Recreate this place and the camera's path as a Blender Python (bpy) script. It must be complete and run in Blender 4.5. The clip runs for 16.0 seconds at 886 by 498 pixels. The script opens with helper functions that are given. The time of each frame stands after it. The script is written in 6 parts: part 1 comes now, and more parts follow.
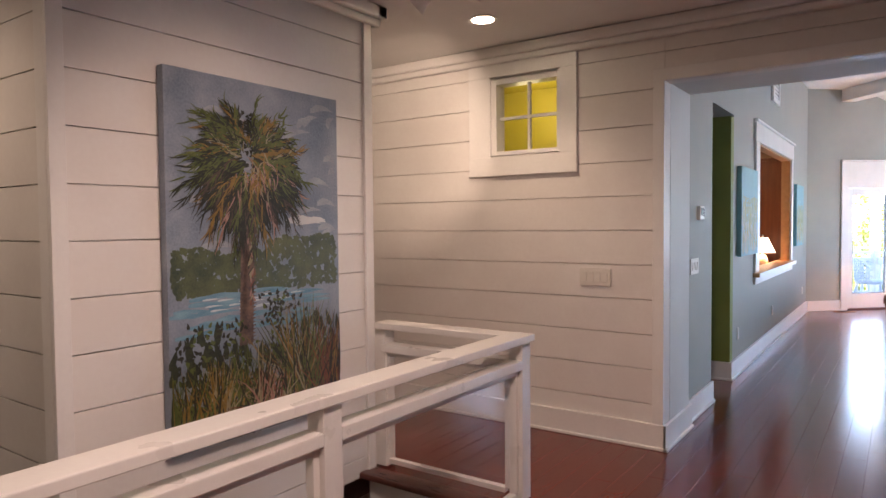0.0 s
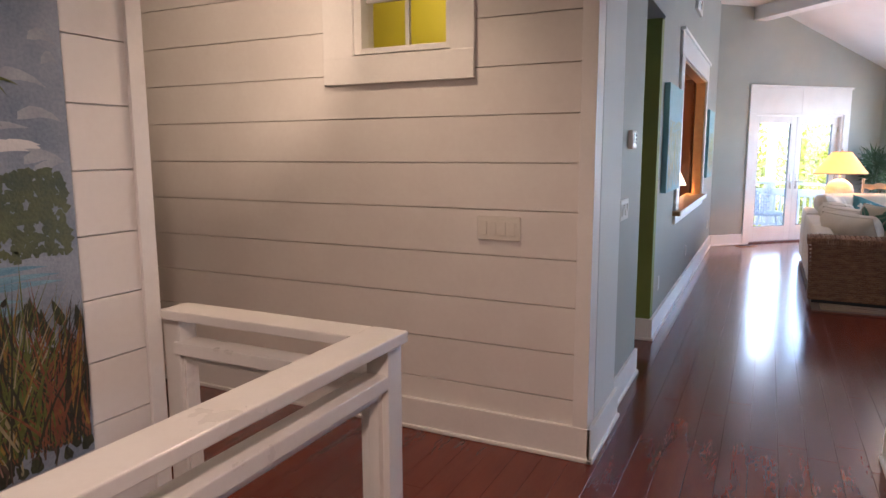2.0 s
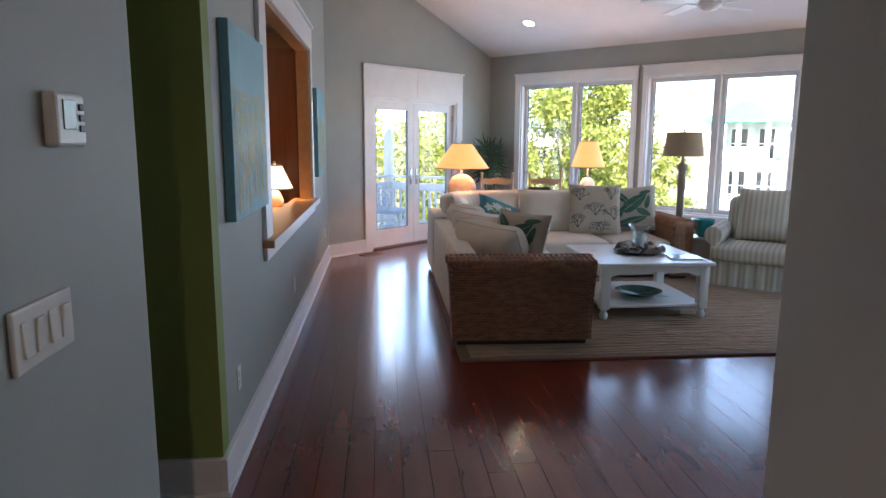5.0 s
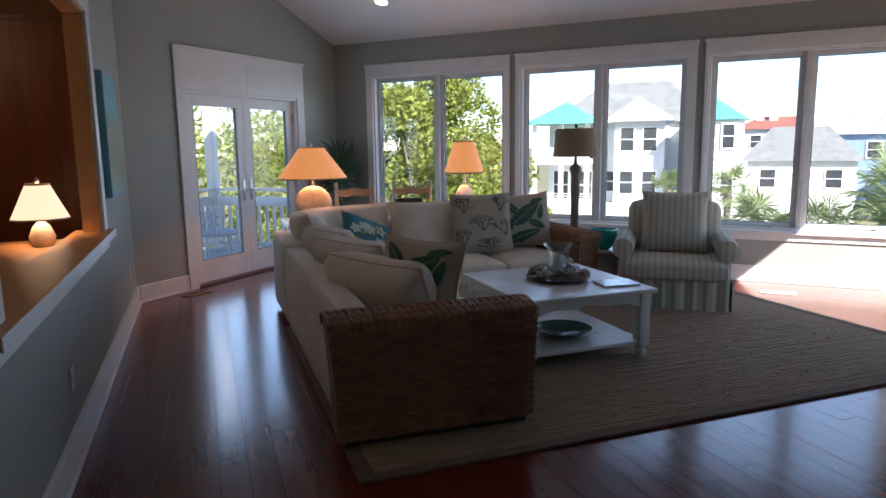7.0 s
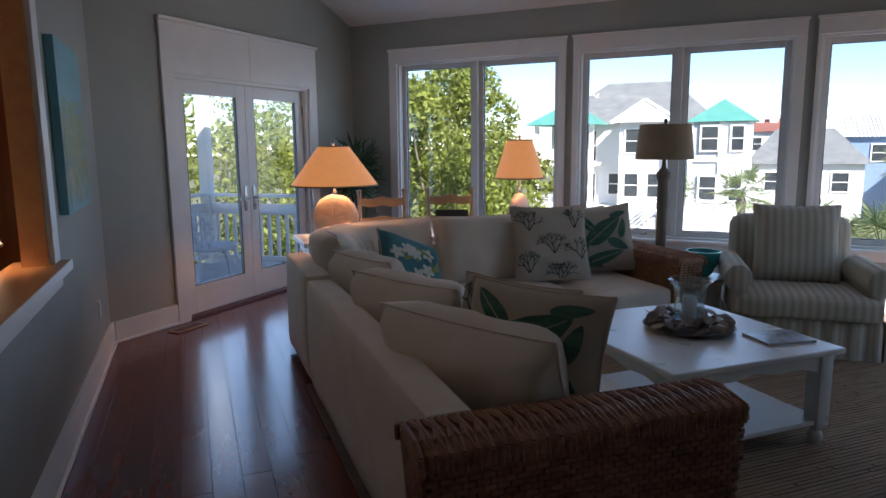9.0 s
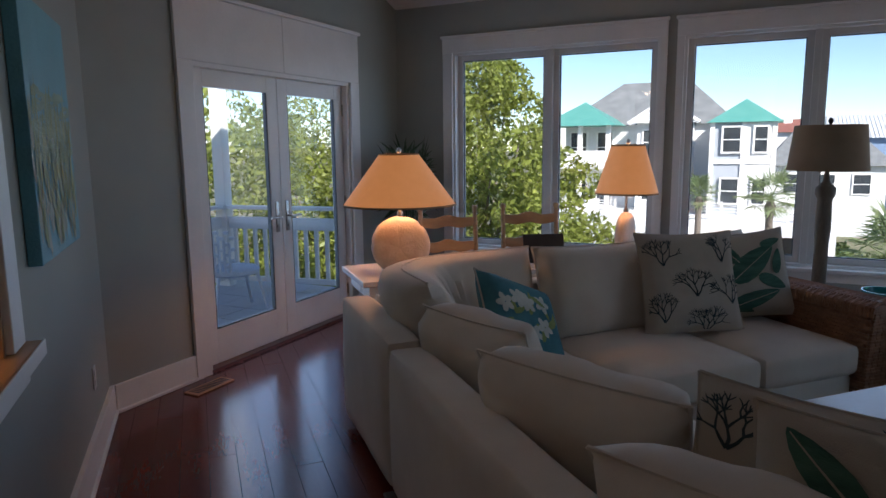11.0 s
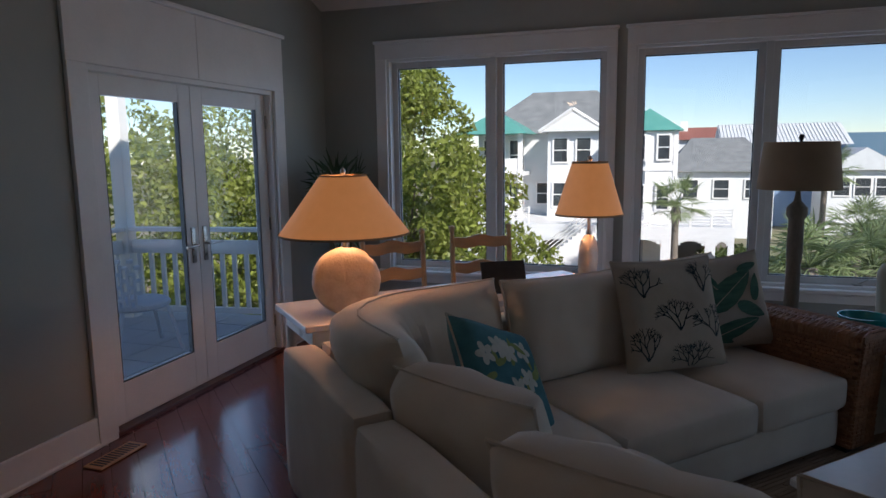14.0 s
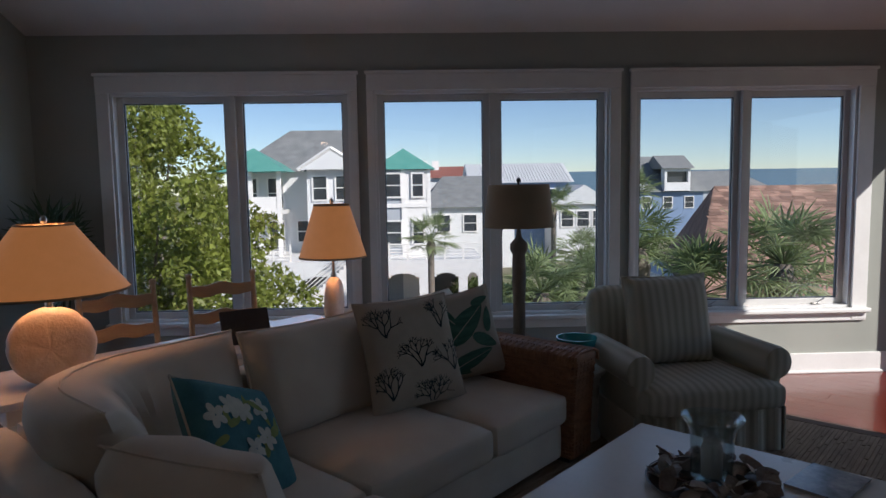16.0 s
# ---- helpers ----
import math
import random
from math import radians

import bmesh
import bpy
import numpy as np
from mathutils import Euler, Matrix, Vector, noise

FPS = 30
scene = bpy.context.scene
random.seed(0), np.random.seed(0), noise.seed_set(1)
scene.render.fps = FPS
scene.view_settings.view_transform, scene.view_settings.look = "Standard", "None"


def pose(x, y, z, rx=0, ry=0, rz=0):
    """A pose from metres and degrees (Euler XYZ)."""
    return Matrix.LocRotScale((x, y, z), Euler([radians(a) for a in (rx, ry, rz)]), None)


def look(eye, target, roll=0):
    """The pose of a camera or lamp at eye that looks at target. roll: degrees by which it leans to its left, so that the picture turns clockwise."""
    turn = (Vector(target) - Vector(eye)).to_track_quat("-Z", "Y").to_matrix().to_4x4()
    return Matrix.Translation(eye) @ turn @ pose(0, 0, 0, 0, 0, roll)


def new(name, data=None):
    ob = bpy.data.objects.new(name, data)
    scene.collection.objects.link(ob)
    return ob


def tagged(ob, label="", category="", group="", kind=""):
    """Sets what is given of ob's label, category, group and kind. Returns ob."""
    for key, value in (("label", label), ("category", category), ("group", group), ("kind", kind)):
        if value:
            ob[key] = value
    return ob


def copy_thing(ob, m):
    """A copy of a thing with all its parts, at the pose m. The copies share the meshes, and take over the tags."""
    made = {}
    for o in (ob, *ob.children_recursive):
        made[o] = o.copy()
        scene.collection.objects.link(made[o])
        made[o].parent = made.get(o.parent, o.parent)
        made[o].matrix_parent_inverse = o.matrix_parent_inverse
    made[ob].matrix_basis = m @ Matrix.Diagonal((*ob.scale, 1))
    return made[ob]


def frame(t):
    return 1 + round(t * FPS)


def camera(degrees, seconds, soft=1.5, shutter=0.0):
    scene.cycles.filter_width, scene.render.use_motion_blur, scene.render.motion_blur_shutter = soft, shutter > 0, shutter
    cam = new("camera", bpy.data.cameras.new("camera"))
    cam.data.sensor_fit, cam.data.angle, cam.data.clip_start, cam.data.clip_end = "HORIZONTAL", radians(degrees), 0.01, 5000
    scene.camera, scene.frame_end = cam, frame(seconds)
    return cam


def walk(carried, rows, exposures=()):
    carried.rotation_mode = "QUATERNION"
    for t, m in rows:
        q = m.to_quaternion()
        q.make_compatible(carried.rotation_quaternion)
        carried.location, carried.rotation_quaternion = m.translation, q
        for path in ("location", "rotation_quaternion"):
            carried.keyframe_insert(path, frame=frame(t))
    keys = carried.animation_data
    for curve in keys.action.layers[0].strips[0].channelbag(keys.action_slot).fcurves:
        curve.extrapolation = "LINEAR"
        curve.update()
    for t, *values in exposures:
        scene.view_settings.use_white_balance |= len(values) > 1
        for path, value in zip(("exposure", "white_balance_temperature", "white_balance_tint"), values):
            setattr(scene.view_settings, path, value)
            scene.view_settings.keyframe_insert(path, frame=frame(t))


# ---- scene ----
cam = camera(67.6, 16.0)
PATH = [
    (0, (0.06, 0.196, 1.502), (-1.085, 1.834, 1.429), -0.5),
    (0.5, (-0.065, 0.467, 1.504), (-1.209, 2.103, 1.383), -0.3),
    (1, (-0.26, 0.748, 1.521), (-1.397, 2.381, 1.316), -0.3),
    (1.5, (-0.403, 1.108, 1.501), (-1.458, 2.791, 1.268), -0.7),
    (2, (-0.513, 1.49, 1.511), (-1.381, 3.268, 1.219), -0.2),
    (2.5, (-0.585, 1.897, 1.516), (-1.11, 3.8, 1.193), -0.1),
    (3, (-0.603, 2.332, 1.522), (-0.93, 4.278, 1.192), 0.0),
    (3.5, (-0.634, 2.798, 1.54), (-0.813, 4.762, 1.206), 0.0),
    (4, (-0.592, 3.225, 1.536), (-0.621, 5.198, 1.207), -0.0),
    (4.5, (-0.627, 3.683, 1.537), (-0.575, 5.655, 1.209), 0.1),
    (5, (-0.596, 4.107, 1.539), (-0.414, 6.071, 1.212), 0.3),
    (5.2, (-0.607, 4.25, 1.536), (-0.356, 6.208, 1.214), 0.2),
    (7.3, (-0.636, 5.98, 1.5), (0.064, 7.828, 1.189), -0.7),
    (7.5, (-0.615, 6.097, 1.502), (0.094, 7.941, 1.193), -0.6),
    (8, (-0.654, 6.45, 1.493), (0.057, 8.294, 1.185), -0.5),
    (8.5, (-0.643, 6.851, 1.497), (0.056, 8.698, 1.186), -0.6),
    (9, (-0.642, 7.241, 1.487), (0.053, 9.09, 1.177), -0.5),
    (9.5, (-0.706, 7.629, 1.516), (-0.019, 9.482, 1.205), -0.5),
    (10, (-0.711, 7.968, 1.527), (-0.023, 9.82, 1.216), -0.5),
    (12.5, (-0.81, 9.182, 1.559), (-0.127, 11.038, 1.262), -0.7),
    (13, (-0.806, 9.206, 1.579), (-0.091, 11.049, 1.282), -0.7),
    (13.5, (-0.784, 9.195, 1.592), (0.01, 11.007, 1.299), -0.7),
    (14, (-0.764, 9.177, 1.599), (0.165, 10.925, 1.31), -0.7),
    (14.5, (-0.716, 9.165, 1.605), (0.35, 10.835, 1.328), -0.7),
    (15, (-0.664, 9.154, 1.605), (0.541, 10.729, 1.352), -0.7),
    (15.5, (-0.65, 9.161, 1.581), (0.711, 10.611, 1.371), -0.7),
    (16, (-0.626, 9.145, 1.63), (0.861, 10.47, 1.442), -0.9),
]
EXPOSURES = [(0.0, 3.65, 6500, 15), (1.5, 3.55, 6500, 15), (2.5, 3.35, 6500, 15), (3.5, 3.0, 6500, 13), (4.2, 3.0, 6500, 12), (5.0, 2.75, 6500, 12), (7.3, 1.5, 6300, 12), (9.0, 1.27, 6200, 12), (10.2, 1.12, 6200, 12),
             (12.3, 0.36, 6150, 12), (12.6, 0.24, 6150, 12), (13.0, 0.02, 6150, 12), (13.5, 0.58, 6200, 12), (14.5, 0.26, 6220, 12), (15.0, 0.25, 6250, 13), (16.0, 0.1, 6200, 13)]
walk(cam, [(t, look(eye, target, roll)) for t, eye, target, roll in PATH], EXPOSURES)

# ---- world and sun ----
LIV = pose(1.18, 15.09, 0, 0, 0, -46.3)      # living room corner: x along the window wall, -y into the room
OUT = pose(-0.58, 9.117, 0, 0, 0, -46.2)   # outdoors: x across, y away from the windows
SUN_FROM = LIV.to_3x3() @ Vector((0.62, -0.60, 0.62))
world = bpy.data.worlds.new("sky")
world.use_nodes = True
scene.world = world
wn = world.node_tree.nodes
sky = wn.new("ShaderNodeTexSky")
sky.sky_type, sky.sun_disc = "NISHITA", False
sky.dust_density, sky.ozone_density, sky.altitude = 0.1, 3.0, 1500
sky.sun_elevation = math.asin(SUN_FROM.normalized().z)
sky.sun_rotation = math.atan2(SUN_FROM.x, SUN_FROM.y)
wn["Background"].inputs[1].default_value = 0.10
world.node_tree.links.new(sky.outputs[0], wn["Background"].inputs[0])
sun = new("sun", bpy.data.lights.new("sun", "SUN"))
sun.data.energy, sun.data.angle, sun.data.color = 5.0, radians(0.6), (1.0, 0.94, 0.85)
sun.matrix_world = look(SUN_FROM * 20, (0, 0, 0))


def lamp_light(name, place, watts, colour, size=0.05, spot=0.0, target=None):
    """A bulb's light or an added fill: a point, or a spot where an angle is given."""
    data = bpy.data.lights.new(name, "SPOT" if spot else "POINT")
    data.energy, data.color, data.shadow_soft_size = watts, colour, size
    ob = new(name, data)
    ob.matrix_world = look(place, target) if target else Matrix.Translation(place)
    if spot:
        data.spot_size, data.spot_blend = radians(spot), 0.8
    return ob


def sky_panel(name, m, width, height, watts, colour):
    """An area lamp in a window's opening, standing in for the sky's light."""
    data = bpy.data.lights.new(name, "AREA")
    data.shape, data.size, data.size_y, data.energy, data.color = "RECTANGLE", width, height, watts, colour
    ob = new(name, data)
    ob.matrix_world = m
    return ob


WARM = (1.0, 0.53, 0.28)
SKYBLUE = (0.48, 0.68, 1.0)
lamp_light("downlight_bulb", (-2.18, 3.87, 2.76), 3.5, (1.0, 0.72, 0.52), 0.06, 120, (-2.18, 3.87, 0))
lamp_light("track_bulb", (-2.02, 3.05, 2.52), 9.0, (1.0, 0.74, 0.55), 0.03, 55, (-3.30, 4.56, 2.2))
# Two added fills with no fixture: one for the painting wall, one for the hall.
lamp_light("picture_bulb", (-1.2, 1.9, 2.6), 2.0, (1.0, 0.72, 0.58), 0.03, 75, (-2.62, 2.2, 1.4))
lamp_light("hall_bulb", (-0.4, 1.2, 2.7), 15, (1.0, 0.74, 0.62), 0.1, 150, (-0.8, 2.0, 0))
# Unseen lamp, added to give the left stair wall its warm light.
lamp_light("stair_bulb", (-3.3, 0.3, 2.75), 4, (1.0, 0.74, 0.54), 0.06, 140, (-3.3, 1.0, 0))
lamp_light("side_room_bulb", (-2.6, 5.3, 2.5), 0.6, (1.0, 0.85, 0.5), 0.1)
lamp_light("kitchen_bulb", (-2.6, 9.6, 2.5), 2.5, (1.0, 0.66, 0.4), 0.1)

# ---- materials ----


def node_mat(name, a, b, rough=0.5, scale=8.0, bump=0.1, metal=0.0, stretch=(1, 1, 1), fine=60.0, per_piece=0.0, coat=0.0, rough_var=0.1):
    """A surface of two tones, mottled at two scales, with fine relief; per_piece varies the tone from object to object."""
    m = bpy.data.materials.new(name)
    m.use_nodes = True
    n, l = m.node_tree.nodes, m.node_tree.links
    p = n["Principled BSDF"]
    co = n.new("ShaderNodeTexCoord")
    mp = n.new("ShaderNodeMapping")
    mp.inputs["Scale"].default_value = stretch
    l.new(co.outputs["Object"], mp.inputs[0])
    big, small = n.new("ShaderNodeTexNoise"), n.new("ShaderNodeTexNoise")
    big.inputs["Scale"].default_value, big.inputs["Detail"].default_value = scale, 5
    small.inputs["Scale"].default_value, small.inputs["Detail"].default_value = fine, 3
    l.new(mp.outputs[0], big.inputs[0])
    l.new(mp.outputs[0], small.inputs[0])
    mix = n.new("ShaderNodeMix")
    mix.data_type = "RGBA"
    mix.inputs[6].default_value, mix.inputs[7].default_value = (*a, 1), (*b, 1)
    add = n.new("ShaderNodeMath")
    add.operation = "MULTIPLY_ADD"
    l.new(small.outputs[0], add.inputs[0])
    add.inputs[1].default_value = 0.4
    l.new(big.outputs[0], add.inputs[2])
    ramp = n.new("ShaderNodeMapRange")
    ramp.inputs[1].default_value, ramp.inputs[2].default_value = 0.45, 0.95
    l.new(add.outputs[0], ramp.inputs[0])
    fac = ramp.outputs[0]
    if per_piece:
        info, off = n.new("ShaderNodeObjectInfo"), n.new("ShaderNodeMath")
        off.operation = "MULTIPLY_ADD"
        l.new(info.outputs["Random"], off.inputs[0])
        off.inputs[1].default_value = per_piece
        l.new(fac, off.inputs[2])
        sub = n.new("ShaderNodeMath")
        sub.operation = "SUBTRACT"
        sub.use_clamp = True
        l.new(off.outputs[0], sub.inputs[0])
        sub.inputs[1].default_value = per_piece / 2
        fac = sub.outputs[0]
    l.new(fac, mix.inputs[0])
    l.new(mix.outputs[2], p.inputs["Base Color"])
    rr = n.new("ShaderNodeMapRange")
    rr.inputs[3].default_value, rr.inputs[4].default_value = max(0.02, rough - rough_var), min(1, rough + rough_var)
    l.new(big.outputs[0], rr.inputs[0])
    l.new(rr.outputs[0], p.inputs["Roughness"])
    p.inputs["Metallic"].default_value = metal
    p.inputs["Coat Weight"].default_value = coat
    p.inputs["Coat Roughness"].default_value = 0.12
    if bump:
        bp = n.new("ShaderNodeBump")
        bp.inputs["Strength"].default_value, bp.inputs["Distance"].default_value = bump, 0.004
        l.new(small.outputs[0], bp.inputs["Height"])
        l.new(bp.outputs[0], p.inputs["Normal"])
    return m


def glass_mat(name, tint=(1, 1, 1), rough=0.0, gloss_min=0.035):
    """A thin pane: mostly clear, with a faint mirror gloss."""
    m = bpy.data.materials.new(name)
    m.use_nodes = True
    n, l = m.node_tree.nodes, m.node_tree.links
    clear, gloss, mix, fr = n.new("ShaderNodeBsdfTransparent"), n.new("ShaderNodeBsdfGlossy"), n.new("ShaderNodeMixShader"), n.new("ShaderNodeLayerWeight")
    clear.inputs[0].default_value = (*tint, 1)
    gloss.inputs["Roughness"].default_value = rough
    power, gain = n.new("ShaderNodeMath"), n.new("ShaderNodeMath")
    power.operation, gain.operation = "POWER", "MULTIPLY_ADD"
    power.inputs[1].default_value, gain.inputs[1].default_value, gain.inputs[2].default_value = 5.0, 0.6, gloss_min
    l.new(fr.outputs["Facing"], power.inputs[0])
    l.new(power.outputs[0], gain.inputs[0])
    l.new(gain.outputs[0], mix.inputs[0])
    l.new(clear.outputs[0], mix.inputs[1])
    l.new(gloss.outputs[0], mix.inputs[2])
    l.new(mix.outputs[0], n["Material Output"].inputs[0])
    return m


def glow_mat(name, colour, glow, strength, trans=0.0):
    m = node_mat(name, colour, tuple(c * 0.93 for c in colour), 0.8, 20, 0.15, fine=150)
    p = m.node_tree.nodes["Principled BSDF"]
    p.inputs["Emission Color"].default_value, p.inputs["Emission Strength"].default_value = (*glow, 1), strength
    return m


M_BOARD = node_mat("painted_boards", (0.72, 0.69, 0.66), (0.78, 0.76, 0.73), 0.45, 3, 0.08, fine=40, per_piece=0.5)
M_TRIM = node_mat("white_trim_paint", (0.76, 0.75, 0.73), (0.83, 0.82, 0.80), 0.35, 4, 0.05, fine=50)
M_WALL = node_mat("sage_grey_paint", (0.33, 0.345, 0.31), (0.38, 0.39, 0.35), 0.6, 2.5, 0.10, fine=180)
M_LIGHTWALL = node_mat("pale_grey_paint", (0.63, 0.64, 0.62), (0.69, 0.70, 0.68), 0.6, 2.5, 0.10, fine=180)
M_GREEN = node_mat("olive_green_paint", (0.19, 0.24, 0.05), (0.23, 0.28, 0.065), 0.6, 2.5, 0.10, fine=180)
M_YELLOW = node_mat("mustard_paint", (0.52, 0.44, 0.03), (0.60, 0.50, 0.05), 0.6, 2.5, 0.08, fine=180)
M_CEIL = node_mat("ceiling_paint", (0.74, 0.73, 0.71), (0.79, 0.78, 0.76), 0.7, 3, 0.08, fine=120)
M_PLANK = node_mat("cherry_floor", (0.105, 0.014, 0.008), (0.170, 0.028, 0.014), 0.20, 2.0, 0.05, stretch=(5, 0.6, 1), fine=30, per_piece=0.5, coat=0.2, rough_var=0.06)
M_GAP = node_mat("floor_gap", (0.02, 0.008, 0.006), (0.03, 0.01, 0.008), 0.7, 5, 0)
M_NOSING = node_mat("dark_nosing", (0.07, 0.02, 0.014), (0.11, 0.035, 0.02), 0.3, 5, 0.08, stretch=(1, 6, 1))
M_GLASS = glass_mat("window_glass")
M_METAL = node_mat("brushed_nickel", (0.42, 0.40, 0.37), (0.5, 0.48, 0.45), 0.3, 20, 0.02, metal=1.0)
M_DARK = node_mat("dark_plastic", (0.02, 0.02, 0.02), (0.035, 0.035, 0.035), 0.4, 20, 0.03)
M_PLASTIC = node_mat("ivory_plastic", (0.68, 0.66, 0.60), (0.73, 0.71, 0.66), 0.35, 20, 0.0)
M_CHERRYWOOD = node_mat("cabinet_wood", (0.16, 0.045, 0.018), (0.25, 0.08, 0.03), 0.35, 3, 0.08, stretch=(6, 6, 0.6), fine=25)
M_PINE = node_mat("pine_ledge", (0.42, 0.22, 0.10), (0.52, 0.30, 0.14), 0.35, 3, 0.06, stretch=(6, 0.6, 6), fine=25)
M_SOFA = node_mat("cream_slipcover", (0.70, 0.61, 0.51), (0.79, 0.71, 0.60), 0.9, 5, 0.35, fine=350)
M_WICKER = node_mat("woven_wicker", (0.20, 0.085, 0.042), (0.46, 0.235, 0.125), 0.55, 12, 0.5, stretch=(1, 1, 3), fine=90, per_piece=0.4)
M_RUG = node_mat("jute_rug", (0.27, 0.185, 0.115), (0.42, 0.30, 0.195), 0.95, 6, 0.9, stretch=(1, 4, 1), fine=70)
M_RUGEDGE = node_mat("rug_border", (0.14, 0.09, 0.06), (0.19, 0.13, 0.09), 0.9, 10, 0.4, fine=150)
M_WHITEWOOD = node_mat("white_painted_wood", (0.70, 0.68, 0.62), (0.78, 0.76, 0.71), 0.3, 4, 0.06, fine=40)
M_CORD = node_mat("shell_white", (0.55, 0.46, 0.37), (0.70, 0.62, 0.53), 0.7, 14, 0.6, fine=80)
M_SHADE = node_mat("linen_shade", (0.30, 0.22, 0.14), (0.36, 0.27, 0.18), 0.85, 8, 0.3, fine=300)
M_LIT = glow_mat("lit_shade", (0.55, 0.40, 0.25), (1.0, 0.36, 0.10), 0.22)
M_CHAIRWOOD = node_mat("honey_wood", (0.34, 0.21, 0.11), (0.46, 0.31, 0.17), 0.4, 4, 0.08, stretch=(1, 1, 5), fine=30)

# ---- shared builders ----


def bm_new():
    return bmesh.new()


def box(bm, x0, x1, y0, y1, z0, z1, bevel=0.0, m=None):
    """Adds a box to bm; bevel rounds its edges; m places it."""
    made = bmesh.ops.create_cube(bm, size=1.0)["verts"]
    for v in made:
        v.co = Vector(((x0 + x1) / 2 + v.co.x * (x1 - x0), (y0 + y1) / 2 + v.co.y * (y1 - y0), (z0 + z1) / 2 + v.co.z * (z1 - z0)))
    if m:
        bmesh.ops.transform(bm, matrix=m, verts=made)
    if bevel:
        edges = list({e for v in made for e in v.link_edges})
        bmesh.ops.bevel(bm, geom=edges, offset=bevel, segments=2, affect="EDGES", profile=0.5)
    return bm


def lathe(bm, profile, seg=28, m=None, squash=1.0):
    """Adds a turned shape from (radius, z) pairs."""
    rings = [[bm.verts.new((r * math.cos(6.28318 * k / seg), squash * r * math.sin(6.28318 * k / seg), z)) for k in range(seg)] for r, z in profile]
    for a, b in zip(rings, rings[1:]):
        for k in range(seg):
            bm.faces.new((a[k], a[(k + 1) % seg], b[(k + 1) % seg], b[k]))
    if profile[0][0] > 0.002:
        bm.faces.new(rings[0][::-1])
    if profile[-1][0] > 0.002:
        bm.faces.new(rings[-1])
    if m:
        bmesh.ops.transform(bm, matrix=m, verts=[v for r in rings for v in r])
    return bm


def rod(bm, a, b, r=0.01, seg=8, r2=None):
    """Adds a round rod from a to b."""
    a, b = Vector(a), Vector(b)
    d = b - a
    m = Matrix.Translation(a) @ d.to_track_quat("Z", "Y").to_matrix().to_4x4()
    return lathe(bm, [(r, 0), (r if r2 is None else r2, d.length)], seg, m)


def pillow(bm, w, h, d, m, pinch=0.12, n=12, crease=0.0):
    """Adds a stuffed cushion w by h, d thick, with pointed corners and soft wrinkles."""
    grid = {}
    for side in (1, -1):
        for i in range(n + 1):
            for j in range(n + 1):
                a, b = 2 * i / n - 1, 2 * j / n - 1
                edge = max(0.0, (1 - a ** 4) * (1 - b ** 4)) ** 0.42
                if edge < 1e-6 and side == -1:
                    grid[side, i, j] = grid[1, i, j]
                    continue
                x = a * w / 2 * (1 - pinch * (1 - b * b) * abs(a) ** 3)
                y = b * h / 2 * (1 - pinch * (1 - a * a) * abs(b) ** 3)
                z = side * d / 2 * edge + crease * edge * noise.noise((x * 7, y * 7, side * 3 + w))
                grid[side, i, j] = bm.verts.new(m @ Vector((x, y, z)))
    for side in (1, -1):
        for i in range(n):
            for j in range(n):
                q = [grid[side, i, j], grid[side, i + 1, j], grid[side, i + 1, j + 1], grid[side, i, j + 1]]
                if len(set(q)) == 4:
                    bm.faces.new(q if side == 1 else q[::-1])
    return bm


def part(name, bm, material, parent=None, label="", smooth=False):
    """Links bm as ONE mesh object, under parent where there is one."""
    me = bpy.data.meshes.new(name)
    bmesh.ops.recalc_face_normals(bm, faces=bm.faces)
    bm.to_mesh(me)
    bm.free()
    me.materials.append(material)
    if smooth:
        me.polygons.foreach_set("use_smooth", [True] * len(me.polygons))
        me.set_sharp_from_angle(angle=radians(50))
    ob = new(name, me)
    if parent:
        ob.parent = parent
    if label:
        ob["label"] = label
    return ob


def thing(name, m, label, category, group="", kind=""):
    """An Empty at a thing's base, which parents its parts."""
    ob = new(name)
    ob.matrix_world = m
    ob.empty_display_size = 0.1
    return tagged(ob, label, category, group, kind)


def setting(name, bm, material, label, category="wall", smooth=False):
    return tagged(part(name, bm, material, None, "", smooth), label, category, "", "structure")


def holed(bm, x0, x1, z0, z1, y0, y1, holes, m=None):
    """Adds a wall along x from x0 to x1, y0 to y1 thick, with openings (xa, xb, za, zb) through it, in order along x."""
    at = x0
    for xa, xb, za, zb in holes:
        if xa > at:
            box(bm, at, xa, y0, y1, z0, z1, 0, m)
        if za > z0:
            box(bm, xa, xb, y0, y1, z0, za, 0, m)
        if zb < z1:
            box(bm, xa, xb, y0, y1, zb, z1, 0, m)
        at = xb
    if at < x1:
        box(bm, at, x1, y0, y1, z0, z1, 0, m)
    return bm


ROT90 = pose(0, 0, 0, 0, 0, 90)   # x' = -y, y' = x

# ---- structure: hall ----
# floor base with the stairwell left open
b = bm_new()
box(b, -5.2, -2.62, 1.43, 5.17, -0.30, -0.02)
box(b, -5.2, -1.72, 3.24, 5.17, -0.30, -0.021)
box(b, -1.72, 1.9, -1.6, 5.17, -0.30, -0.02)
box(b, -5.2, 9.0, 5.17, 12.6, -0.30, -0.02)
box(b, -1.3, 7.0, 12.6, 13.0, -0.30, -0.021)
for k in range(14):
    y = 13.0 + k * 0.15
    box(b, -1.2 + (y - 12.75) * 1.046, 1.25 + (15.08 - y) * 0.956, y, y + 0.15, -0.30, -0.02)
setting("floor", b, M_GAP, "polished dark cherry plank floor with a satin gloss", "floor")
FLOOR = bpy.data.objects["floor"]


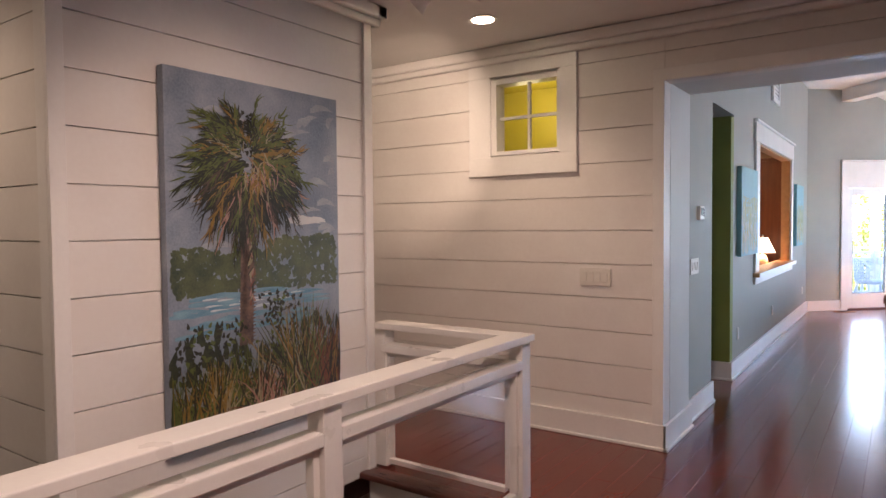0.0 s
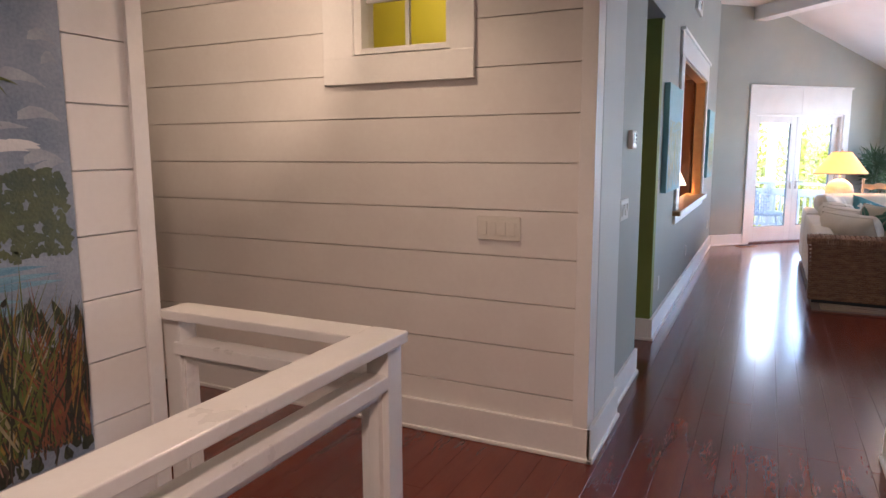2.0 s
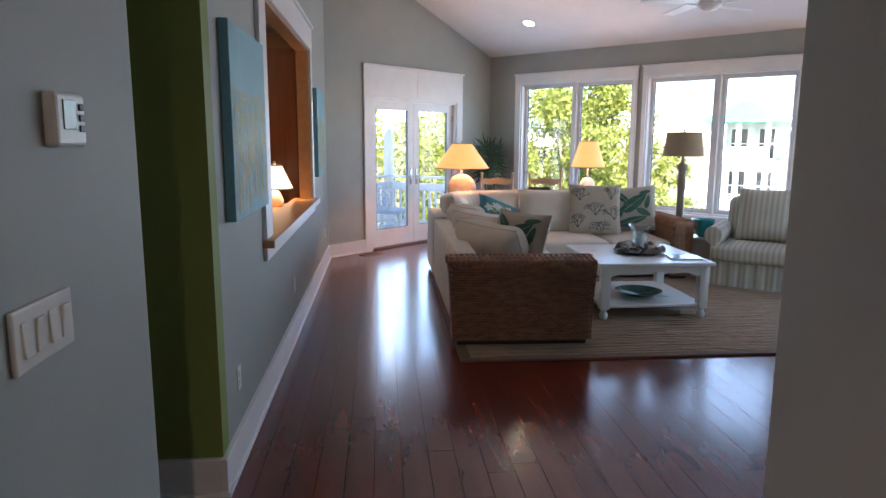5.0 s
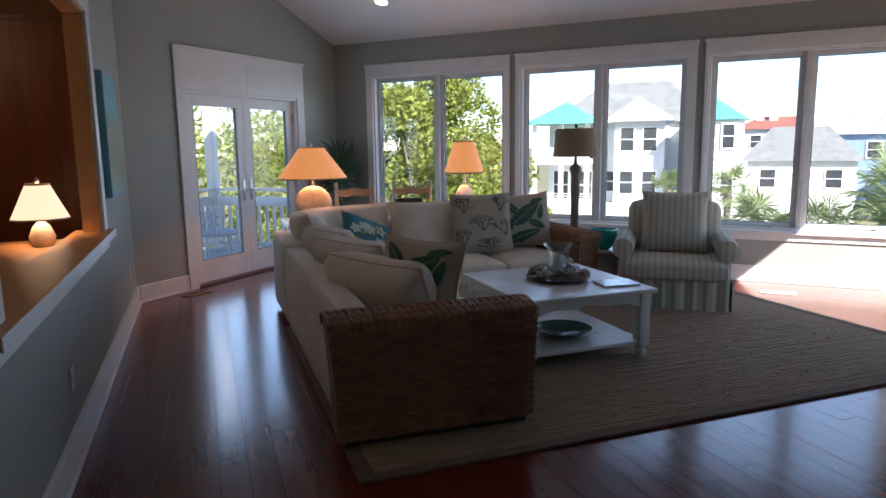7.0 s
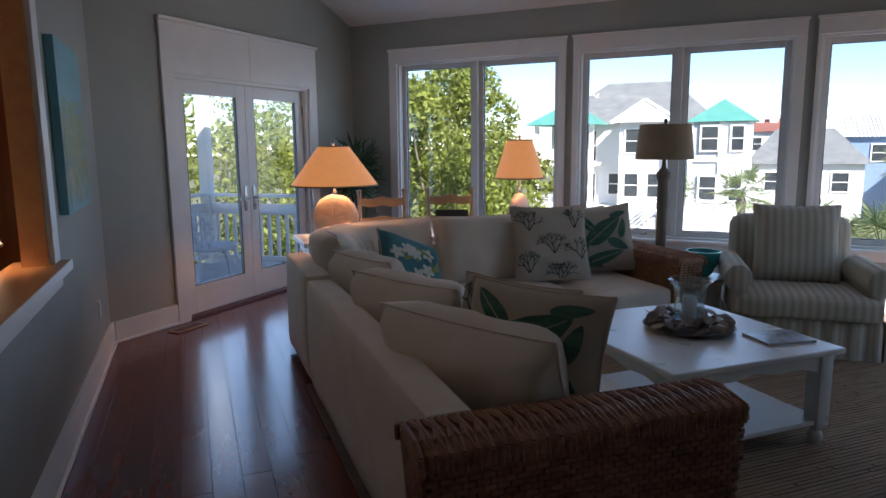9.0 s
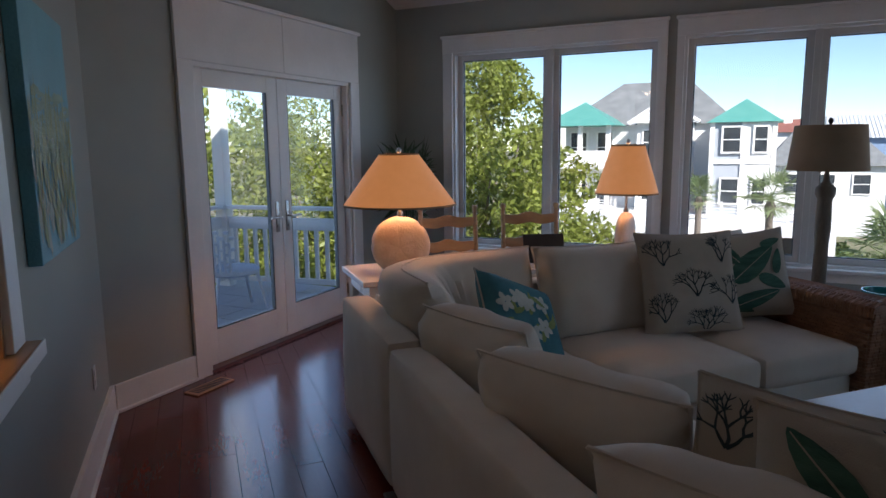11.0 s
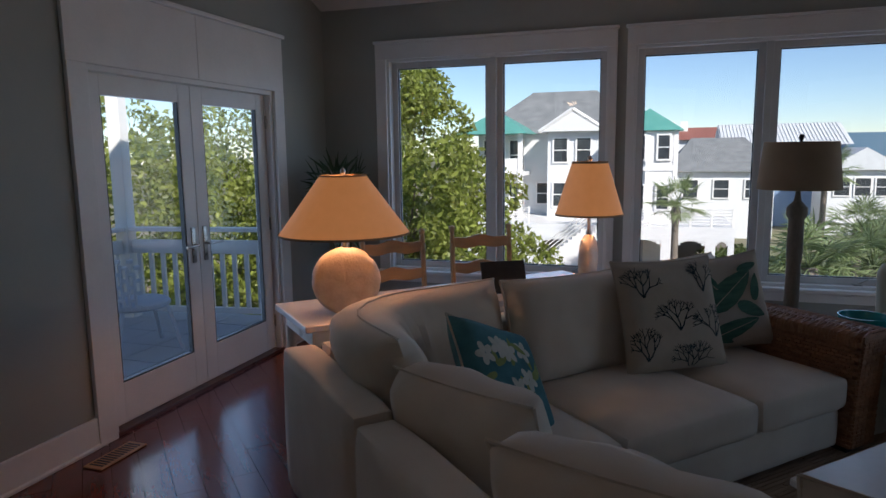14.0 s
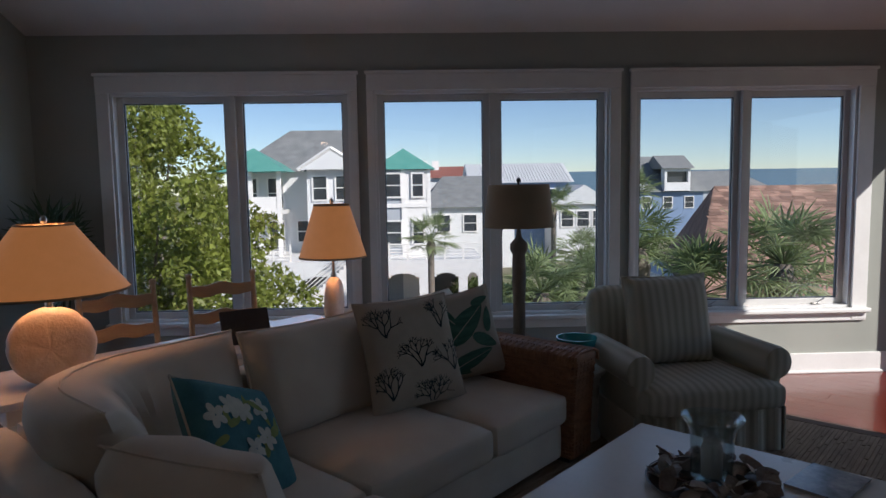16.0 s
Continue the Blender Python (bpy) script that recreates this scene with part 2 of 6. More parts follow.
def board_wall(name, length, z0, z1, m, holes, label, PITCH=0.2313, TOPGROOVE=2.378):
    """A wall of wide painted boards with open grooves between them: a backing, and each board a piece. It faces local -y."""
    bk = bm_new()
    holed(bk, 0, length, z0, z1, 0.02, 0.13, holes, m)
    wall = setting(name, bk, M_BOARD, label)
    z = TOPGROOVE - PITCH * math.ceil((TOPGROOVE - z0) / PITCH)
    while z < z1 - 0.02:
        lo, hi = max(z0, z) + 0.003, min(z1, z + PITCH) - 0.002
        runs = [(0.0, length)]
        for xa, xb, za, zb in holes:
            if hi > za and lo < zb:
                runs = [r for a, c in runs for r in ((a, min(c, xa)), (max(a, xb), c)) if r[1] - r[0] > 0.01]
        for a, c in runs:
            if hi - lo > 0.02:
                bb = bm_new()
                box(bb, a, c, 0.0, 0.021, lo, hi, 0.0015, m)
                part("board", bb, M_BOARD, wall)
        z += PITCH
    return wall


# painting wall faces +x; its local x runs along world y from the far end
board_wall("wall_painting", 1.80, -2.6, 2.82, pose(-2.62, 1.43, 0, 0, 0, 90), [], "white shiplap wall beside the stairwell", 0.226, 2.353)
board_wall("wall_stair_left", 2.37, -2.6, 2.82, pose(-5.02, 1.43, 0), [], "white shiplap wall at the stair landing", 0.226, 2.353)
board_wall("wall_switch", 3.95, 0.0, 2.82, pose(-5.18, 4.56, 0), [(5.18 - 2.53, 5.18 - 1.96, 2.02, 2.59)], "white shiplap hall wall with a small inner window")
board_wall("wall_header", 3.0, 2.42, 2.82, pose(-1.228, 4.56, 0), [], "white shiplap header over the wide opening")
b = bm_new()
box(b, -1.36, -1.228, 4.692, 5.17, 0, 2.82)
setting("wall_reveal", b, M_LIGHTWALL, "pale grey painted reveal of the wide opening")
b = bm_new()
box(b, -1.228, 0.10, 4.692, 5.17, 2.425, 2.82)
setting("wall_soffit", b, M_LIGHTWALL, "pale grey soffit over the wide opening")
b = bm_new()
box(b, 0.10, 0.22, 3.90, 5.18, 0, 2.82)
box(b, 0.22, 1.9, 3.90, 4.02, 0, 2.82)
setting("wall_picture", b, M_LIGHTWALL, "pale grey hall wall that carries a framed print")
b = bm_new()
box(b, 1.8, 1.95, -1.6, 3.90, 0, 2.82)
box(b, -5.2, 1.95, -1.75, -1.6, -2.6, 2.82)
box(b, -5.2, -5.02, -1.6, 6.0, -2.6, 2.82)
setting("wall_hall_back", b, M_LIGHTWALL, "plain pale hall wall")
b = bm_new()
box(b, -5.2, 1.95, -1.75, 5.18, 2.82, 2.95)
setting("ceiling_hall", b, M_CEIL, "smooth white hall ceiling", "ceiling")
b = bm_new()
box(b, -2.75, -2.65, 3.11, 3.25, -0.3, 2.82)
box(b, -5.02, -2.75, 3.13, 3.25, 0, 2.82)
setting("wall_block_end", b, M_BOARD, "white painted end of the stair block")
b = bm_new()   # stairwell shaft
box(b, -1.72, -1.60, -1.6, 3.24, -2.6, -0.301)
box(b, -2.62, -1.60, 3.24, 3.36, -2.6, -0.301)
box(b, -5.02, -1.6, -1.6, 3.3, -2.75, -2.6)
setting("wall_stairwell", b, M_BOARD, "white painted stairwell side")
b = bm_new()
box(b, -2.615, -1.70, 3.215, 3.235, -0.60, -0.03)
setting("trim_stairwell", b, M_TRIM, "white fascia board under the landing edge", "trim")
b = bm_new()
box(b, -2.66, -1.60, 3.13, 3.27, -0.024, 0.012, 0.01)
box(b, -1.75, -1.60, -1.6, 3.13, -0.024, 0.012, 0.01)
setting("trim_nosing", b, M_NOSING, "dark stained wooden nosing round the stairwell", "trim", True)
b = bm_new()   # corner boards and crown
box(b, -2.625, -2.600, 1.405, 1.47, -2.5, 2.8, 0.003)
box(b, -2.70, -2.625, 1.405, 1.428, -2.5, 2.8, 0.003)
box(b, -2.62, -2.603, 3.20, 3.268, 0.0, 2.8, 0.003)
box(b, -1.30, -1.226, 4.54, 4.559, 0.0, 2.42, 0.003)
box(b, -1.30, 0.10, 4.545, 4.559, 2.42, 2.50, 0.003)
setting("trim_corners", b, M_TRIM, "white corner boards on the shiplap walls", "trim")
b = bm_new()
for (x0, y0, x1, y1) in ((-5.0, 4.47, 0.1, 4.56), (-2.62, 1.34, -2.53, 3.34), (-5.0, 1.34, -2.53, 1.43), (-5.0, 3.25, -2.53, 3.34)):
    box(b, x0, x1, y0, y1, 2.745, 2.818, 0.012)
    box(b, x0 + 0.03, x1 - 0.03 if x1 < 0 else x1, y0 + 0.03, y1 - 0.0 if y1 > 4 else y1 - 0.03, 2.70, 2.745, 0.01)
setting("trim_crown", b, M_TRIM, "white crown moulding under the hall ceiling", "trim", True)
b = bm_new()   # hall baseboards
for (x0, x1, y0, y1) in ((-5.0, -1.208, 4.535, 4.559), (-1.227, -1.206, 4.535, 5.19), (0.078, 0.099, 3.88, 5.20), (-1.262, -1.243, 5.19, 6.02)):
    box(b, x0, x1, y0, y1, 0.0, 0.172, 0.004)
    e = 0.014
    box(b, x0 - e if x0 > -0.1 else x0, x1 + e if x0 < -0.1 else x1, y0 - e, y1, 0.0, 0.022, 0.006)
setting("baseboard", b, M_TRIM, "tall white painted baseboard", "trim")

# ---- structure: passage, kitchen, side room ----
b = bm_new()
box(b, -1.40, -1.262, 5.17, 6.0, 0, 3.75)
box(b, -1.40, -1.265, 6.0, 6.87, 2.5, 3.75)
holed(b, 6.99, 12.78, 0, 3.75, 1.295, 1.40, [(8.25, 10.75, 0.90, 2.38)], ROT90)
setting("wall_left", b, M_WALL, "sage grey painted wall with a pass-through opening")
b = bm_new()
box(b, -3.4, -1.294, 6.875, 6.989, 0, 2.5)
setting("wall_green", b, M_GREEN, "olive green painted side wall")
b = bm_new()
box(b, -3.4, -1.41, 5.9, 5.99, 0, 2.6)
box(b, -3.5, -3.4, 5.9, 7.0, 0, 2.6)
box(b, -3.5, -1.41, 5.9, 7.0, 2.5, 2.6)
setting("wall_side_passage", b, M_WALL, "sage grey wall of the side passage")
b = bm_new()
box(b, -3.4, -1.302, 6.845, 6.874, 0, 0.172, 0.004)
box(b, -1.302, -1.271, 6.845, 12.74, 0, 0.172, 0.004)
box(b, -1.302, -1.257, 6.835, 12.74, 0, 0.022, 0.006)
box(b, -3.4, -1.257, 6.831, 6.845, 0, 0.022, 0.006)
setting("baseboard_left", b, M_TRIM, "tall white painted baseboard along the floor", "trim")
b = bm_new()   # small room behind the hall window
box(b, -3.7, -1.45, 5.75, 5.85, 0, 2.82)
box(b, -3.8, -3.7, 4.70, 5.85, 0, 2.82)
box(b, -1.46, -1.37, 4.70, 5.85, 0, 2.82)
box(b, -3.7, -1.46, 4.694, 5.75, 2.74, 2.82)
setting("wall_side_room", b, M_YELLOW, "mustard yellow painted walls of a small room")
b = bm_new()   # kitchen shell
box(b, -4.6, -4.5, 7.0, 12.4, 0, 2.75)
box(b, -4.6, -1.41, 6.995, 7.1, 0, 2.75)
box(b, -4.6, -1.41, 12.3, 12.4, 0, 2.75)
setting("wall_kitchen", b, M_PINE, "warm painted kitchen wall")
b = bm_new()
box(b, -4.6, -1.41, 7.0, 12.4, 2.75, 2.85)
setting("ceiling_kitchen", b, M_CEIL, "plain kitchen ceiling", "ceiling")

# ---- structure: living room ----
WINDOWS = [(0.62, 2.51), (2.705, 4.61), (4.82, 6.68)]
b = bm_new()
holed(b, -0.15, 7.45, 0, 2.95, 0, 0.16, [(a, c, 0.56, 2.40) for a, c in WINDOWS], LIV)
setting("wall_windows", b, M_WALL, "sage grey wall with three wide window units")
b = bm_new()
DOORM = LIV @ ROT90   # local x along the outside... y runs -v
holed(b, 0, 3.46, 0, 3.9, -0.16, 0, [(0.86, 2.66, 0.0, 2.09)], LIV @ pose(0, 0, 0, 0, 0, -90))
setting("wall_doors", b, M_WALL, "sage grey gable wall with French doors")
b = bm_new()
holed(b, 0, 6.6, 0, 3.9, 0, 0.16, [(0.5, 2.9, 0.10, 2.40)], LIV @ pose(7.45, 0, 0, 0, 0, -90))
setting("wall_far_side", b, M_WALL, "sage grey living room wall with a tall opening to the sun")
b = bm_new()
box(b, 0.22, 2.6, 5.06, 5.18, 0, 3.9)
setting("wall_near", b, M_WALL, "sage grey wall beside the wide opening")
b = bm_new()   # above the opening
box(b, -1.265, 0.22, 5.171, 5.30, 2.82, 3.9)
setting("wall_over_opening", b, M_WALL, "sage grey wall over the wide opening")
b = bm_new()   # vaulted ceiling: slope from the window wall, then flat
SL = 0.348
quad = [(-0.2, 0.2, 2.85 - 0.2 * SL), (7.6, 0.2, 2.85 - 0.2 * SL), (7.6, -2.5, 2.85 + 2.5 * SL), (-0.2, -2.5, 2.85 + 2.5 * SL)]
lo = [b.verts.new(LIV @ Vector(q)) for q in quad]
hi = [b.verts.new(LIV @ (Vector(q) + Vector((0, 0, 0.1)))) for q in quad]
b.faces.new(lo[::-1]), b.faces.new(hi)
for k in range(4):
    b.faces.new((lo[k], lo[(k + 1) % 4], hi[(k + 1) % 4], hi[k]))
box(b, -0.2, 7.62, -11.5, -2.5, 3.70, 3.80, 0, LIV)
setting("ceiling_living", b, M_CEIL, "vaulted white living room ceiling", "ceiling")
b = bm_new()
box(b, 0.0, 7.4, -2.80, -2.55, 3.50, 3.74, 0.006, LIV)
setting("trim_ceiling_beam", b, M_CEIL, "white painted ridge beam", "trim")
b = bm_new()
for x0, x1 in ((0.0, 7.4),):
    box(b, x0, x1, -0.022, -0.001, 0, 0.172, 0.004, LIV)
    box(b, x0, x1, -0.036, -0.001, 0, 0.022, 0.006, LIV)
for v0, v1 in ((0.0, 0.72), (2.79, 3.40)):
    box(b, 0.001, 0.022, -v1, -v0, 0, 0.172, 0.004, LIV)
    box(b, 0.001, 0.036, -v1, -v0, 0, 0.022, 0.006, LIV)
setting("baseboard_living", b, M_TRIM, "tall white painted baseboard under the windows", "trim")
# ground outside
b = bm_new()
box(b, -400, 400, -400, 900, -5.9, -5.6, 0, OUT)
M_GROUND = node_mat("sandy_ground", (0.20, 0.17, 0.12), (0.14, 0.16, 0.07), 0.95, 0.25, 0.3, fine=2.0)
setting("ground", b, M_GROUND, "sandy coastal ground with patches of grass", "ground")

# ---- windows and French doors ----
M_SASH = node_mat("grey_white_sash", (0.60, 0.59, 0.57), (0.68, 0.67, 0.65), 0.4, 5, 0.04)
M_SEAL = node_mat("dark_sash_edge", (0.05, 0.055, 0.06), (0.08, 0.085, 0.09), 0.5, 10, 0.02)


def window_unit(number, a, c):
    """One wide unit of two fixed panes between a and c along the window wall, cased in white."""
    w = thing("window_%d" % number, LIV @ pose(a, 0, 0.56), "wide white-cased double window looking out to sea houses", "window", "living room windows", "structure")
    n = c - a
    le, re = ((0.10, 0.06), (0.06, 0.09), (0.04, 0.13))[number - 1]
    b = bm_new()
    box(b, -le, 0.0, -0.028, -0.002, -0.10, 1.84, 0.004)
    box(b, n, n + re, -0.028, -0.002, -0.10, 1.84, 0.004)
    box(b, -le, n + re, -0.034, -0.002, 1.84, 1.970, 0.004)
    box(b, -le - 0.012, n + re + 0.012, -0.05, -0.002, 1.970, 1.995, 0.006)
    part("casing", b, M_TRIM, w)
    b = bm_new()
    box(b, -le - 0.012, n + re + 0.012, -0.075, -0.002, -0.035, 0.0, 0.008)
    box(b, -le, n + re, -0.024, -0.002, -0.11, -0.036, 0.004)
    part("window_sill", b, M_TRIM, w)
    b = bm_new()
    for x0, x1 in ((0, 0.02), (n - 0.02, n)):
        box(b, x0, x1, 0.0, 0.15, 0.0, 1.84)
    box(b, 0.02, n - 0.02, 0.0, 0.15, 1.82, 1.84)
    box(b, 0.02, n - 0.02, 0.0, 0.15, 0.0, 0.02)
    part("jamb", b, M_TRIM, w)
    mid = n / 2
    for x0, x1 in ((0.02, mid - 0.024), (mid + 0.024, n - 0.02)):
        b = bm_new()
        f = 0.05
        box(b, x0, x0 + f, 0.07, 0.12, 0.02, 1.82, 0.003)
        box(b, x1 - f, x1, 0.07, 0.12, 0.02, 1.82, 0.003)
        box(b, x0 + f, x1 - f, 0.07, 0.12, 0.02, 0.07, 0.003)
        box(b, x0 + f, x1 - f, 0.07, 0.12, 1.77, 1.82, 0.003)
        sash = part("window_frame", b, M_SASH, w)
        b = bm_new()
        for q in ((x0 + f, x0 + f + 0.008, 0.07, 1.77), (x1 - f - 0.008, x1 - f, 0.07, 1.77)):
            box(b, q[0], q[1], 0.085, 0.11, q[2], q[3])
        box(b, x0 + f + 0.008, x1 - f - 0.008, 0.085, 0.11, 1.762, 1.77)
        box(b, x0 + f + 0.008, x1 - f - 0.008, 0.085, 0.11, 0.07, 0.078)
        part("seal", b, M_SEAL, sash)
        b = bm_new()
        box(b, x0 + f, x1 - f, 0.094, 0.098, 0.07, 1.77)
        g = part("pane", b, M_GLASS, sash)
        g.visible_shadow = False
        b = bm_new()
        box(b, (x0 + x1) / 2 - 0.03 + 0.2, (x0 + x1) / 2 + 0.03 + 0.2, 0.03, 0.07, 0.022, 0.035, 0.003)
        rod(b, ((x0 + x1) / 2 + 0.2, 0.05, 0.03), ((x0 + x1) / 2 + 0.26, 0.03, 0.075), 0.006)
        part("crank_handle", b, M_METAL, sash)
    b = bm_new()
    box(b, mid - 0.024, mid + 0.024, 0.02, 0.14, 0.02, 1.82, 0.003)
    part("mullion", b, M_SASH, w)
    return w


for k, (a, c) in enumerate(WINDOWS):
    window_unit(k + 1, a, c)
for k, (a, c) in enumerate(WINDOWS):
    sky_panel("window_daylight", LIV @ pose((a + c) / 2, 0.30, 1.5, -90, 0, 0), c - a - 0.1, 1.75, 6.0, SKYBLUE)
sky_panel("door_daylight", LIV @ pose(-0.30, -1.76, 1.1, -90, 0, 90), 1.6, 1.8, 6.0, SKYBLUE)

DOOR = LIV @ pose(0, 0, 0, 0, 0, -90)   # x runs along the gable wall from the corner, -y is outdoors
d = thing("door_1", DOOR, "closed white French doors with full glass panes onto a balcony", "door", "", "structure")
b = bm_new()
box(b, 0.73, 0.86, 0.002, 0.028, 0, 2.09, 0.004)
box(b, 2.66, 2.79, 0.002, 0.028, 0, 2.09, 0.004)
box(b, 0.73, 1.757, 0.002, 0.026, 2.09, 2.50, 0.003)
box(b, 1.760, 2.79, 0.002, 0.026, 2.09, 2.50, 0.003)
box(b, 0.715, 2.805, 0.002, 0.05, 2.50, 2.53, 0.006)
part("casing", b, M_TRIM, d)
b = bm_new()
box(b, 0.86, 0.89, -0.15, 0.0, 0, 2.09)
box(b, 2.63, 2.66, -0.15, 0.0, 0, 2.09)
box(b, 0.89, 2.63, -0.15, 0.0, 2.06, 2.09)
part("jamb", b, M_TRIM, d)
b = bm_new()
box(b, 0.86, 2.66, -0.17, 0.012, -0.015, 0.022, 0.006)
part("threshold", b, M_NOSING, d)
for x0, x1, hx in ((0.893, 1.757, 1.70), (1.763, 2.627, 1.82)):
    b = bm_new()
    s = 0.115
    box(b, x0, x0 + s, -0.10, -0.055, 0.025, 2.055, 0.003)
    box(b, x1 - s, x1, -0.10, -0.055, 0.025, 2.055, 0.003)
    box(b, x0 + s, x1 - s, -0.10, -0.055, 0.025, 0.27, 0.003)
    box(b, x0 + s, x1 - s, -0.10, -0.055, 1.94, 2.055, 0.003)
    leaf = part("door_leaf", b, M_TRIM, d)
    b = bm_new()
    for q in ((x0 + s, x0 + s + 0.01, 0.27, 1.94), (x1 - s - 0.01, x1 - s, 0.27, 1.94)):
        box(b, q[0], q[1], -0.09, -0.06, q[2], q[3])
    box(b, x0 + s, x1 - s, -0.09, -0.06, 0.27, 0.28)
    part("seal", b, M_SEAL, leaf)
    b = bm_new()
    box(b, x0 + s, x1 - s, -0.08, -0.075, 0.27, 1.94)
    part("pane", b, M_GLASS, leaf).visible_shadow = False
    b = bm_new()
    box(b, hx - 0.02, hx + 0.02, -0.056, -0.046, 0.88, 1.12, 0.004)
    rod(b, (hx, -0.05, 1.0), (hx, -0.005, 1.0), 0.010)
    dirn = -1 if hx < 1.75 else 1
    rod(b, (hx, -0.008, 1.0), (hx + dirn * 0.12, -0.008, 1.0), 0.009)
    part("door_handle", b, M_METAL, leaf, "brushed nickel lever handle", True)
    b = bm_new()
    for z in (0.25, 1.05, 1.85):
        xx = x0 if hx > 1.6 and x0 < 1 else x1
        rod(b, (xx, -0.05, z - 0.05), (xx, -0.05, z + 0.05), 0.008)
    part("hinge", b, M_METAL, leaf)

# ---- balcony ----
M_TILE = node_mat("balcony_tile", (0.42, 0.42, 0.44), (0.50, 0.50, 0.52), 0.5, 3, 0.1, per_piece=0.4)
b = bm_new()
box(b, -0.40, 4.6, -2.5, -0.17, -0.32, -0.10, 0, DOOR)
BALC = setting("balcony_floor", b, M_SASH, "pale tiled balcony deck", "balcony")
tile_mesh = None
for i in range(-1, 11):
    for j in range(6):
        b = bm_new()
        box(b, 0.02 + i * 0.41, 0.42 + i * 0.41, -2.48 + j * 0.385, -2.105 + j * 0.385, -0.10, -0.085, 0, DOOR)
        part("tile", b, M_TILE, BALC)


def balcony_railing(m, length, posts):
    """A run of railing along x: cap, two rails, square balusters, and posts given as (x, height)."""
    rail = thing("balcony_railing", m, "white painted balcony railing with square balusters", "railing", "balcony railings")
    for nm, y0, z0, z1 in (("cap", 0.06, 0.93, 0.97), ("upper_rail", 0.02, 0.70, 0.84), ("lower_rail", 0.025, 0.08, 0.14)):
        b = bm_new()
        box(b, 0.0, length, -y0, y0, z0, z1, 0.005)
        part(nm, b, M_TRIM, rail)
    for k in range(int(length / 0.132)):
        b = bm_new()
        box(b, 0.06 + k * 0.132, 0.10 + k * 0.132, -0.018, 0.018, 0.14, 0.70)
        part("baluster", b, M_TRIM, rail)
    for x, high in posts:
        b = bm_new()
        box(b, x - 0.07, x + 0.07, -0.07, 0.07, 0.0, high, 0.006)
        part("post", b, M_TRIM, rail)


balcony_railing(DOOR @ pose(0.07, -2.38, -0.1), 4.4, [(3.2, 3.0)])
balcony_railing(DOOR @ pose(-0.34, -0.20, -0.1, 0, 0, -81), 2.13, [(2.20, 3.0)])
M_RESIN = node_mat("white_wicker", (0.52, 0.56, 0.62), (0.62, 0.66, 0.72), 0.6, 20, 0.5, fine=120)
ch = thing("wicker_chair", pose(-0.47, 15.42, -0.085, 0, 0, -75), "pale woven wicker armchair on the balcony", "chair")
b = bm_new()
for k in range(15):
    a = radians(200 + k * 10)
    a2 = radians(200 + (k + 1) * 10)
    for z in range(8):
        r = 0.27 + 0.02 * z / 8
        if (k + z) % 2 == 0:
            rod(b, (r * math.cos(a), r * math.sin(a), 0.44 + z * 0.055), (r * math.cos(a2), r * math.sin(a2), 0.44 + z * 0.055), 0.018, 5)
    rod(b, (0.27 * math.cos(a), 0.27 * math.sin(a), 0.42), (0.29 * math.cos(a), 0.29 * math.sin(a), 0.68 + 0.2 * math.sin(radians(k * 12))), 0.014, 5)
part("backrest", b, M_RESIN, ch)
b = bm_new()
lathe(b, [(0.24, 0.38), (0.27, 0.40), (0.27, 0.43), (0.24, 0.45)], 20)
part("seat", b, M_RESIN, ch, "", True)
for sx in (-1, 1):
    for sy in (-1, 1):
        b = bm_new()
        rod(b, (sx * 0.19, sy * 0.19, 0.39), (sx * 0.25, sy * 0.27, 0.0), 0.018, 8)
        part("leg", b, M_RESIN, ch)

# ---- hall: inner window, switches, rail, lamps, print ----
w = thing("window_4", pose(-2.245, 4.56, 2.02), "small four-pane inner window in a wide white casing", "window", "", "structure")
b = bm_new()
box(b, -0.475, -0.285, -0.024, -0.001, -0.05, 0.60, 0.004)
box(b, 0.285, 0.415, -0.024, -0.001, -0.05, 0.60, 0.004)
box(b, -0.475, 0.415, -0.026, -0.001, 0.585, 0.745, 0.004)
box(b, -0.475, 0.415, -0.026, -0.001, -0.155, -0.01, 0.004)
box(b, -0.50, 0.43, -0.045, -0.001, 0.735, 0.765, 0.006)
part("casing", b, M_TRIM, w)
b = bm_new()
box(b, -0.285, -0.24, -0.005, 0.12, 0.0, 0.57, 0.003)
box(b, 0.255, 0.285, -0.005, 0.12, 0.0, 0.57, 0.003)
box(b, -0.24, 0.255, -0.005, 0.12, 0.53, 0.57, 0.003)
box(b, -0.24, 0.255, -0.005, 0.12, 0.0, 0.03, 0.003)
part("window_frame", b, M_TRIM, w)
b = bm_new()
box(b, -0.005, 0.017, 0.05, 0.075, 0.03, 0.53)
box(b, -0.24, -0.005, 0.05, 0.075, 0.27, 0.292)
box(b, 0.017, 0.255, 0.05, 0.075, 0.27, 0.292)
part("muntin", b, M_TRIM, w)
for x0, x1 in ((-0.24, -0.005), (0.017, 0.255)):
    for z0, z1 in ((0.03, 0.27), (0.292, 0.53)):
        b = bm_new()
        box(b, x0, x1, 0.06, 0.064, z0, z1)
        part("pane", b, M_GLASS, w).visible_shadow = False
cab = thing("wall_cabinet", pose(-2.0, 5.6, 1.95), "small dark wooden frame on a yellow wall", "cabinet")
b = bm_new()
box(b, -0.22, 0.28, 0.0, 0.13, 0.02, 0.27, 0.006)
part("body", b, M_PINE, cab)
b = bm_new()
box(b, -0.24, 0.30, -0.02, 0.14, 0.27, 0.30, 0.004)
part("top", b, M_DARK, cab)


